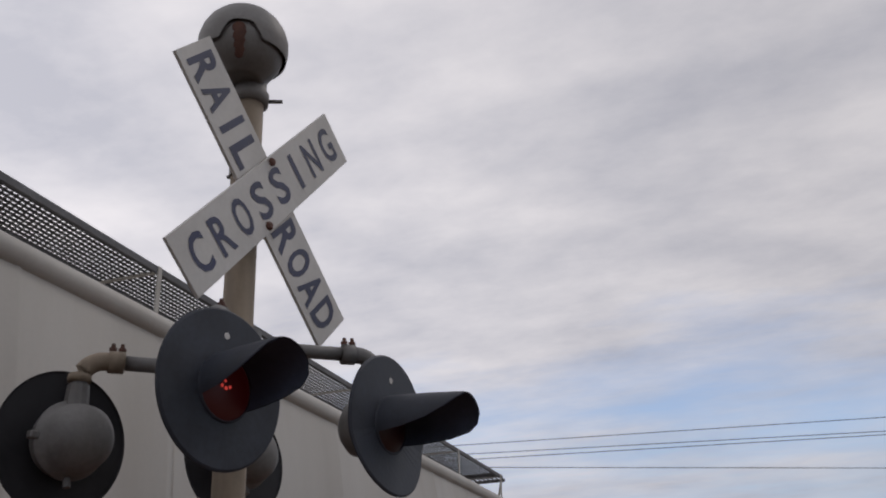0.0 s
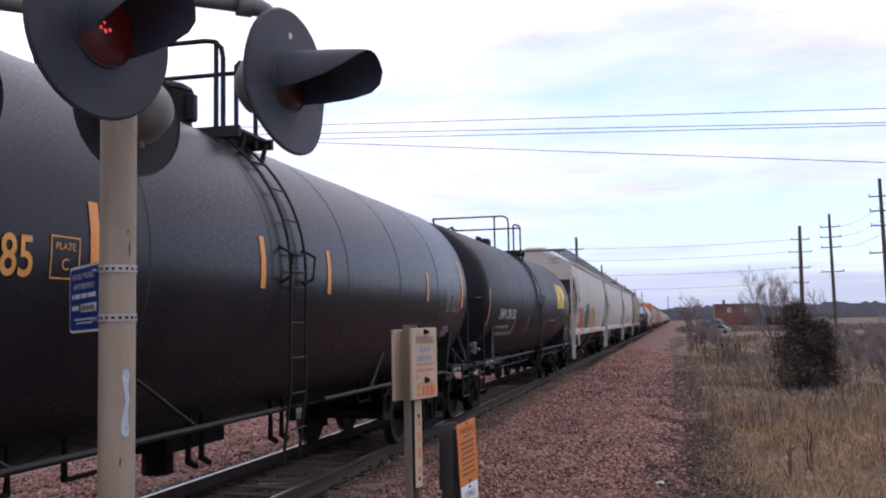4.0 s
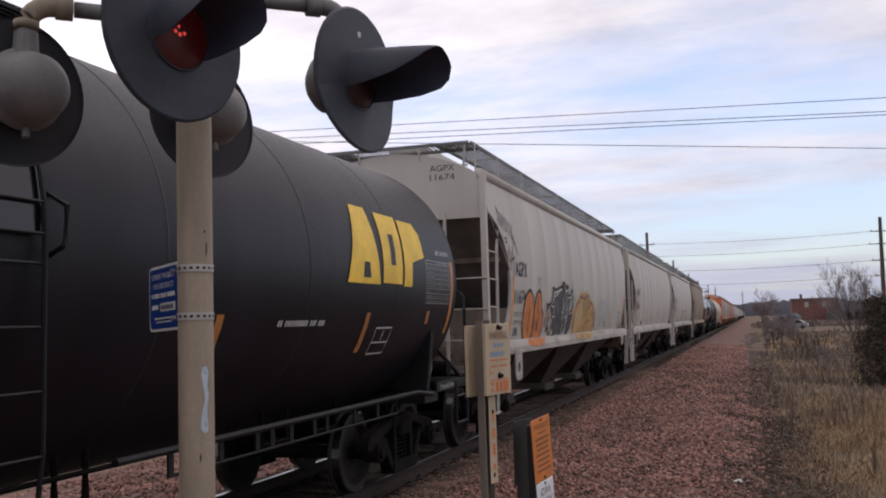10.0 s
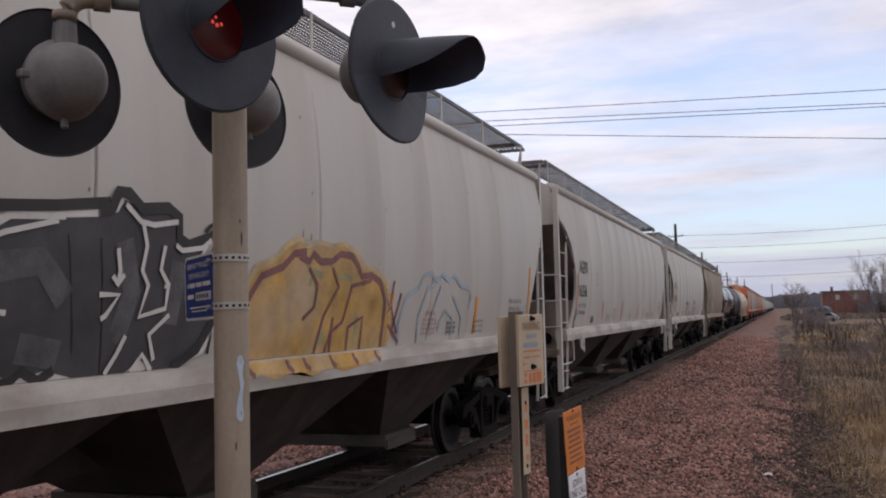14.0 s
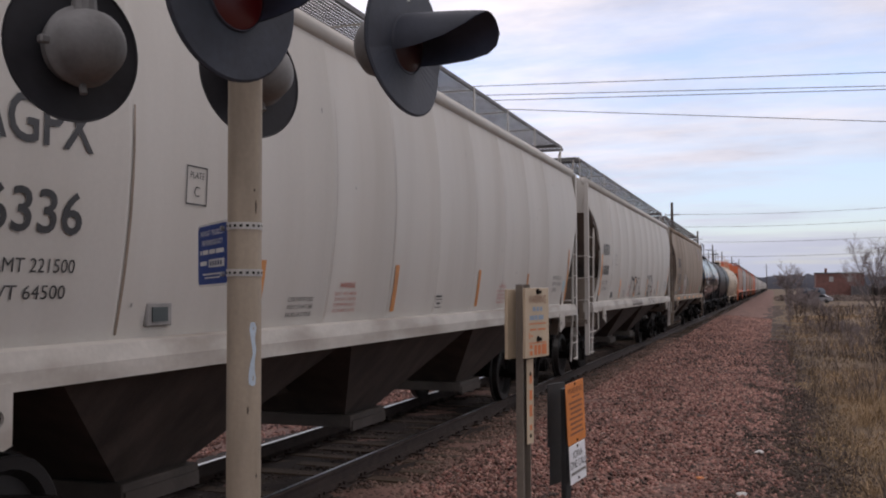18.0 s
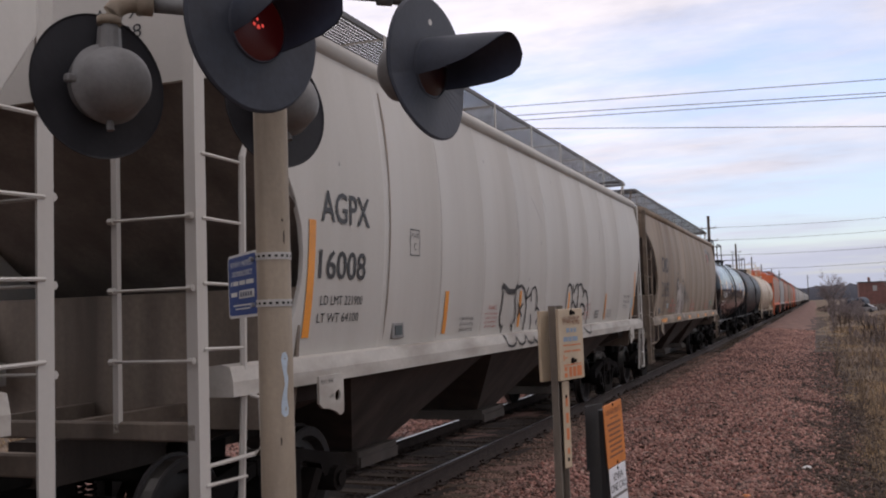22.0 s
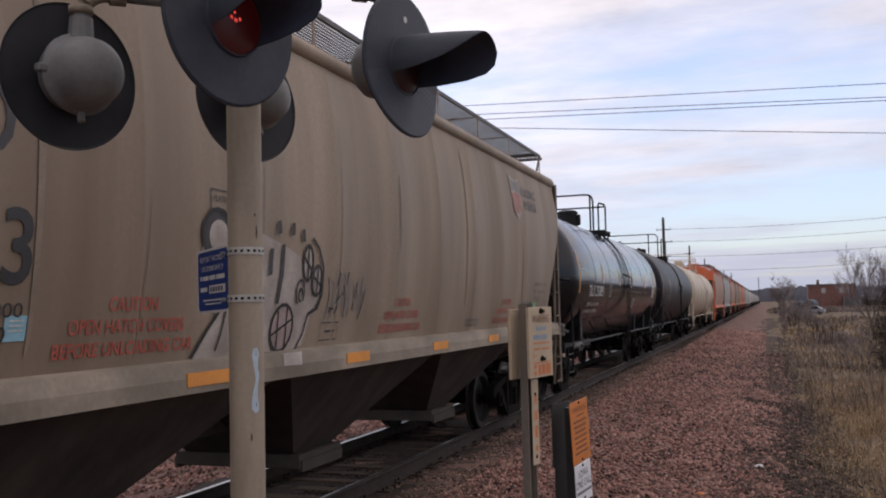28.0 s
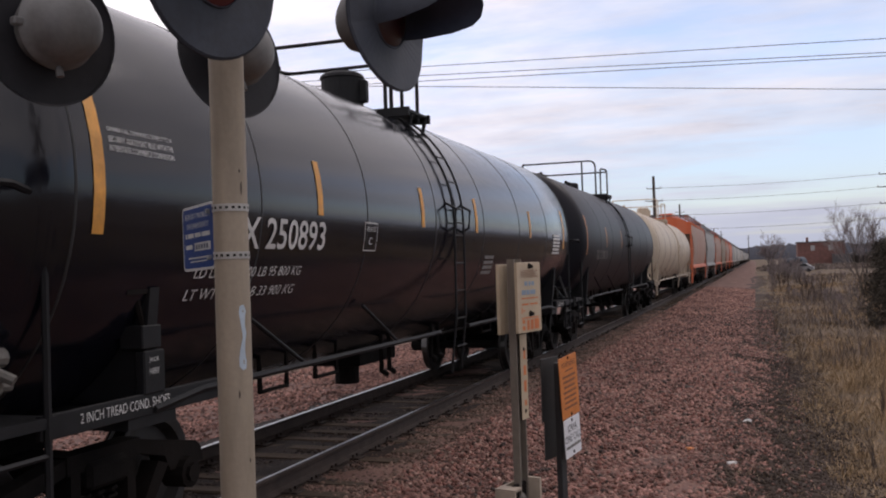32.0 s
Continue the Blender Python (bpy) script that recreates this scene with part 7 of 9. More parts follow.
spray(c, "graffiti", hop_face, [(M["spray_worn"], [face_white]), (M["spray_grey"], [arc_pts(4.87, 2.46, 0.17, 0.16, 0, 345)]), (M["spray_worn"], [arc_pts(4.89, 2.45, 0.12, 0.11, 0, 345), arc_pts(6.235, 2.31, 0.08, 0.14, 0, 345), arc_pts(6.42, 2.17, 0.085, 0.12, 0, 345)]), (M["spray_pink"], [arc_pts(5.89, 1.79, 0.17, 0.18, 0, 345)])],
      [(M["spray_black"], 0.03, [arc_pts(4.87, 2.46, 0.18, 0.17, 30, 320), [(4.70, 1.62), (4.84, 1.80), (4.98, 1.94), (5.16, 2.02)], arc_pts(6.235, 2.31, 0.085, 0.145, 0, 360), arc_pts(6.42, 2.17, 0.09, 0.125, 0, 360), arc_pts(5.89, 1.79, 0.175, 0.185, 0, 360), [(6.30, 2.52), (6.42, 2.44), (6.52, 2.29), (6.53, 2.08), (6.45, 1.94), (6.30, 1.89)]]),
       (M["spray_black"], 0.02, [[(6.16, 2.36), (6.31, 2.25)], [(6.235, 2.44), (6.235, 2.18)], [(6.35, 2.2), (6.49, 2.13)], [(6.42, 2.28), (6.42, 2.06)], [(5.74, 1.74), (6.04, 1.86)], [(5.80, 1.93), (5.84, 1.64)], [(5.94, 1.96), (5.97, 1.64)], arc_pts(6.13, 2.07, 0.07, 0.10, -40, 250), arc_pts(6.14, 2.05, 0.03, 0.05, 0, 300), [(6.30, 1.89), (6.26, 1.74), (6.16, 1.61)], [(5.05, 1.95), (5.02, 1.78), (4.98, 1.66)], [(5.2, 1.98), (5.22, 1.8)], [(5.3, 2.5), (5.34, 2.3)]]),
       (M["spray_grey"], 0.05, [[(5.72, 2.62), (5.74, 2.52)], [(5.95, 2.62), (5.95, 2.52)], [(6.12, 2.58), (6.14, 2.48)], [(5.80, 2.44), (5.80, 2.22), (5.76, 1.98)], [(5.62, 2.4), (5.62, 2.2)]]),
       (M["spray_black"], 0.038, [[(6.50, 2.24), (6.51, 2.05), (6.44, 1.93)]])],
      "worn white and grey graffiti piece with black outlines")
mark_part("graffiti_drip", [(outline([(5.80, 1.50), (5.83, 1.595), (6.14, 1.595), (6.10, 1.49)]), 0, 0)], M["spray_worn"], c, sill_at, lift=0.012)
for y0, y1 in ((4.52, 5.12), (6.96, 7.46), (9.27, 9.77), (11.5, 11.97), (1.6, 2.5), (13.93, 14.55)):
    bm = bmesh.new()
    box(bm, 1.598, 1.606, y0, y1, 1.445, 1.535)
    part("reflective_tape", bm, M["orange_tape"], c)
spray(c, "graffiti", hop_face, [], [(M["spray_black"], 0.016, [[(6.95, 2.08), (6.82, 1.89)], [(6.99, 2.14), (6.98, 2.05)], [(7.25, 2.17), (7.22, 2.05), (7.19, 1.92)], [(7.45, 2.11), (7.4, 1.95), (7.33, 1.83)], [(6.7, 1.94), (6.81, 1.93)], [(6.91, 2.05), (6.7, 1.9)], [(6.89, 2.25), (6.84, 2.14)], [(7.06, 2.26), (7.03, 2.14)]])], "thin black marker scrawl")
spray(c, "graffiti", hop_face, [], [(M["faint"], 0.018, [wobble([(6.66 + 0.11 * k, 1.86 + 0.03 * (k % 3)), (6.70 + 0.11 * k, 2.04), (6.66 + 0.12 * k, 2.22 + 0.05 * (k % 2)), (6.78 + 0.10 * k, 2.12), (6.74 + 0.11 * k, 1.95)], 0.04, 90 + k) for k in range(7)])], "faint grey marker scribble")
mark_part("stencil_box", [(hollow(0.36, 0.16, 0.010), 6.59, 1.66), (rect(0.2, 0.02), 6.69, 1.73)], M["ink"], c, hop_face)
# rusty drips on the tan car
for y, z0, z1 in ((3.2, 1.7, 3.9), (5.35, 2.6, 3.95), (8.3, 2.5, 3.3), (10.6, 1.9, 3.9), (13.5, 1.8, 3.1), (1.35, 2.2, 3.5)):
    mark_part("rust_run", [(outline([(0, 0), (0.03, 0.1), (0.045, (z1 - z0) * 0.6), (0.03, z1 - z0), (0.0, z1 - z0), (-0.012, (z1 - z0) * 0.5)]), y, z0)], M["rust_wash"], c, hop_face, lift=0.006)

# H0: only its far end is seen, without a tall corner post
c = hoppers["H0"]
for o in list(c.children):
    if o.name.startswith("corner_post") and o.data.vertices[0].co.y > 8 and o.data.vertices[0].co.x > 0:
        bpy.data.objects.remove(o)
tape(c, hop_face, [(15.3, 1.70, 2.66), (12.68, 1.67, 2.12)], M["dull_tape"], 0.105)
bars(c, hop_face, 14.3, 3.92, 0.55, 0.10, 3, M["faint"])
for tx, y, z, w, h in FINE:
    word(c, hop_face, tx, y, z, w, h, M["ink"])

# tank cars
tape(T1, tank_face, [(1.50, 2.05, 3.05), (4.87, 2.30, 2.76), (7.45, 2.28, 2.76), (9.15, 2.27, 2.74), (13.38, 2.27, 2.71), (15.77, 2.20, 3.05)], M["orange_tape"])
word(T1, tank_face, "NATX 250685", 2.50, 2.24, 1.76, 0.25, M["yellow_ink"])
plate_mark(T1, tank_face, 4.42, 2.24, 0.29, 0.27, M["yellow_ink"])
word(T1, tank_face, "AAR211A100W1", 14.58, 2.70, 0.34, 0.055, M["yellow_ink"])
rating_table(T1, tank_face, 14.62, 2.13, 1.0, 0.49, 7, M["table_ink"])
word(T1, tank_face, "THE TANK CAR PEOPLE", 2.50, 2.085, 1.0, 0.065, M["yellow_ink"])
mark_part("small_print", [(rect(0.035, 0.055), 2.5 + 0.062 * k, z) for z in (1.90, 1.74) for k in range(24) if k not in (2, 6, 13, 16, 21)], M["dull_tape"], T1, tank_face, lift=0.007)
bars(T1, tank_face, 14.7, 1.72, 0.5, 0.16, 3, M["faint"])
tape(T2, tank_face, [(1.34, 1.85, 2.62), (4.79, 1.63, 2.05), (6.97, 1.63, 2.05), (10.54, 1.60, 2.03), (13.35, 1.65, 2.05), (15.2, 1.92, 2.07), (16.03, 1.79, 2.70)], M["dull_tape"])
word(T2, tank_face, "SHPX 201350", 2.58, 2.0, 2.1, 0.225, M["white_ink"], slant=0.12)
word(T2, tank_face, "LD LMT 210800 LB 95 600 KG", 2.42, 1.79, 1.68, 0.075, M["white_ink"], slant=0.12)
word(T2, tank_face, "LT WT 75200 LB 34 100 KG NEW 3-90", 2.40, 1.64, 2.3, 0.075, M["white_ink"], slant=0.12)
rating_table(T2, tank_face, 15.02, 2.16, 0.96, 0.52, 8, M["table_ink"])
word(T2, tank_face, "AAR 211A100W1", 15.45, 2.76, 0.5, 0.06, M["white_ink"])
mark_part("small_print", [(rect(0.026, 0.05, 0.2), 11.45 + 0.043 * k, 1.93) for k in range(21) if k not in (2, 13, 17)], M["white_ink"], T2, tank_face, lift=0.007)
mark_part("stencil_box", [(hollow(0.47, 0.29, 0.02), 13.66, 1.61), (rect(0.43, 0.016), 13.68, 1.73), (rect(0.016, 0.11), 13.89, 1.76)], M["white_ink"], T2, tank_face)
em = [[(12.72, 2.34), (13.56, 2.34), (13.46, 3.14), (13.08, 3.14)],
      [(13.64, 2.36), (14.20, 2.36), (14.30, 3.12), (13.70, 3.12)],
      [(14.26, 2.34), (14.52, 2.34), (14.56, 2.62), (14.98, 2.70), (14.98, 2.98), (14.86, 3.10), (14.36, 3.10)]]
spray(T2, "emblem", tank_face, [(M["logo_yellow"], em), (M["tank_dull"], [[(13.10, 2.40), (13.30, 2.40), (13.28, 2.56), (13.14, 2.56)], [(13.88, 2.56), (14.02, 2.56), (14.06, 2.90), (13.92, 2.90)]])], [], "large yellow emblem of three blocky shapes")
tape(T3, tank_face, [(1.49, 2.16, 3.0), (4.37, 2.39, 2.86), (7.01, 2.37, 2.82), (9.16, 2.36, 2.82), (12.34, 2.36, 2.80), (15.2, 2.2, 2.95)], M["yellow_ink"])
word(T3, tank_face, "TILX 250893", 2.61, 2.09, 1.87, 0.245, M["white_ink"])
word(T3, tank_face, "LD LMT 211300 LB 95 800 KG", 2.56, 1.885, 1.57, 0.075, M["white_ink"], slant=0.15)
word(T3, tank_face, "LT WT 74700 LB 33 900 KG", 2.52, 1.735, 1.58, 0.075, M["white_ink"], slant=0.15)
plate_mark(T3, tank_face, 5.34, 2.09, 0.32, 0.28, M["white_ink"])
for k, tx in enumerate(("OWNER RAIL COMPANY IS SUBJECT TO A", "SECURITY AGREEMENT FILED WITH THE", "INTERSTATE COMMERCE COMMISSION")):
    word(T3, tank_face, tx, 1.60, 2.76 - 0.055 * k, 0.64, 0.036, M["white_ink"])
bars(T3, tank_face, 9.7, 1.8, 0.5, 0.26, 4, M["faint"])
bars(T3, tank_face, 14.2, 2.1, 0.7, 0.36, 6, M["white_ink"])
rating_table(T4, tank_face, 14.2, 2.1, 0.9, 0.5, 6, M["faint"])
word(T4, tank_face, "TILX 290126", 2.8, 2.0, 1.8, 0.22, M["faint"])
tape(T4, tank_face, [(1.4, 2.1, 3.0), (4.3, 2.3, 2.8), (7.1, 2.3, 2.8)], M["dull_tape"])
for car, tx in ((T3, "2 INCH TREAD COND. SHOES"), (T2, "2 INCH HF COMP SHOES"), (T1, "2 INCH HF COMP SHOES")):
    bm = bmesh.new()
    box(bm, 1.42, 1.46, 0.95, 3.05, 1.03, 1.17, bevel=0.006)
    sk = part("side_channel", bm, M["blackpaint"], car)
    mark_part("lettering", [(glyphs(tx, 0.86, 0.06), 1.26, 1.08)], M["white_ink"], sk, lambda a, b, lift: (1.461 + lift * 0.3, a, b))

# rust stain down the white side, sticker on the tan jacking plate
mark_part("rust_run", [(outline([(0, 0), (0.018, 0.3), (0.014, 0.8), (0.03, 1.4), (0.055, 2.0), (0.04, 2.3), (0.02, 2.3), (0.01, 1.5), (-0.006, 0.9), (-0.010, 0.3)]), 2.82, 1.66)], M["rust_wash"], hoppers["H3"], hop_face, lift=0.006)
mark_part("sticker", [(rect(0.10, 0.13), 14.80, 1.24)], M["pink_tag"], hoppers["H4"], lambda a, b, lift: (1.6165 + lift * 0.3, a, b))
# placard holder, jack pad and pale valve bodies by the truck
for car, dy, card in ((T2, 0.0, "cream_board"), (T1, 0.05, None), (T3, -0.05, None)):
    bm = bmesh.new()
    box(bm, 1.40, 1.47, 1.90 + dy, 2.12 + dy, 1.16, 1.44, bevel=0.01)
    box(bm, 1.30, 1.475, 1.88 + dy, 2.08 + dy, 1.45, 1.60, bevel=0.008)
    jp = part("jack_pad", bm, M["blackpaint"], car)
    mark_part("lettering", [(glyphs("JACK", 0.10, 0.035), 1.95 + dy, 1.36), (glyphs("HERE", 0.10, 0.035), 1.95 + dy, 1.29)], M["white_ink"], jp, lambda a, b, lift: (1.471 + lift * 0.3, a, b))
    bm = bmesh.new()
    prism(bm, [(1.74 + dy, 1.80), (1.98 + dy, 1.80), (2.01 + dy, 1.94), (1.77 + dy, 1.94)], "x", 1.44, 1.475)
    tube(bm, [(1.43, 1.88 + dy, 1.80), (1.43, 1.94 + dy, 1.60)], 0.02, 6)
    hold = part("placard_holder", bm, M["iron"], car)
    if card:
        bm = bmesh.new()
        prism(bm, [(1.78 + dy, 1.945), (1.94 + dy, 1.945), (2.05 + dy, 2.13), (1.87 + dy, 2.13)], "x", 1.458, 1.464)
        cd = part("placard", bm, M[card], hold, "tilted cream placard")
        mark_part("print", [(rect(0.05, 0.012), 1.90 + dy, 2.05), (rect(0.08, 0.012), 1.86 + dy, 2.02), (rect(0.05, 0.012), 1.84 + dy, 1.98)], M["orange_ink"], cd, lambda a, b, lift: (1.4645 + lift * 0.3, a, b))
    bm = bmesh.new()
    tube(bm, [(1.30, 0.70 + dy, 1.50), (1.30, 0.90 + dy, 1.50)], 0.055, 10)
    box(bm, 1.25, 1.36, 0.74 + dy, 0.86 + dy, 1.30, 1.46, bevel=0.02)
    tube(bm, [(1.30, 0.80 + dy, 1.45), (1.42, 0.86 + dy, 1.38)], 0.03, 8)
    tube(bm, [(1.30, 0.66 + dy, 1.36), (1.30, 0.95 + dy, 1.34)], 0.03, 8)
    part("brake_valve", bm, M["valve"], car, "pale grey brake valve body")

for car, L in ((T1, 17.05), (T2, 17.3), (T3, 16.6)):
    bm = bmesh.new()
    prism(bm, [(L - 1.79, 1.51), (L - 1.52, 1.68), (L - 1.49, 1.36), (L - 1.66, 1.19)], "x", 1.28, 1.30)
    dm = part("placard_holder", bm, M["blackpaint"], car, "diamond steel placard holder")
    bm = bmesh.new()
    tube(bm, [(1.305, L - 1.79, 1.51), (1.305, L - 1.52, 1.68), (1.305, L - 1.49, 1.36), (1.305, L - 1.66, 1.19), (1.305, L - 1.79, 1.51)], 0.012, 5)
    part("rim", bm, M["housing"], dm)
    bm = bmesh.new()
    box(bm, 1.42, 1.46, L - 1.75, L - 0.35, 1.06, 1.18, bevel=0.006)
    sk = part("side_channel", bm, M["blackpaint"], car)
    mark_part("lettering", [(glyphs("2 INCH HF COMP SHOES", 0.72, 0.055), L - 1.62, 1.09)], M["white_ink"], sk, lambda a, b, lift: (1.461 + lift * 0.3, a, b))

# thin streaks beside the side seams: grime and rust, with seam shadow painted in
rk = random.Random(5)
for key in ("H0", "H1", "H2", "H3", "H4"):
    for k in range(1 if key == "H3" else 0, 9):
        y = 2.7 + (HOP_L - 5.4) * k / 8
        top = rk.uniform(2.6, 3.9)
        lean = rk.uniform(-0.02, 0.05)
        w = rk.uniform(0.008, 0.018) * (1.5 if k == 0 else 1.0)
        mark_part("seam_streak", [(outline([(0, 0), (w, 0.0), (w + lean * 0.5, (top - 1.64) * 0.5), (w * 0.6 + lean, top - 1.64), (lean, top - 1.64), (lean * 0.5, (top - 1.64) * 0.5)]), y + 0.03, 1.64)], M["rust_wash"] if key == "H4" or k == 0 else M["grime_wash"], hoppers[key], hop_face, lift=0.0065)

# ---------------------------------------------------------------- crossing signal
MAST = Vector((2.75, 3.12, 0))
NRM, ALONG = Vector((0.98, -0.19, 0)).normalized(), Vector((0.19, 0.98, 0)).normalized()
signal = thing("crossing_signal", "weathered railroad crossing signal with crossbuck, bell and four flashing lamps", "crossing signal")


def at(u, n, z):
    return MAST + ALONG * u + NRM * n + Vector((0, 0, z))


bm = bmesh.new()
lathe(bm, [(0.057, -0.6), (0.057, 4.13), (0.05, 4.135)], Matrix.Translation(MAST), 28)
part("mast", bm, M["mast"], signal, "beige painted steel mast", smooth=True)
bm = bmesh.new()
lathe(bm, [(0.0, 0.0), (0.22, 0.0), (0.22, 0.05), (0.13, 0.06), (0.10, 0.34), (0.058, 0.36)], Matrix.Translation(MAST + Vector((0, 0, -0.56))), 24)
part("mast_base", bm, M["galv"], signal)
# bell
bm = bmesh.new()
lathe(bm, [(0.058, 4.08), (0.075, 4.085), (0.078, 4.13), (0.066, 4.15), (0.066, 4.21), (0.05, 4.24)], Matrix.Translation(MAST), 24)
tube(bm, [at(0.05, 0.05, 4.11), at(0.085, 0.10, 4.11)], 0.008, 6)
part("bell_collar", bm, M["bell"], signal, smooth=True)
bc = at(-0.075, 0.02, 4.305)
out = (NRM * 0.62 - ALONG * 0.78)
bmx = frame_of(bc, out)          # x across, y up, z towards the street


def ball(r, el, az):
    return bmx @ Vector((r * math.cos(radians(el)) * math.sin(radians(az)), r * math.sin(radians(el)), r * math.cos(radians(el)) * math.cos(radians(az))))


def shell(r, low, high, rows=8, cols=48):
    """A band of a ball, from the height angle low(azimuth) up to high."""
    bm = bmesh.new()
    g = [[bm.verts.new(ball(r, low(360 * c / cols) + (high - low(360 * c / cols)) * k / rows, 360 * c / cols)) for c in range(cols)] for k in range(rows + 1)]
    for a, b in zip(g, g[1:]):
        for c in range(cols):
            bm.faces.new((a[c], a[(c + 1) % cols], b[(c + 1) % cols], b[c]))
    return bm


bm = shell(0.168, lambda a: -62, 80)
bell = part("bell_gong", bm, M["bell"], signal, "grey weathered bell with a rust stain", smooth=True)
bm = bmesh.new()
lathe(bm, [(0.0, -0.146), (0.07, -0.150), (0.08, -0.146)], bmx @ pose(0, 0, 0, -90, 0, 0), 24)
part("bell_base", bm, M["bell"], bell)


def rim(a):
    a = (a + 180) % 360 - 180
    return -18 + 22 * max(0.0, 1 - (a / 26) ** 4) if abs(a) < 26 else -18


bm = shell(0.181, rim, 89)
inner = shell(0.176, rim, 89)
me_in = bpy.data.meshes.new("hood_inner")
inner.to_mesh(me_in)
inner.free()
bm.from_mesh(me_in)
bpy.data.meshes.remove(me_in)
part("bell_hood", bm, M["bell"], signal, "grey domed bell hood", smooth=True)
for k in range(7):
    bm = bmesh.new()
    c = Vector(ball(0.1685, -6 - 6 * k, -3 + 1.5 * (k % 2)))
    lathe(bm, [(0.0, 0.002), (0.024 - 0.0015 * k, 0.001), (0.027 - 0.0015 * k, -0.002)], frame_of(c, c - bc), 9)
    part("rust_patch", bm, M["rust"], bell)
# crossbuck blades
centre = at(-0.007, 0.114, 3.643)
cb = frame_of(centre, NRM)
BL, BW = 1.219, 0.229


def blade(name, angle, z0, words, label):
    m = cb @ pose(0, 0, z0, 0, 0, angle)
    bm = bmesh.new()
    box(bm, -BL / 2, BL / 2, -BW / 2, BW / 2, -0.014, 0.0, m=m, bevel=0.002)
    ob = part(name, bm, M["board"], signal, label)

    def face(a, b, lift):
        return m @ Vector((a, b, lift))
    for word, a, w, h in words:
        mark_part("word", [(glyphs(word, w, h, bold=0.018 if h < 0.148 else 0.03), a, -h / 2)], M["sign_ink"], ob, face, lift=0.0015)
    return ob


def letters(word, a0, a1, h, fill):
    """Letters set apart one by one along a blade."""
    n = len(word)
    cell = (a1 - a0) / n
    out = []
    for i, ch in enumerate(word):
        w = (0.028 if ch == "I" else fill * cell)
        out.append((ch, a0 + cell * (i + 0.5) - w / 2, w, h))
    return out


blade("crossbuck_blade", -45, 0.0, letters("RAIL", -0.575, -0.12, 0.162, 0.84) + letters("ROAD", 0.12, 0.58, 0.162, 0.84), "white blade reading RAIL ROAD")
blade("crossbuck_blade", 47.2, 0.020, letters("CROSSING", -0.57, 0.58, 0.145, 0.66), "white blade reading CROSSING")
for k in (0.135, -0.135):
    bm = bmesh.new()
    lathe(bm, [(0.0, 0.012), (0.010, 0.012), (0.017, 0.004), (0.017, -0.002)], cb @ pose(0.0, k, 0.0215), 10)
    part("bolt", bm, M["rust"], signal)
bm = bmesh.new()
for k in (0.135, -0.135):
    p = centre + Vector((0, 0, k))
    tube(bm, [p, p - NRM * 0.20], 0.008, 6)
    lathe(bm, [(0.0575, -0.025), (0.064, -0.025), (0.064, 0.025), (0.0575, 0.025)], Matrix.Translation(MAST + Vector((0, 0, p.z))), 20)
    box(bm, -0.03, 0.03, -0.03, 0.03, -0.055, -0.014, m=cb @ pose(0, k, 0))
part("crossbuck_clamp", bm, M["galv"], signal)

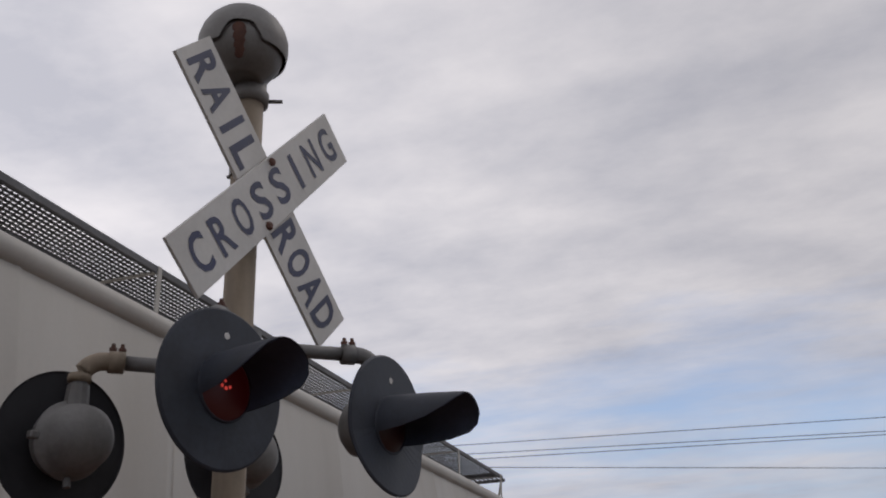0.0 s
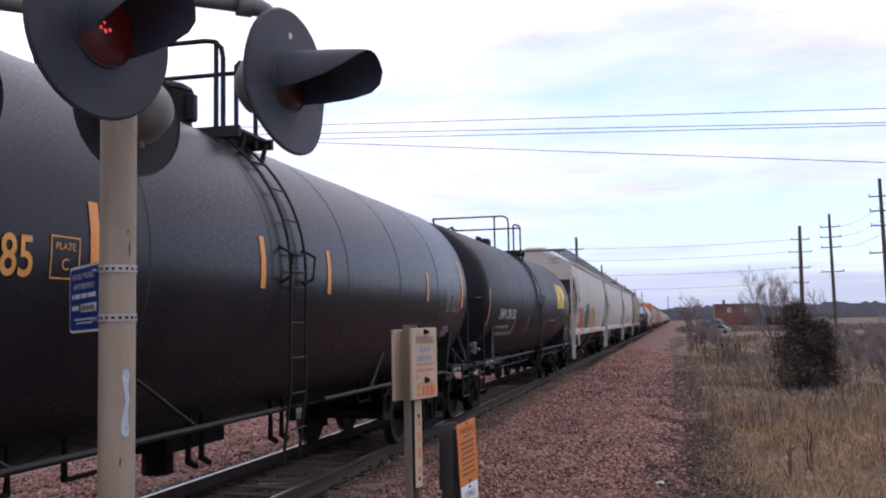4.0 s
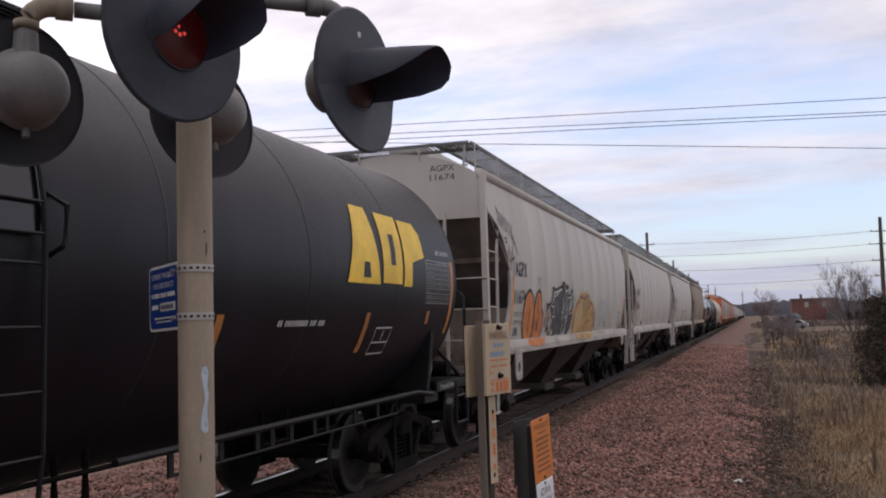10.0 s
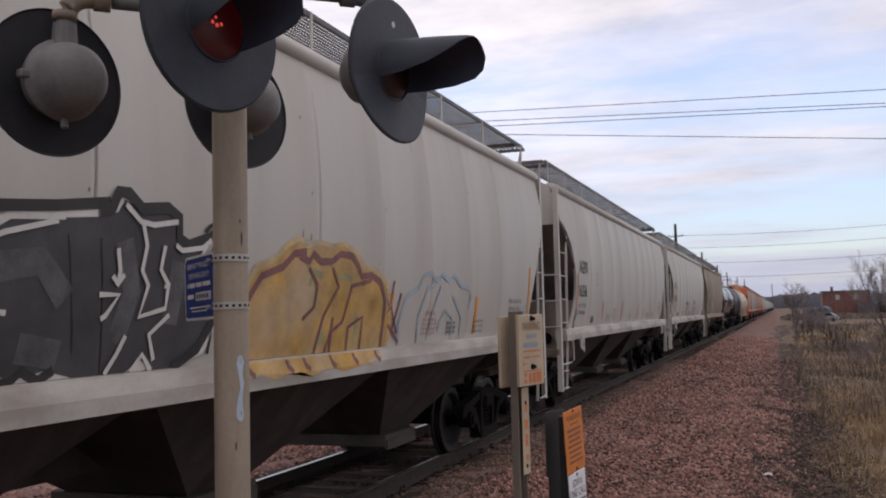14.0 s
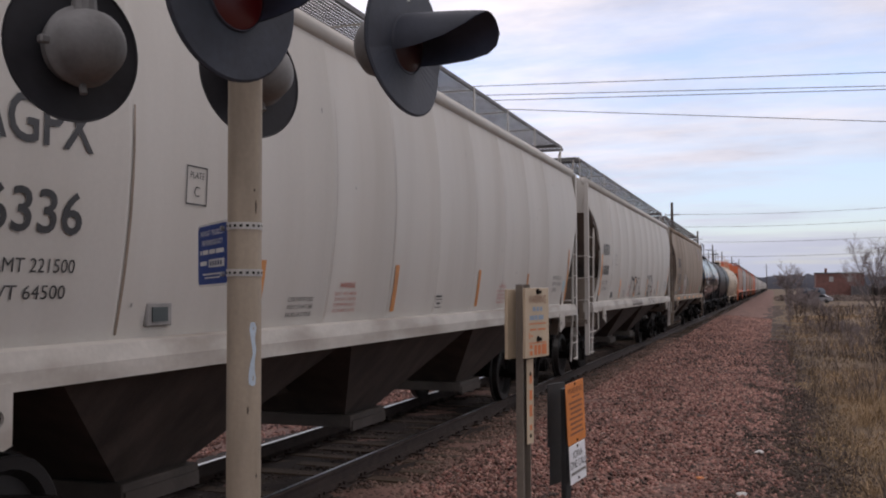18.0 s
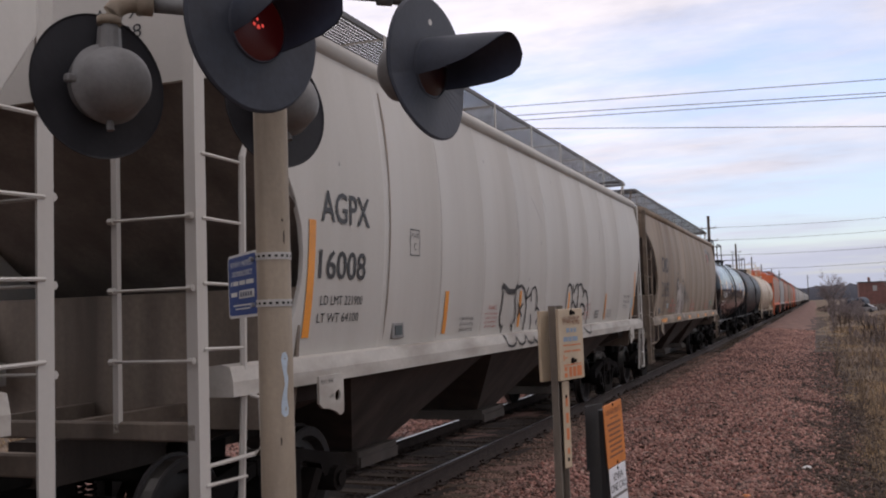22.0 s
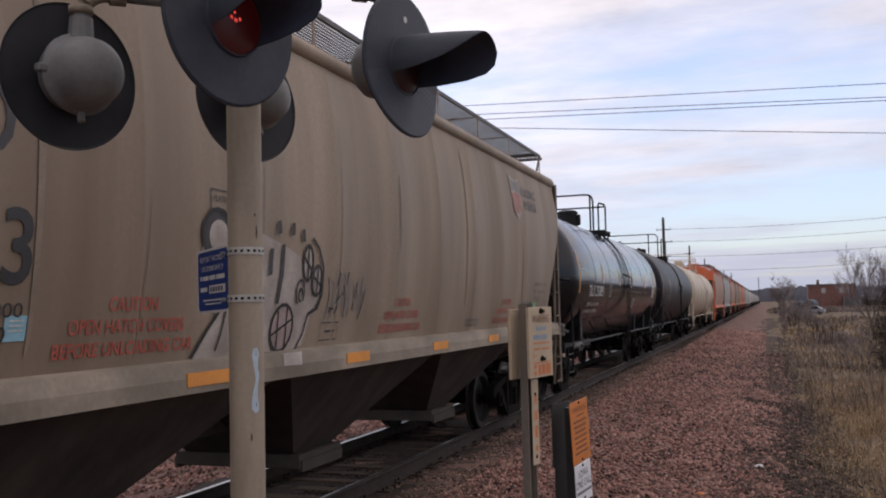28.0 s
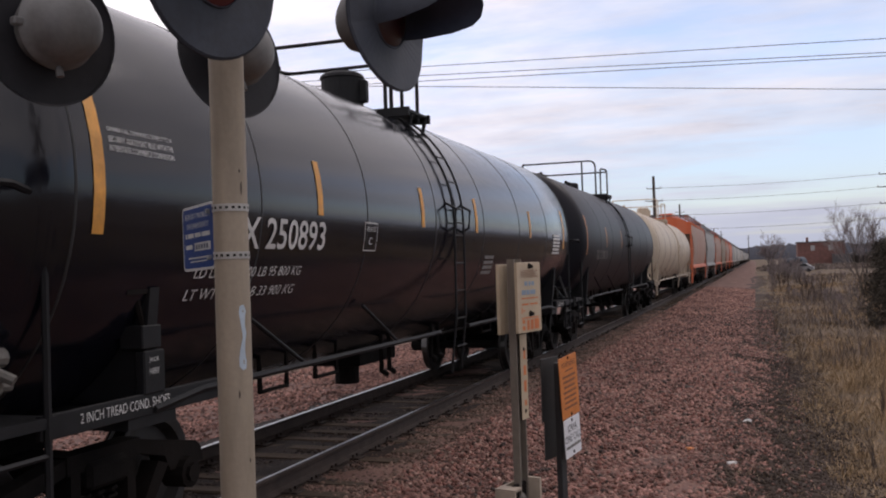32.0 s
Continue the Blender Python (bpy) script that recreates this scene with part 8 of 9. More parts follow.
# lamp heads: place of the disc, the way it faces, whether the lens glows
LAMPS = [(at(-0.345, 0.272, 2.794), -15.2, 0.0, 0.2535, 0.07, lit), (at(0.410, 0.385, 2.801), -9, -0.04, 0.2575, 0.0, lens),
         (at(-0.41, -0.361, 2.702), 161.5, 0.031, 0.2343, 0.0, lens), (at(0.432, -0.37, 2.774), 159.8, -0.079, 0.2464, 0.0, lens)]
for i, (p, a, tip, RD, hood_lift, lens_mat) in enumerate(LAMPS):
    f = Vector((math.cos(radians(a)), math.sin(radians(a)), tip)).normalized()
    m = frame_of(p, f)
    mh = frame_of(p, f + Vector((0, 0, hood_lift)))
    bm = bmesh.new()
    lathe(bm, [(0.085, 0.004), (RD - 0.007, 0.0), (RD, -0.006), (RD, -0.012), (RD - 0.007, -0.006), (0.085, -0.002)], m, 48)
    if i == 1:      # this disc is bent forward along its lower edge
        inv = m.inverted()
        for v in bm.verts:
            q = inv @ v.co
            v.co = m @ (q + Vector((0, 0, 0.30 * max(0.0, -q.y - 0.06) ** 1.2)))
    disc = part("background_disc", bm, M["signal_black"] if i < 2 else M["disc_back"], signal, "faded black round backing disc", smooth=False)
    if i < 2:
        bm = bmesh.new()
        mm = m @ pose(0.0, 0.165, 0.003)
        lathe(bm, [(0.0, 0.0), (0.011, 0.0), (0.012, -0.001)], mm, 10)
        part("sight_glass", bm, M["board"], disc, "pale sight hole")
    bm = bmesh.new()
    lathe(bm, [(0.108, -0.01), (0.108, 0.012), (0.104, 0.014), (0.102, 0.008)], m, 32)
    part("lens_ring", bm, M["signal_black"], signal, smooth=True)
    bm = bmesh.new()
    lathe(bm, [(0.0, 0.034), (0.04, 0.031), (0.07, 0.024), (0.092, 0.014), (0.104, 0.006)], m, 32)
    ln = part("lens", bm, lens_mat, signal, "red glass lens", smooth=True)
    if lens_mat is lit:
        bm = bmesh.new()
        for dx, dy, r in ((-0.038, -0.006, 0.006), (-0.022, -0.012, 0.007), (-0.006, -0.006, 0.006), (-0.026, 0.010, 0.005)):
            lathe(bm, [(0.0, 0.003), (r, 0.0)], m @ pose(dx, dy, 0.034), 8)
        part("glow_spot", bm, hot, ln)
    # long open hood over the lens
    bm = bmesh.new()
    n = 20
    rows = []
    for (z, r, lo, hi) in ((-0.01, 0.108, -36, -24), (0.10, 0.107, -34, -16), (0.21, 0.105, -26, 0), (0.285, 0.102, -14, 22), (0.318, 0.100, 2, 42), (0.334, 0.097, 26, 62)):
        rows.append([(r, lo + (180 - hi - lo) * k / n, z * (0.80, 0.97, 0.45, 0.45)[i]) for k in range(n + 1)])
    for shift in (0.0, -0.004):
        g = [[bm.verts.new(mh @ Vector(((r + shift) * math.cos(radians(q)), (r + shift) * math.sin(radians(q)) - z * 0.04, z))) for r, q, z in row] for row in rows]
        for ra, rb in zip(g, g[1:]):
            for k in range(n):
                bm.faces.new((ra[k], ra[k + 1], rb[k + 1], rb[k]) if shift == 0 else (ra[k], rb[k], rb[k + 1], ra[k + 1]))
    hood = part("hood", bm, M["signal_black"], signal, "faded black lamp hood", smooth=True)
    hood.data.materials.append(M["hood_inner"])
    for k in range(len(hood.data.polygons) // 2, len(hood.data.polygons)):
        hood.data.polygons[k].material_index = 1
    # housing behind the disc, with neck and latch ears
    bm = bmesh.new()
    lathe(bm, [(0.112, -0.008), (0.114, -0.045), (0.128, -0.052), (0.129, -0.066), (0.117, -0.072), (0.113, -0.11), (0.10, -0.15), (0.07, -0.178), (0.03, -0.190), (0.0, -0.192)], m, 36)
    hs = part("lamp_housing", bm, M["housing"], signal, "grey cast lamp housing", smooth=True)
    for k in (-1, 1):
        bm = bmesh.new()
        box(bm, k * 0.130 - 0.016, k * 0.130 + 0.016, -0.014, 0.012, -0.075, -0.045, m=m, bevel=0.005)
        part("latch", bm, M["housing"], hs)
    bm = bmesh.new()
    tube(bm, [m @ Vector((0, -0.12, -0.066)), m @ Vector((0, -0.150, -0.074))], 0.012, 8)
    part("latch", bm, M["housing"], hs)
    neck_top = m @ Vector((0, 0.262, -0.062))
    bm = bmesh.new()
    tube(bm, [m @ Vector((0, 0.09, -0.062)), m @ Vector((0, 0.18, -0.062))], [0.042, 0.036], 12)
    tube(bm, [m @ Vector((0, 0.175, -0.062)), m @ Vector((0, 0.20, -0.062))], 0.028, 12)
    part("neck", bm, M["housing"], signal, smooth=False)
    # elbow and arm to the mast
    zc = 3.07 if i < 2 else 2.97
    inward = (MAST + Vector((0, 0, zc)) - Vector((neck_top.x, neck_top.y, zc)))
    inward.normalize()
    e0 = m @ Vector((0, 0.19, -0.062))
    bm = bmesh.new()
    top = Vector((e0.x, e0.y, zc))
    bend = [top + inward * 0.075 * (1 - math.cos(radians(q))) - Vector((0, 0, 0.075 * (1 - math.sin(radians(q))))) for q in range(0, 91, 15)]
    tube(bm, [e0] + bend + [top + inward * 0.10], 0.031, 14)
    tube(bm, [e0 + Vector((0, 0, 0.002)), e0 + Vector((0, 0, 0.026))], 0.038, 14)
    tube(bm, [top + inward * 0.085, top + inward * 0.135], 0.038, 14)
    part("elbow", bm, M["mast"] if i > 1 else M["housing"], signal, smooth=True)
    bm = bmesh.new()
    for k in (0.095, 0.125):
        q = Vector((e0.x, e0.y, zc)) + inward * k
        tube(bm, [q + Vector((0, 0, 0.03)), q + Vector((0, 0, 0.064))], 0.007, 6)
        tube(bm, [q + Vector((0, 0, 0.038)), q + Vector((0, 0, 0.050))], 0.013, 6)
    part("set_screw", bm, M["rust"], signal)
    bm = bmesh.new()
    tube(bm, [Vector((e0.x, e0.y, zc)) + inward * 0.14, MAST + Vector((0, 0, zc)) - inward * 0.05], 0.026, 12)
    part("cross_arm", bm, M["housing"], signal, smooth=True)
bm = bmesh.new()
lathe(bm, [(0.058, 2.96), (0.085, 2.965), (0.088, 3.12), (0.058, 3.125)], Matrix.Translation(MAST), 24)
part("arm_bracket", bm, M["housing"], signal)
# notice on the mast, held by two straps
sg = frame_of((2.5655, 3.2125, 2.055), (-0.6, -0.8, 0)) @ pose(0, 0, 0, 0, 0, 1.6)
bm = bmesh.new()


def rounded(w, h, r, n=4):
    pts = []
    for cx, cy, a in ((w / 2 - r, h / 2 - r, 0), (-w / 2 + r, h / 2 - r, 90), (-w / 2 + r, -h / 2 + r, 180), (w / 2 - r, -h / 2 + r, 270)):
        pts += [(cx + r * math.cos(radians(a + 90 * k / n)), cy + r * math.sin(radians(a + 90 * k / n))) for k in range(n + 1)]
    return pts


def plate(bm, pts, m, t=0.003):
    lo, hi = [bm.verts.new(m @ Vector((a, b, -t))) for a, b in pts], [bm.verts.new(m @ Vector((a, b, 0))) for a, b in pts]
    n = len(pts)
    for i in range(n):
        bm.faces.new((lo[i], lo[(i + 1) % n], hi[(i + 1) % n], hi[i]))
    bm.faces.new(lo[::-1])
    bm.faces.new(hi)


SW, SH = 0.305, 0.226
plate(bm, rounded(SW, SH, 0.022), sg)
notice = part("notice_plate", bm, M["board"], signal, "white-edged blue emergency notice")
bm = bmesh.new()
plate(bm, rounded(SW - 0.018, SH - 0.018, 0.016), sg @ pose(0, 0, 0.0012), 0.001)
part("blue_field", bm, M["blue"], notice)


def sg_face(a, b, lift):
    return sg @ Vector((a * 2.38, b * 1.087, 0.0012 + lift))


mark_part("lettering", [(glyphs("REPORT PROBLEM", 0.098, 0.017), -0.049, 0.062), (glyphs("OR EMERGENCY", 0.088, 0.017), -0.044, 0.031)], M["white_ink"], notice, sg_face, lift=0.001)
mark_part("number_bar", [(rect(w, 0.014), a, 0.002) for a, w in ((-0.050, 0.006), (-0.040, 0.024), (-0.012, 0.024), (0.016, 0.032))] + [(rect(0.028, 0.014), -0.050, -0.034)], M["white_ink"], notice, sg_face, lift=0.001)
mark_part("number_plate", [(rect(0.064, 0.026), -0.014, -0.042)], M["white_ink"], notice, sg_face, lift=0.001)
mark_part("number_bar", [(rect(0.007, 0.015), -0.008 + 0.0105 * k, -0.037) for k in range(5)], M["sign_ink"], notice, sg_face, lift=0.0022)
mark_part("small_print", [(rect(0.08, 0.005), -0.04, -0.066), (rect(0.064, 0.004), -0.032, -0.077)], M["white_ink"], notice, sg_face, lift=0.001)
for z in (2.143, 1.987):
    bm = bmesh.new()
    lathe(bm, [(0.0572, z - 0.012), (0.060, z - 0.012), (0.060, z + 0.012), (0.0572, z + 0.012)], Matrix.Translation(MAST), 28)
    st = part("strap", bm, M["strap"], signal, "punched steel strap", smooth=False)
    for k in range(14):
        bm = bmesh.new()
        a = radians(-130 + k * 20)
        d = Vector((math.cos(a), math.sin(a), 0))
        s = Vector((-d.y, d.x, 0))
        c = MAST + d * 0.0606 + Vector((0, 0, z))
        bm.faces.new([bm.verts.new(c + s * x + Vector((0, 0, y))) for x, y in ((-0.005, -0.004), (0.005, -0.004), (0.005, 0.004), (-0.005, 0.004))])
        part("slot", bm, M["iron"], st)
    bm = bmesh.new()
    q = sg @ Vector((0.115, z - 2.055 - 0.006, 0.0))
    tube(bm, [q, q + sg.to_3x3() @ Vector((0, 0, 0.014))], 0.008, 8)
    part("bolt", bm, M["galv"], signal)
# pale paint run down the mast
bm = bmesh.new()
drip = [(0.0, 1.612), (0.012, 1.618), (0.014, 1.64), (0.009, 1.668), (0.010, 1.70), (0.016, 1.735), (0.010, 1.76), (0.012, 1.785), (0.016, 1.805), (0.008, 1.825), (-0.006, 1.822), (-0.010, 1.80), (-0.006, 1.775), (-0.002, 1.75), (0.002, 1.72), (-0.006, 1.69), (-0.012, 1.655), (-0.012, 1.625)]


def mast_face(a, b, lift):
    ang = radians(-57.7 + 26) + a / 0.057
    return MAST + Vector((math.cos(ang), math.sin(ang), 0)) * (0.057 + lift) + Vector((0, 0, b))


marks(bm, outline(drip), 0, 0, mast_face, 0.0012, step=0.02)
part("paint_run", bm, M["paint_drip"], signal, "pale blue paint run")
for a, b, h in ((0.012, 2.18, 0.05), (0.006, 2.255, 0.012), (-0.014, 1.52, 0.03), (0.018, 1.31, 0.016)):
    bm = bmesh.new()
    marks(bm, outline([(a, b), (a + 0.003, b + h * 0.5), (a + 0.001, b + h), (a - 0.003, b + h * 0.8), (a - 0.003, b + h * 0.2)]), 0, 0, mast_face, 0.0012, step=0.02)
    part("scuff", bm, M["grime"], signal)

# ---------------------------------------------------------------- marker posts
FACING = Vector((0.97, -0.24, 0)).normalized()
marker = thing("cable_marker", "cream cable warning boards on a grey steel post", "marker post")
pm = frame_of((3.565, 3.735, 0), FACING)
bm = bmesh.new()
prism(bm, [(-0.030, -0.028), (0.030, -0.028), (0.030, 0.0), (0.024, 0.0), (0.024, -0.022), (-0.024, -0.022), (-0.024, 0.0), (-0.030, 0.0)], "z", 0, 1)
for v in bm.verts:
    v.co = pm @ Vector((v.co.x, -0.55 + v.co.z * 2.495, v.co.y))
part("post", bm, M["post"], marker, "weathered grey-brown channel post")


def board(parent, m, w, h, mat, name="board", t=0.012, label="", lean=0.0):
    bm = bmesh.new()
    box(bm, -w / 2, w / 2, -h / 2, h / 2, -t, 0, m=m, bevel=0.0015)
    return part(name, bm, mat, parent, label)


bmat = pm @ pose(0.030, 1.805, 0.030)
b1 = board(marker, bmat, 0.185, 0.255, M["cream_board"], "warning_board", label="cream board with faded warning print")
board(marker, pm @ pose(0.030, 1.800, -0.045), 0.185, 0.255, M["cream_board"], "warning_board", label="plain cream back board")


def on(m):
    return lambda a, b, lift: m @ Vector((a, b, lift))


def wide(m, k=1.75):
    """Print laid on a board, k times as wide as written."""
    return lambda a, b, lift: m @ Vector((a * k, b, lift))


mark_part("word", [(glyphs("WARNING", 0.076, 0.030), -0.038, 0.070)], M["brown_ink"], b1, wide(bmat), lift=0.001)
mark_part("print", [(rect(0.014, 0.016), -0.022, 0.042), (rect(0.010, 0.016), -0.004, 0.042), (rect(0.012, 0.016), 0.010, 0.042)] + [(rect(w, 0.017), a, 0.010) for a, w in ((-0.036, 0.020), (-0.014, 0.014), (0.003, 0.024))], M["blue_ink"], b1, wide(bmat), lift=0.001)
mark_part("print", [(rect(w, 0.005), a, -0.006) for a, w in ((-0.038, 0.02), (-0.016, 0.012), (-0.002, 0.026), (0.026, 0.012))] + [(rect(0.03, 0.006), -0.036, -0.028), (rect(0.036, 0.006), 0.0, -0.028), (rect(0.004, 0.022), -0.038, -0.058), (rect(0.012, 0.004), -0.032, -0.050), (rect(0.078, 0.004), -0.038, -0.076)], M["orange_ink"], b1, wide(bmat), lift=0.001)
mark_part("print", [(rect(0.012, 0.036), -0.016, -0.118), (rect(0.014, 0.036), 0.000, -0.118), (rect(0.022, 0.038), 0.018, -0.118), (rect(0.012, 0.016), -0.036, -0.118), (rect(0.012, 0.014), -0.036, -0.094)], M["orange_ink"], b1, wide(bmat), lift=0.001)
for k in (0.114, -0.060):
    bm = bmesh.new()
    lathe(bm, [(0.0, 0.006), (0.009, 0.004), (0.012, 0.0)], bmat @ pose(0.004, k, 0.0005), 8)
    box(bm, -0.012, 0.024, -0.008, 0.004, 0.0, 0.004, m=bmat @ pose(0.004, k, 0.0))
    part("bolt", bm, M["iron"], b1)
smat = pm @ pose(0.020, 1.515, 0.004)
b2 = board(marker, smat, 0.052, 0.31, M["cream_board"], "label_strip", t=0.003, label="cream strip with orange print")
mark_part("print", [(rect(0.016, 0.032), -0.006, 0.065), (rect(0.020, 0.036), -0.008, 0.005), (rect(0.020, 0.042), -0.008, -0.055), (rect(0.016, 0.02), -0.006, -0.105)], M["orange_ink"], b2, on(smat), lift=0.001)
for k in (0.1, -0.125):
    bm = bmesh.new()
    lathe(bm, [(0.0, 0.003), (0.008, 0.0)], smat @ pose(0, k, 0.0006), 8)
    part("bolt", bm, M["iron"], b2)
# rusty bracket box round the post
bm = bmesh.new()
bb = pm @ pose(-0.02, 1.13, -0.01)
box(bm, -0.095, -0.085, -0.16, 0.0, -0.05, 0.03, m=bb)
box(bm, 0.06, 0.075, -0.16, 0.015, -0.05, 0.05, m=bb)
box(bm, -0.085, 0.06, -0.16, 0.0, -0.05, -0.04, m=bb)
box(bm, -0.085, -0.04, -0.008, 0.0, -0.04, 0.03, m=bb)
brk = part("bracket", bm, M["debris"], marker, "rusty steel bracket")
bm = bmesh.new()
box(bm, -0.045, 0.058, -0.16, 0.004, -0.012, 0.004, m=bb, bevel=0.003)
part("clamp_plate", bm, M["iron"], brk, "blackened clamp plate")
bm = bmesh.new()
lathe(bm, [(0.0, 0.016), (0.012, 0.014), (0.015, 0.006), (0.022, 0.004), (0.023, 0.0)], bb @ pose(0.004, -0.052, 0.0045), 8)
part("nut", bm, M["valve"], brk, "bright steel nut")

marker2 = thing("cable_marker", "black post with orange warning sign and white notice", "marker post")
qm = frame_of((3.605, 4.365, 0), FACING)
bm = bmesh.new()
box(bm, -0.026, 0.026, -0.55, 1.50, -0.045, -0.02, m=qm, bevel=0.003)
part("post", bm, M["black_board"], marker2, "flat black post")
om = qm @ pose(0.012, 1.400, 0.010, 0, 0, 5.5)
o1 = board(marker2, om, 0.176, 0.262, M["orange_board"], "warning_sign", t=0.003, label="orange warning sign")
board(marker2, qm @ pose(0.0, 1.385, -0.075, 0, 0, -1), 0.170, 0.268, M["black_board"], "sign_back", t=0.003, label="black back of a sign")
mark_part("word", [(glyphs("WARNING", 0.078, 0.024), -0.039, 0.084)], M["brown_ink"], o1, wide(om), lift=0.001)
mark_part("print", [(rect(0.045, 0.006), -0.02, 0.066)] + [(rect(0.074 - 0.006 * (k % 3), 0.009), -0.037 + 0.003 * (k % 3), 0.040 - 0.022 * k) for k in range(7)], M["brown_ink"], o1, wide(om), lift=0.001)
wm = qm @ pose(0.030, 1.184, 0.010, 0, 0, 5.5)
w1 = board(marker2, wm, 0.160, 0.165, M["notice"], "notice", t=0.003, label="white one-call notice")
board(marker2, qm @ pose(0.012, 1.170, -0.075, 0, 0, -1), 0.160, 0.165, M["black_board"], "sign_back", t=0.003, label="black back of a notice")
mark_part("word", [(glyphs("IOWA", 0.052, 0.032), -0.026, 0.024), (glyphs("ONE CALL", 0.088, 0.032), -0.044, -0.018)], M["ink"], w1, wide(wm), lift=0.001)
mark_part("number_bar", [(rect(0.084, 0.012), -0.042, -0.045)], M["faint"], w1, wide(wm), lift=0.001)
bm = bmesh.new()
for mm, k in ((om, 0.122), (om, -0.12), (wm, 0.072), (wm, -0.066)):
    lathe(bm, [(0.0, 0.004), (0.006, 0.002), (0.007, 0.0)], mm @ pose(0, k, 0.0006), 8)
part("bolt", bm, M["iron"], marker2)

# ---------------------------------------------------------------- plants
def blades(name, n, xr, yr, height, width, mat, label, seed, lean=0.5, clump=0.0, keep=None):
    """Dry grass: thin bent blades in tufts, as one mesh."""
    r = np.random.RandomState(seed)
    x = xr[0] + (xr[1] - xr[0]) * r.rand(n)
    y = yr[0] + (yr[1] - yr[0]) * r.rand(n) ** 1.25
    if clump:
        k = max(8, n // 60)
        cx, cy = xr[0] + (xr[1] - xr[0]) * r.rand(k), yr[0] + (yr[1] - yr[0]) * r.rand(k) ** 1.25
        pick = r.randint(0, k, n)
        m = r.rand(n) < 0.75
        x = np.where(m, cx[pick] + r.randn(n) * clump, x)
        y = np.where(m, cy[pick] + r.randn(n) * clump, y)
    edge = 4.72 + 0.22 * np.sin(y * 0.7) + 0.16 * np.sin(y * 1.9 + 1) + 0.12 * np.sin(y * 5.3) + 0.9 * r.rand(n) ** 2
    ok = x > edge if keep is None else keep(x, y)
    x, y = x[ok], y[ok]
    n = len(x)
    z = np.array([land_z(a, b) for a, b in zip(x, y)]) - 0.03
    patch = 0.75 + 0.35 * np.sin(x * 0.8 + 2) * np.sin(y * 0.35)
    h = (height[0] + (height[1] - height[0]) * r.rand(n) ** 1.6) * patch
    h = h * np.clip(0.35 + (x - edge[ok]) * 0.45, 0.3, 1.0) if keep is None else h
    w = width * (0.6 + 0.8 * r.rand(n)) * (1 + np.maximum(0, y - 18) * 0.02)
    a, b = r.rand(n) * 6.283, r.rand(n) * 6.283
    l = lean * (0.3 + r.rand(n)) * h
    dx, dy = np.cos(b), np.sin(b)
    p0 = np.stack([x - np.cos(a) * w / 2, y - np.sin(a) * w / 2, z], 1)
    p1 = np.stack([x + np.cos(a) * w / 2, y + np.sin(a) * w / 2, z], 1)
    p2 = np.stack([x + dx * l * 0.35 + np.cos(a) * w * 0.35, y + dy * l * 0.35 + np.sin(a) * w * 0.35, z + h * 0.6], 1)
    p3 = np.stack([x + dx * l * 0.35 - np.cos(a) * w * 0.35, y + dy * l * 0.35 - np.sin(a) * w * 0.35, z + h * 0.6], 1)
    p4 = np.stack([x + dx * l, y + dy * l, z + h * (1 - 0.3 * lean)], 1)
    v = np.stack([p0, p1, p2, p3, p4], 1).reshape(-1, 3)
    o = 5 * np.arange(n)[:, None]
    f = np.concatenate([o + np.array([[0, 1, 2]]), o + np.array([[0, 2, 3]]), o + np.array([[3, 2, 4]])])
    return fast_mesh(name, v, f, mat, label, "stuff")


blades("dry_grass", 60000, (4.2, 15), (7.5, 30), (0.12, 0.42), 0.013, M["straw"], "matted dry straw-coloured grass", 31, lean=1.3, clump=0.22)
blades("dry_grass", 60000, (4.3, 30), (26, 85), (0.12, 0.40), 0.018, M["straw"], "matted dry straw-coloured grass", 32, lean=1.0, clump=0.5)
blades("dead_weeds", 15000, (4.1, 16), (7.5, 34), (0.2, 0.6), 0.010, M["dull_straw"], "dull brown dead weeds", 33, lean=0.7, clump=0.35)
blades("dead_weeds", 32000, (4.4, 36), (34, 130), (0.14, 0.48), 0.024, M["dull_straw"], "dull brown dead weeds", 34, lean=1.0, clump=0.8)
blades("dead_weeds", 9000, (3.6, 5.6), (7, 60), (0.06, 0.26), 0.012, M["dull_straw"], "scattered dead weeds on the ballast edge", 36, lean=0.9, clump=0.2, keep=lambda x, y: x > 4.15 + 0.45 * np.sin(y * 0.9) + 0.25 * np.sin(y * 2.3))
blades("dead_weeds", 4500, (4.6, 9), (22, 60), (0.3, 0.9), 0.016, M["grey_weed"], "grey-brown tangle of dead stems", 37, lean=0.5, clump=0.5)
blades("dead_weeds", 14000, (4.2, 5.7), (6.5, 50), (0.04, 0.2), 0.009, M["grey_weed"], "short grey weeds on the dirt edge", 38, lean=1.1, clump=0.12, keep=lambda x, y: x > 4.4 + 0.5 * np.sin(y * 1.1 + 2))
blades("dry_grass", 16000, (4.4, 14), (-6, 7.6), (0.1, 0.38), 0.013, M["straw"], "matted dry straw-coloured grass", 39, lean=1.3, clump=0.25)
blades("dead_weeds", 5000, (4.4, 14), (-6, 7.6), (0.15, 0.5), 0.010, M["dull_straw"], "dull brown dead weeds", 40, lean=0.7, clump=0.35)
blades("dry_grass", 44000, (4.5, 9.5), (6.8, 24), (0.08, 0.34), 0.009, M["straw"], "matted dry straw-coloured grass", 42, lean=1.3, clump=0.16)
blades("dry_grass", 16000, (4.9, 10), (7.0, 30), (0.3, 0.72), 0.007, M["straw"], "taller tufts of dry straw-coloured grass", 43, lean=0.75, clump=0.11)
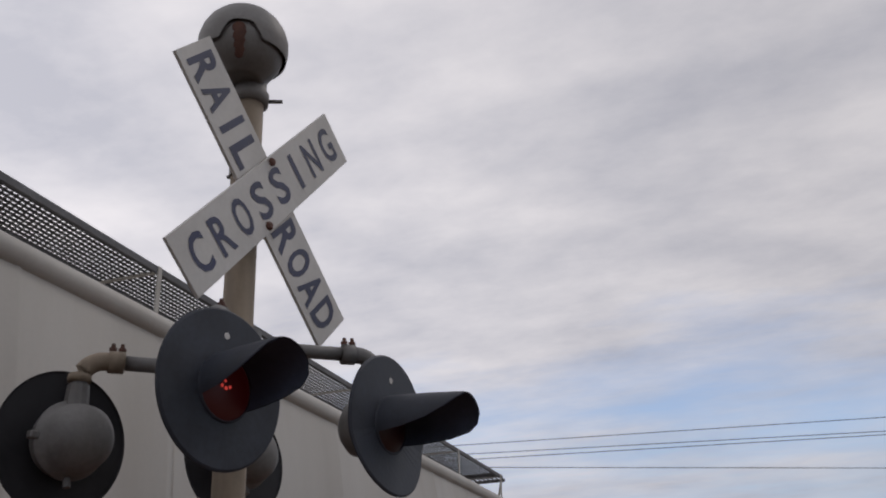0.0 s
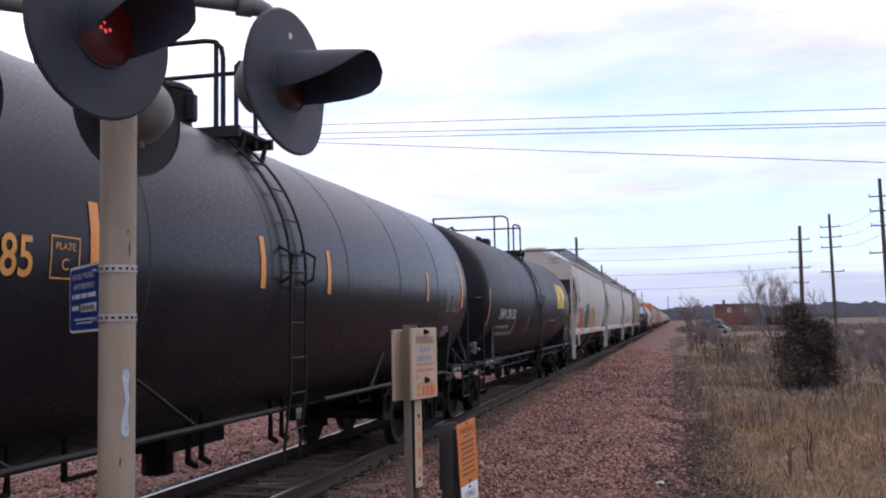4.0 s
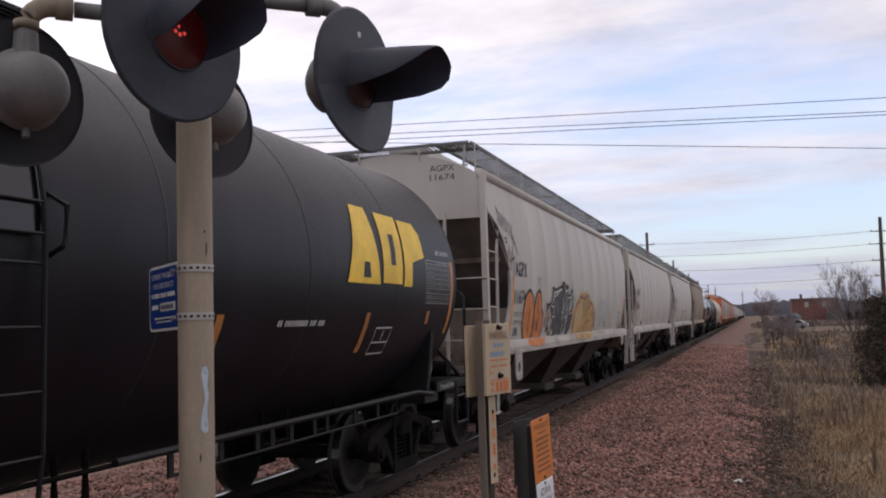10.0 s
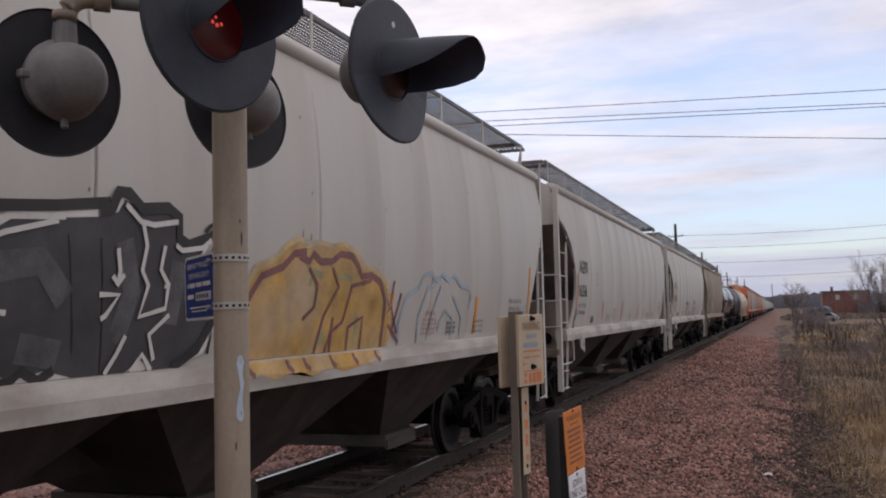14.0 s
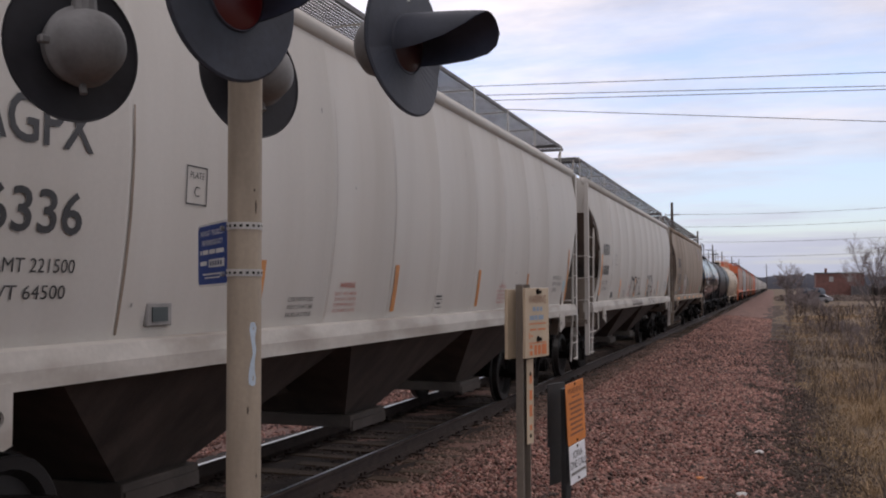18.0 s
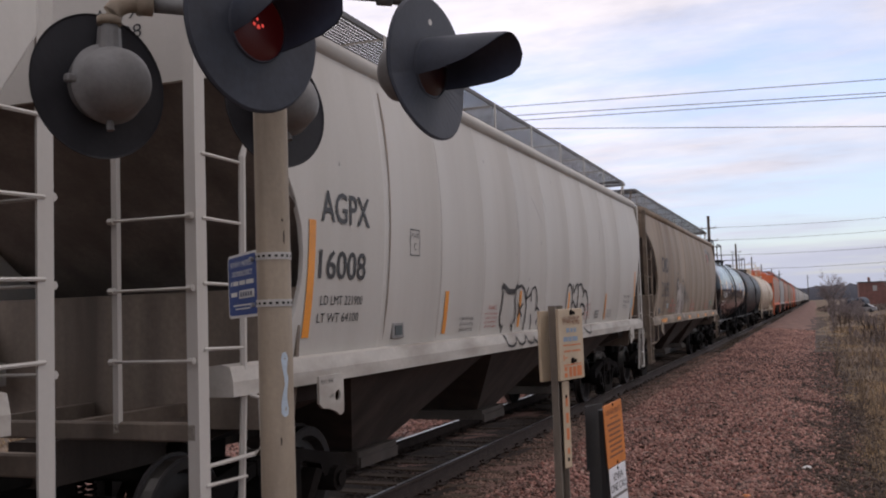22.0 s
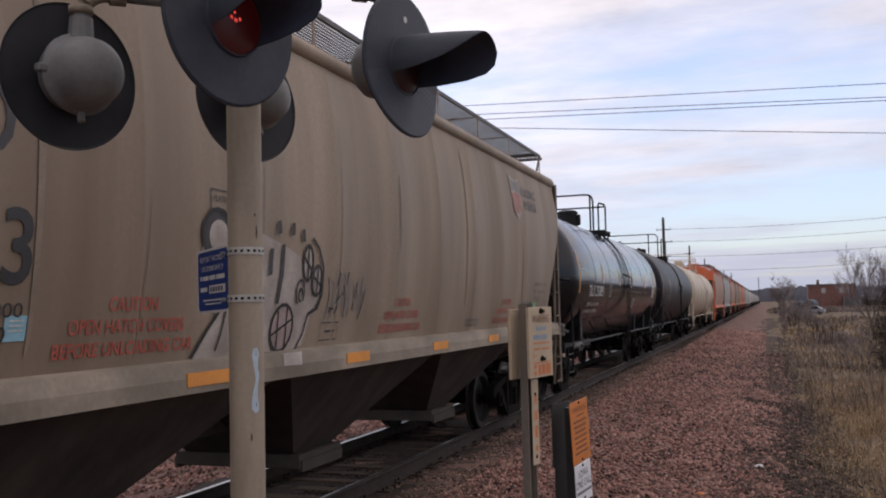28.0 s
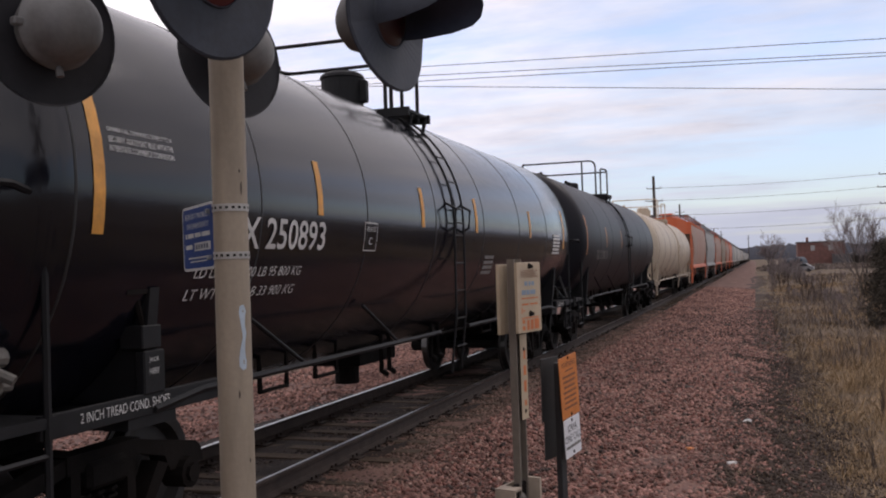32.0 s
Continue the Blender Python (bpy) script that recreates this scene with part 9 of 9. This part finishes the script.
blades("far_brush", 22000, (5, 75), (175, 250), (0.4, 1.1), 0.06, M["grey_weed"], "grey-brown brush across the far field", 41, lean=0.5, clump=2.0)
blades("dry_grass", 22000, (-22, -5.2), (8, 60), (0.1, 0.35), 0.018, M["straw"], "dry grass beyond the track", 35, lean=1.2, clump=0.4, keep=lambda x, y: x < -5.6 + 0.5 * np.sin(y))


def stem_lines(r, base, height, spread, levels, count):
    """Branch polylines of a bare shrub or tree."""
    out = []

    def grow(p, d, length, rad, level):
        q = p + d * length * 0.5 + Vector((r.uniform(-1, 1), r.uniform(-1, 1), r.uniform(-0.3, 0.3))) * length * 0.08
        e = p + d * length
        out.append(([p, q, e], [rad, rad * 0.8, rad * 0.55]))
        if level <= 0:
            return
        for _ in range(count if level > 1 else count + 1):
            f = r.uniform(0.35, 1.0)
            nd = (d + Vector((r.uniform(-1, 1), r.uniform(-1, 1), r.uniform(-0.15, 0.75))) * spread).normalized()
            grow(p + (e - p) * f, nd, length * r.uniform(0.48, 0.75), rad * 0.5, level - 1)
    for _ in range(max(1, count - 1)):
        d = Vector((r.uniform(-1, 1) * spread * 0.6, r.uniform(-1, 1) * spread * 0.6, 1)).normalized()
        grow(Vector(base), d, height * r.uniform(0.4, 0.55), height * 0.012 + 0.006, levels)
    return out


def bare_shrub(name, base, height, seed, label, spread=0.55, levels=3, count=4, thin=1.0, mat=None, category="shrub", group=""):
    r = random.Random(seed)
    bm, bt = bmesh.new(), bmesh.new()
    for pts, rad in stem_lines(r, (0, 0, -0.1), height, spread, levels, count):
        big = rad[0] > 0.006 + height * 0.004
        tube(bm if big else bt, pts, [max(0.0035 * thin, q * thin) for q in rad], 5 if big else 3, caps=False)
    root = thing(name, label, category, group, Matrix.Translation(base))
    part("stem", bm, M["bark"], root)
    tagged(part("crown", bt, mat or M["twig"], root), kind="stuff")
    return root


def ground_at(x, y):
    return (x, y, land_z(x, y))


bare_shrub("bare_tree", ground_at(10.3, 60), 5.6, 3, "leafless grey-brown tree in the field", 0.55, 5, 4, 0.85, category="tree")
bare_shrub("bare_tree", ground_at(6.6, 150), 6.0, 5, "leafless far tree with a round crown", 0.95, 5, 4, 1.4, category="tree")
bare_shrub("bare_tree", ground_at(12.6, 58), 4.6, 8, "leafless grey-brown tree in the field", 0.6, 5, 3, 1.0, category="tree")
rb = random.Random(77)
for k in range(60):
    y = 46 + 95 * rb.random()
    x = 4.9 + rb.random() * 3.4 + (y - 46) * 0.015
    bare_shrub("bare_shrub", ground_at(x, y), (0.7 + (y - 46) * 0.02) * rb.uniform(0.7, 1.2), 100 + k, "leafless brown roadside brush", 0.6, 4, 3, 0.45 + y * 0.009, group="brush along the track")
for k in range(80):
    y = 44 + 80 * rb.random()
    x = 7.0 + rb.random() * (8 + (y - 44) * 0.16)
    bare_shrub("bare_shrub", ground_at(x, y), rb.uniform(0.6, 1.45), 200 + k, "leafless grey-brown brush in the field", 0.6, 4, 3, 0.4 + y * 0.008, group="brush in the field")
for k, (x, y, h) in enumerate([(6.1, 15.5, 1.0), (6.5, 16.2, 1.2), (7.4, 15.2, 1.1), (5.6, 12.0, 0.7), (6.3, 10.4, 0.6), (7.2, 13.6, 1.25), (5.2, 21, 0.9), (6.8, 24, 1.1), (8.4, 20, 1.2), (8.6, 26, 1.2), (4.9, 30, 1.0), (6.0, 34, 1.2), (9.6, 17, 0.9), (5.0, 26, 0.6)]):
    bare_shrub("weed_stalk", ground_at(x, y), h, 300 + k, "thin dead brown weed stalks", 0.28, 2, 3, 0.9, M["dull_straw"], category="weed", group="dead weed stalks")
rw = random.Random(9)
for k in range(30):
    y = 50 + 46 * rw.random()
    x = 6.2 + rw.random() * 7.0
    bm = bmesh.new()
    h = rw.uniform(0.5, 1.3)
    for _ in range(rw.randint(2, 5)):
        dx, dy = rw.uniform(-0.25, 0.25), rw.uniform(-0.25, 0.25)
        tube(bm, [(dx, dy, -0.05), (dx * 1.4, dy * 1.4, h * 0.7), (dx * 2.2, dy * 2.2, h)], [0.010, 0.022, 0.007], 4)
    ob = tagged(part("dock_stalk", bm, M["dock"]), "dark upright dead dock stalks", "weed", "dark stalks in the field")
    ob.matrix_basis = Matrix.Translation(ground_at(x, y))


def cedar(base, height, radius, seed):
    """A ragged cedar: trunk, boughs and many small sprays of foliage."""
    root = thing("cedar_tree", "dense dark green-brown cedar", "tree", "", Matrix.Translation(base))
    r = random.Random(seed)
    bm = bmesh.new()
    tube(bm, [(0, 0, -0.1), (0.03, 0.02, height * 0.5), (0.0, 0.05, height * 0.95)], [0.09, 0.06, 0.015], 7)
    part("trunk", bm, M["bark"], root)
    n = np.random.RandomState(seed)
    bm = bmesh.new()
    vs, fs = [], []
    for k in range(170):
        t = r.random() ** 0.8
        z = height * (0.04 + 0.92 * t)
        reach = radius * (1 - t) ** 0.55 * r.uniform(0.6, 1.18) + 0.08
        a = r.uniform(0, 6.283)
        d = Vector((math.cos(a), math.sin(a), r.uniform(0.1, 0.7))).normalized()
        p = Vector((0, 0, max(0.02, z - reach * 0.3)))
        tube(bm, [p, p + d * reach * 0.9], [0.014, 0.004], 3, caps=False)
        for _ in range(70):
            f = r.uniform(0.35, 1.05)
            c = p + d * reach * f + Vector((r.gauss(0, 0.09), r.gauss(0, 0.09), r.gauss(0, 0.09)))
            u = Vector((r.uniform(-1, 1), r.uniform(-1, 1), r.uniform(-0.2, 1))).normalized() * r.uniform(0.05, 0.12)
            w = u.cross(Vector((r.uniform(-1, 1), r.uniform(-1, 1), r.uniform(-1, 1)))).normalized() * 0.018
            i = len(vs)
            vs += [c - w, c + w, c + u + w * 0.3, c + u - w * 0.3]
            fs.append((i, i + 1, i + 2, i + 3))
    tagged(part("branching", bm, M["bark"], root), kind="stuff")
    fast_mesh("crown", [tuple(v) for v in vs], fs, M["cedar"], "", "", root)
    return root


cedar(ground_at(8.5, 34), 3.0, 1.15, 4)
cedar(ground_at(9.3, 34.5), 2.3, 0.85, 6)
for k, (x, y, h) in enumerate([(10.0, 33.5, 1.9), (10.5, 35, 2.3), (9.6, 32, 1.4), (11.2, 34, 2.1), (11.6, 36, 2.5), (7.4, 33, 1.5), (7.0, 35, 1.2), (10.7, 31, 1.6), (12.4, 35, 2.2), (9.9, 28.5, 1.2), (11.4, 29.5, 1.5)]):
    bare_shrub("bare_shrub", ground_at(x, y), h, 400 + k, "leafless purple-brown thicket beside the cedar", 0.5, 4, 3, 0.62, group="thicket beside the cedar")

for k in range(84):
    y = 31 + 60 * rb.random()
    x = 10.4 + (y - 30) * 0.10 + rb.random() * (7 + (y - 30) * 0.28)
    bare_shrub("bare_shrub", ground_at(x, y), rb.uniform(1.2, 2.5), 500 + k, "leafless purple-brown brush in the field", 0.45, 4, 4, 0.5 + y * 0.010, group="tall brush in the field")

# loose bits on the ballast
for k, (x, y, s, mt) in enumerate([(3.2, 17.6, 0.14, "darkstone"), (3.55, 12.2, 0.10, "orange_board"), (3.9, 20.5, 0.12, "darkstone"), (2.5, 24, 0.16, "darkstone"), (3.4, 34, 0.2, "darkstone"), (4.05, 11.6, 0.12, "board"), (4.2, 14.6, 0.14, "board")]):
    bm = bmesh.new()
    bmesh.ops.create_icosphere(bm, subdivisions=2, radius=s * 0.5)
    rr = random.Random(k)
    for v in bm.verts:
        v.co = Vector((v.co.x * 1.2, v.co.y * rr.uniform(0.8, 1.1), v.co.z * 0.5)) * rr.uniform(0.75, 1.2)
    ob = tagged(part("litter" if "board" in mt else "dark_clod", bm, M[mt]), "small scrap lying on the ballast" if "board" in mt else "dark clod lying on the pink ballast", "debris")
    ob.matrix_basis = pose(x, y, float(bed_z(x, y)) + s * 0.15, 0, 0, 40 * k)

# ---------------------------------------------------------------- poles, wires and distance


def utility_pole(x, y, top, arms, tilt=0.0, girth=0.15):
    root = thing("utility_pole", "dark wooden utility pole with crossarms", "utility pole", "utility poles", pose(x, y, -0.6 - float(fall(y)), 0, tilt, 0))
    h = top + 0.6 + float(fall(y))
    bm = bmesh.new()
    tube(bm, [(0, 0, 0), (0, 0, h * 0.5), (0, 0, h)], [girth, girth * 0.85, girth * 0.65], 8)
    part("pole", bm, M["wood_pole"], root)
    for z, w in arms:
        z += float(fall(y))
        bm = bmesh.new()
        box(bm, -w, w, -0.16, -0.06, z + 0.55, z + 0.67)
        arm = part("crossarm", bm, M["wood_pole"], root)
        for s in (-1, 1):
            bm = bmesh.new()
            lathe(bm, [(0.0, 0.25), (0.05, 0.24), (0.06, 0.12), (0.03, 0.0)], pose(s * w * 0.92, -0.11, z + 0.67), 6)
            part("insulator", bm, M["galv"], arm)
    return root


for x, y, top in ((-9.9, 147, 14.5), (-12.0, 228, 14.5), (-13.2, 307, 14.5), (-13.7, 375, 14.5), (-12.7, 442, 14.5), (-11, 485, 14.5), (1.0, 612, 14.5)):
    utility_pole(x, y, top, [(12.6, 1.1), (10.7, 1.3), (8.5, 1.0)] if y < 300 else [(12.6, 1.2)], girth=0.30 if y < 200 else 0.28)
utility_pole(22.5, 145, 14.7, [(12.7, 1.3), (10.9, 1.6), (8.6, 1.3), (6.4, 1.0)], 0.6, 0.34)
utility_pole(24.3, 128, 14.6, [(12.9, 1.2), (11.6, 1.3), (10.3, 1.2), (7.2, 1.4)], -0.6, 0.24)
utility_pole(24.3, 97, 14.7, [(13.0, 1.1), (11.6, 1.1), (10.2, 1.1), (7.6, 1.4)], -1.0, 0.24)


def wire(a, b, sag, r, name="overhead_wire", label="thin dark overhead wire", group="overhead wires"):
    bm = bmesh.new()
    a, b = Vector(a), Vector(b)
    tube(bm, [a.lerp(b, k / 16) - Vector((0, 0, 4 * sag * (k / 16) * (1 - k / 16))) for k in range(17)], r, 5)
    return tagged(part(name, bm, M["wire"]), label, "wire", group)


for z0, z1 in ((12.7, 12.8), (10.8, 11.0), (8.5, 8.7), (6.3, 6.6)):
    wire((-9.9, 147, z0), (22.5, 145, z1), 0.35, 0.024)
for z0, z1, z2 in ((13.0, 12.9, 12.7), (11.6, 11.6, 10.9), (10.2, 10.3, 8.6)):
    wire((25.3, 97, z0), (25.3, 128, z1), 0.5, 0.02)
    wire((25.3, 97, z0), (27.5, 40, z0 + 0.2), 0.5, 0.018)
# four lines that cross the track overhead, beyond the crossing
for (lx, lz), (rx, rz) in (((-0.3910, 0.2265), (0.2119, 0.2019)), ((-0.3911, 0.2167), (0.2112, 0.1877)), ((-0.3912, 0.2101), (0.2110, 0.1849)), ((-0.3912, 0.2062), (0.2091, 0.1476))):
    D = 36.0
    a, b = Vector((4.49 + lx * D, 0.43 + D, 1.96 + lz * D)), Vector((4.49 + rx * D, 0.43 + D, 1.96 + rz * D))
    d = (b - a)
    wire(a - d * 1.3, b + d * 1.3, 0.0, 0.014)

# low wooded horizon all round
rh = np.random.RandomState(12)
seg = 1400
ang = np.linspace(0, 2 * math.pi, seg)
hgt = 11.5 + 2.2 * np.sin(ang * 5 + 1) + 1.6 * np.sin(ang * 13) + 1.0 * np.sin(ang * 47) + 0.9 * np.sin(ang * 171) + rh.rand(seg) ** 2 * 3.5
R = 1500.0
vs = [(R * math.sin(a), R * math.cos(a), -14.0) for a in ang] + [(R * math.sin(a), R * math.cos(a), h) for a, h in zip(ang, hgt)] + [((R + 60) * math.sin(a), (R + 60) * math.cos(a), h * 0.9) for a, h in zip(ang, hgt)]
fs = [(k, k + 1, seg + k + 1, seg + k) for k in range(seg - 1)] + [(seg + k, seg + k + 1, 2 * seg + k + 1, 2 * seg + k) for k in range(seg - 1)]
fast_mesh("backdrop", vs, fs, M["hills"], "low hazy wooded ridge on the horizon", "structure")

# brick building beyond the field
bld = thing("brick_building", "low red brick building with a dark side wing", "building", "", pose(14.8, 256, -0.6))
bm = bmesh.new()
box(bm, 0, 11.2, 0, 9, -1.0, 5.2)
part("wall", bm, M["brick"], bld)
bm = bmesh.new()
box(bm, -0.2, 11.4, -0.2, 9.2, 5.2, 5.5)
roof = part("roof", bm, M["roofing"], bld)
bm = bmesh.new()
box(bm, 2.2, 2.8, 3, 3.6, 5.5, 6.6)
part("chimney", bm, M["brick"], roof)
for k in range(5):
    bm = bmesh.new()
    box(bm, 1.0 + 2.1 * k, 2.0 + 2.1 * k, -0.06, 0.02, 3.2, 4.5)
    part("window", bm, M["hopper_grey"] if k in (1, 3) else M["brick"], bld)
bm = bmesh.new()
box(bm, 8.0, 19.0, -6, -0.5, -1.0, 2.2)
part("wing", bm, M["roofing"], bld)
wh = thing("shed", "low grey shed beside a brick building", "building", "", pose(27, 250, -1.3))
bm = bmesh.new()
box(bm, 0, 14, 0, 6, 0, 2.4)
part("wall", bm, M["hopper_grey"], wh)
bm = bmesh.new()
prism(bm, [(-0.3, 2.4), (14.3, 2.4), (14.0, 3.2), (0.2, 3.2)], "y", -0.3, 6.3)
part("roof", bm, M["roofing"], wh)

# tank trailer and a white car parked in the field
tr = thing("tank_trailer", "dark blue and white tank trailer parked in the field", "trailer", "", pose(10.9, 165, -1.0, 0, 0, -8))
bm = bmesh.new()
lathe(bm, [(0.0, -0.2), (0.6, -0.12), (0.92, 0.1), (0.95, 0.4), (0.95, 8.0), (0.92, 8.3), (0, 8.5)], pose(0, 0, 1.45, -90, 0, 0), 20)
part("tank", bm, M["blue_tank"], tr, smooth=True)
bm = bmesh.new()
lathe(bm, [(0.0, -0.2), (0.5, -0.14), (0.84, 0.1), (0.86, 5.5), (0, 5.8)], pose(-1.5, 0.5, 1.35, -90, 0, 0), 18)
part("second_tank", bm, M["blue_tank"], tr, smooth=True)
bm = bmesh.new()
box(bm, -2.0, 0.9, 0.2, 8.2, 0.55, 0.75)
part("frame", bm, M["blackpaint"], tr)
for x in (-1.9, 0.8):
    for y in (1.0, 2.1, 7.0):
        bm = bmesh.new()
        lathe(bm, [(0.0, -0.12), (0.3, -0.12), (0.48, -0.1), (0.5, 0.0), (0.48, 0.1), (0.3, 0.12), (0, 0.12)], pose(x, y, 0.52, 0, 90, 0), 16)
        part("wheel", bm, M["tyre"], tr)
pc = thing("parked_car", "small white car parked in the field", "car", "", pose(13.2, 160, -1.0, 0, 0, 80))
bm = bmesh.new()
prism(bm, [(0, 0.35), (4.2, 0.35), (4.25, 0.75), (3.3, 0.85), (2.7, 1.35), (1.1, 1.38), (0.4, 0.9), (0, 0.85)], "x", -0.85, 0.85)
part("body", bm, M["white_paint"], pc)
bm = bmesh.new()
prism(bm, [(0.6, 0.92), (3.0, 0.9), (2.62, 1.3), (1.15, 1.32)], "x", -0.865, 0.865)
part("side_windows", bm, M["pane"], pc)
for x in (-0.8, 0.8):
    for y in (0.8, 3.4):
        bm = bmesh.new()
        lathe(bm, [(0.0, -0.1), (0.2, -0.1), (0.31, -0.08), (0.32, 0.08), (0.2, 0.1), (0, 0.1)], pose(x, y, 0.32, 0, 90, 0), 14)
        part("wheel", bm, M["tyre"], pc)

# ---------------------------------------------------------------- what moves


def motions():
    times = [0.5 * k for k in range(65)]
    for car, q in cars:
        walk(car, [(t, pose(TRACK_X, q - travelled(t), -GRADE * (q - travelled(t) - 10), -track_fall, 0, 0)) for t in times])
    turns = [32.0 * k / 200 for k in range(201)]
    for ws in spinning:
        y = ws.matrix_basis.translation.y
        walk(ws, [(t, pose(0, y, WHEEL_R, math.degrees(travelled(t) / WHEEL_R) + 40 * y, 0, 0)) for t in turns])


motions()
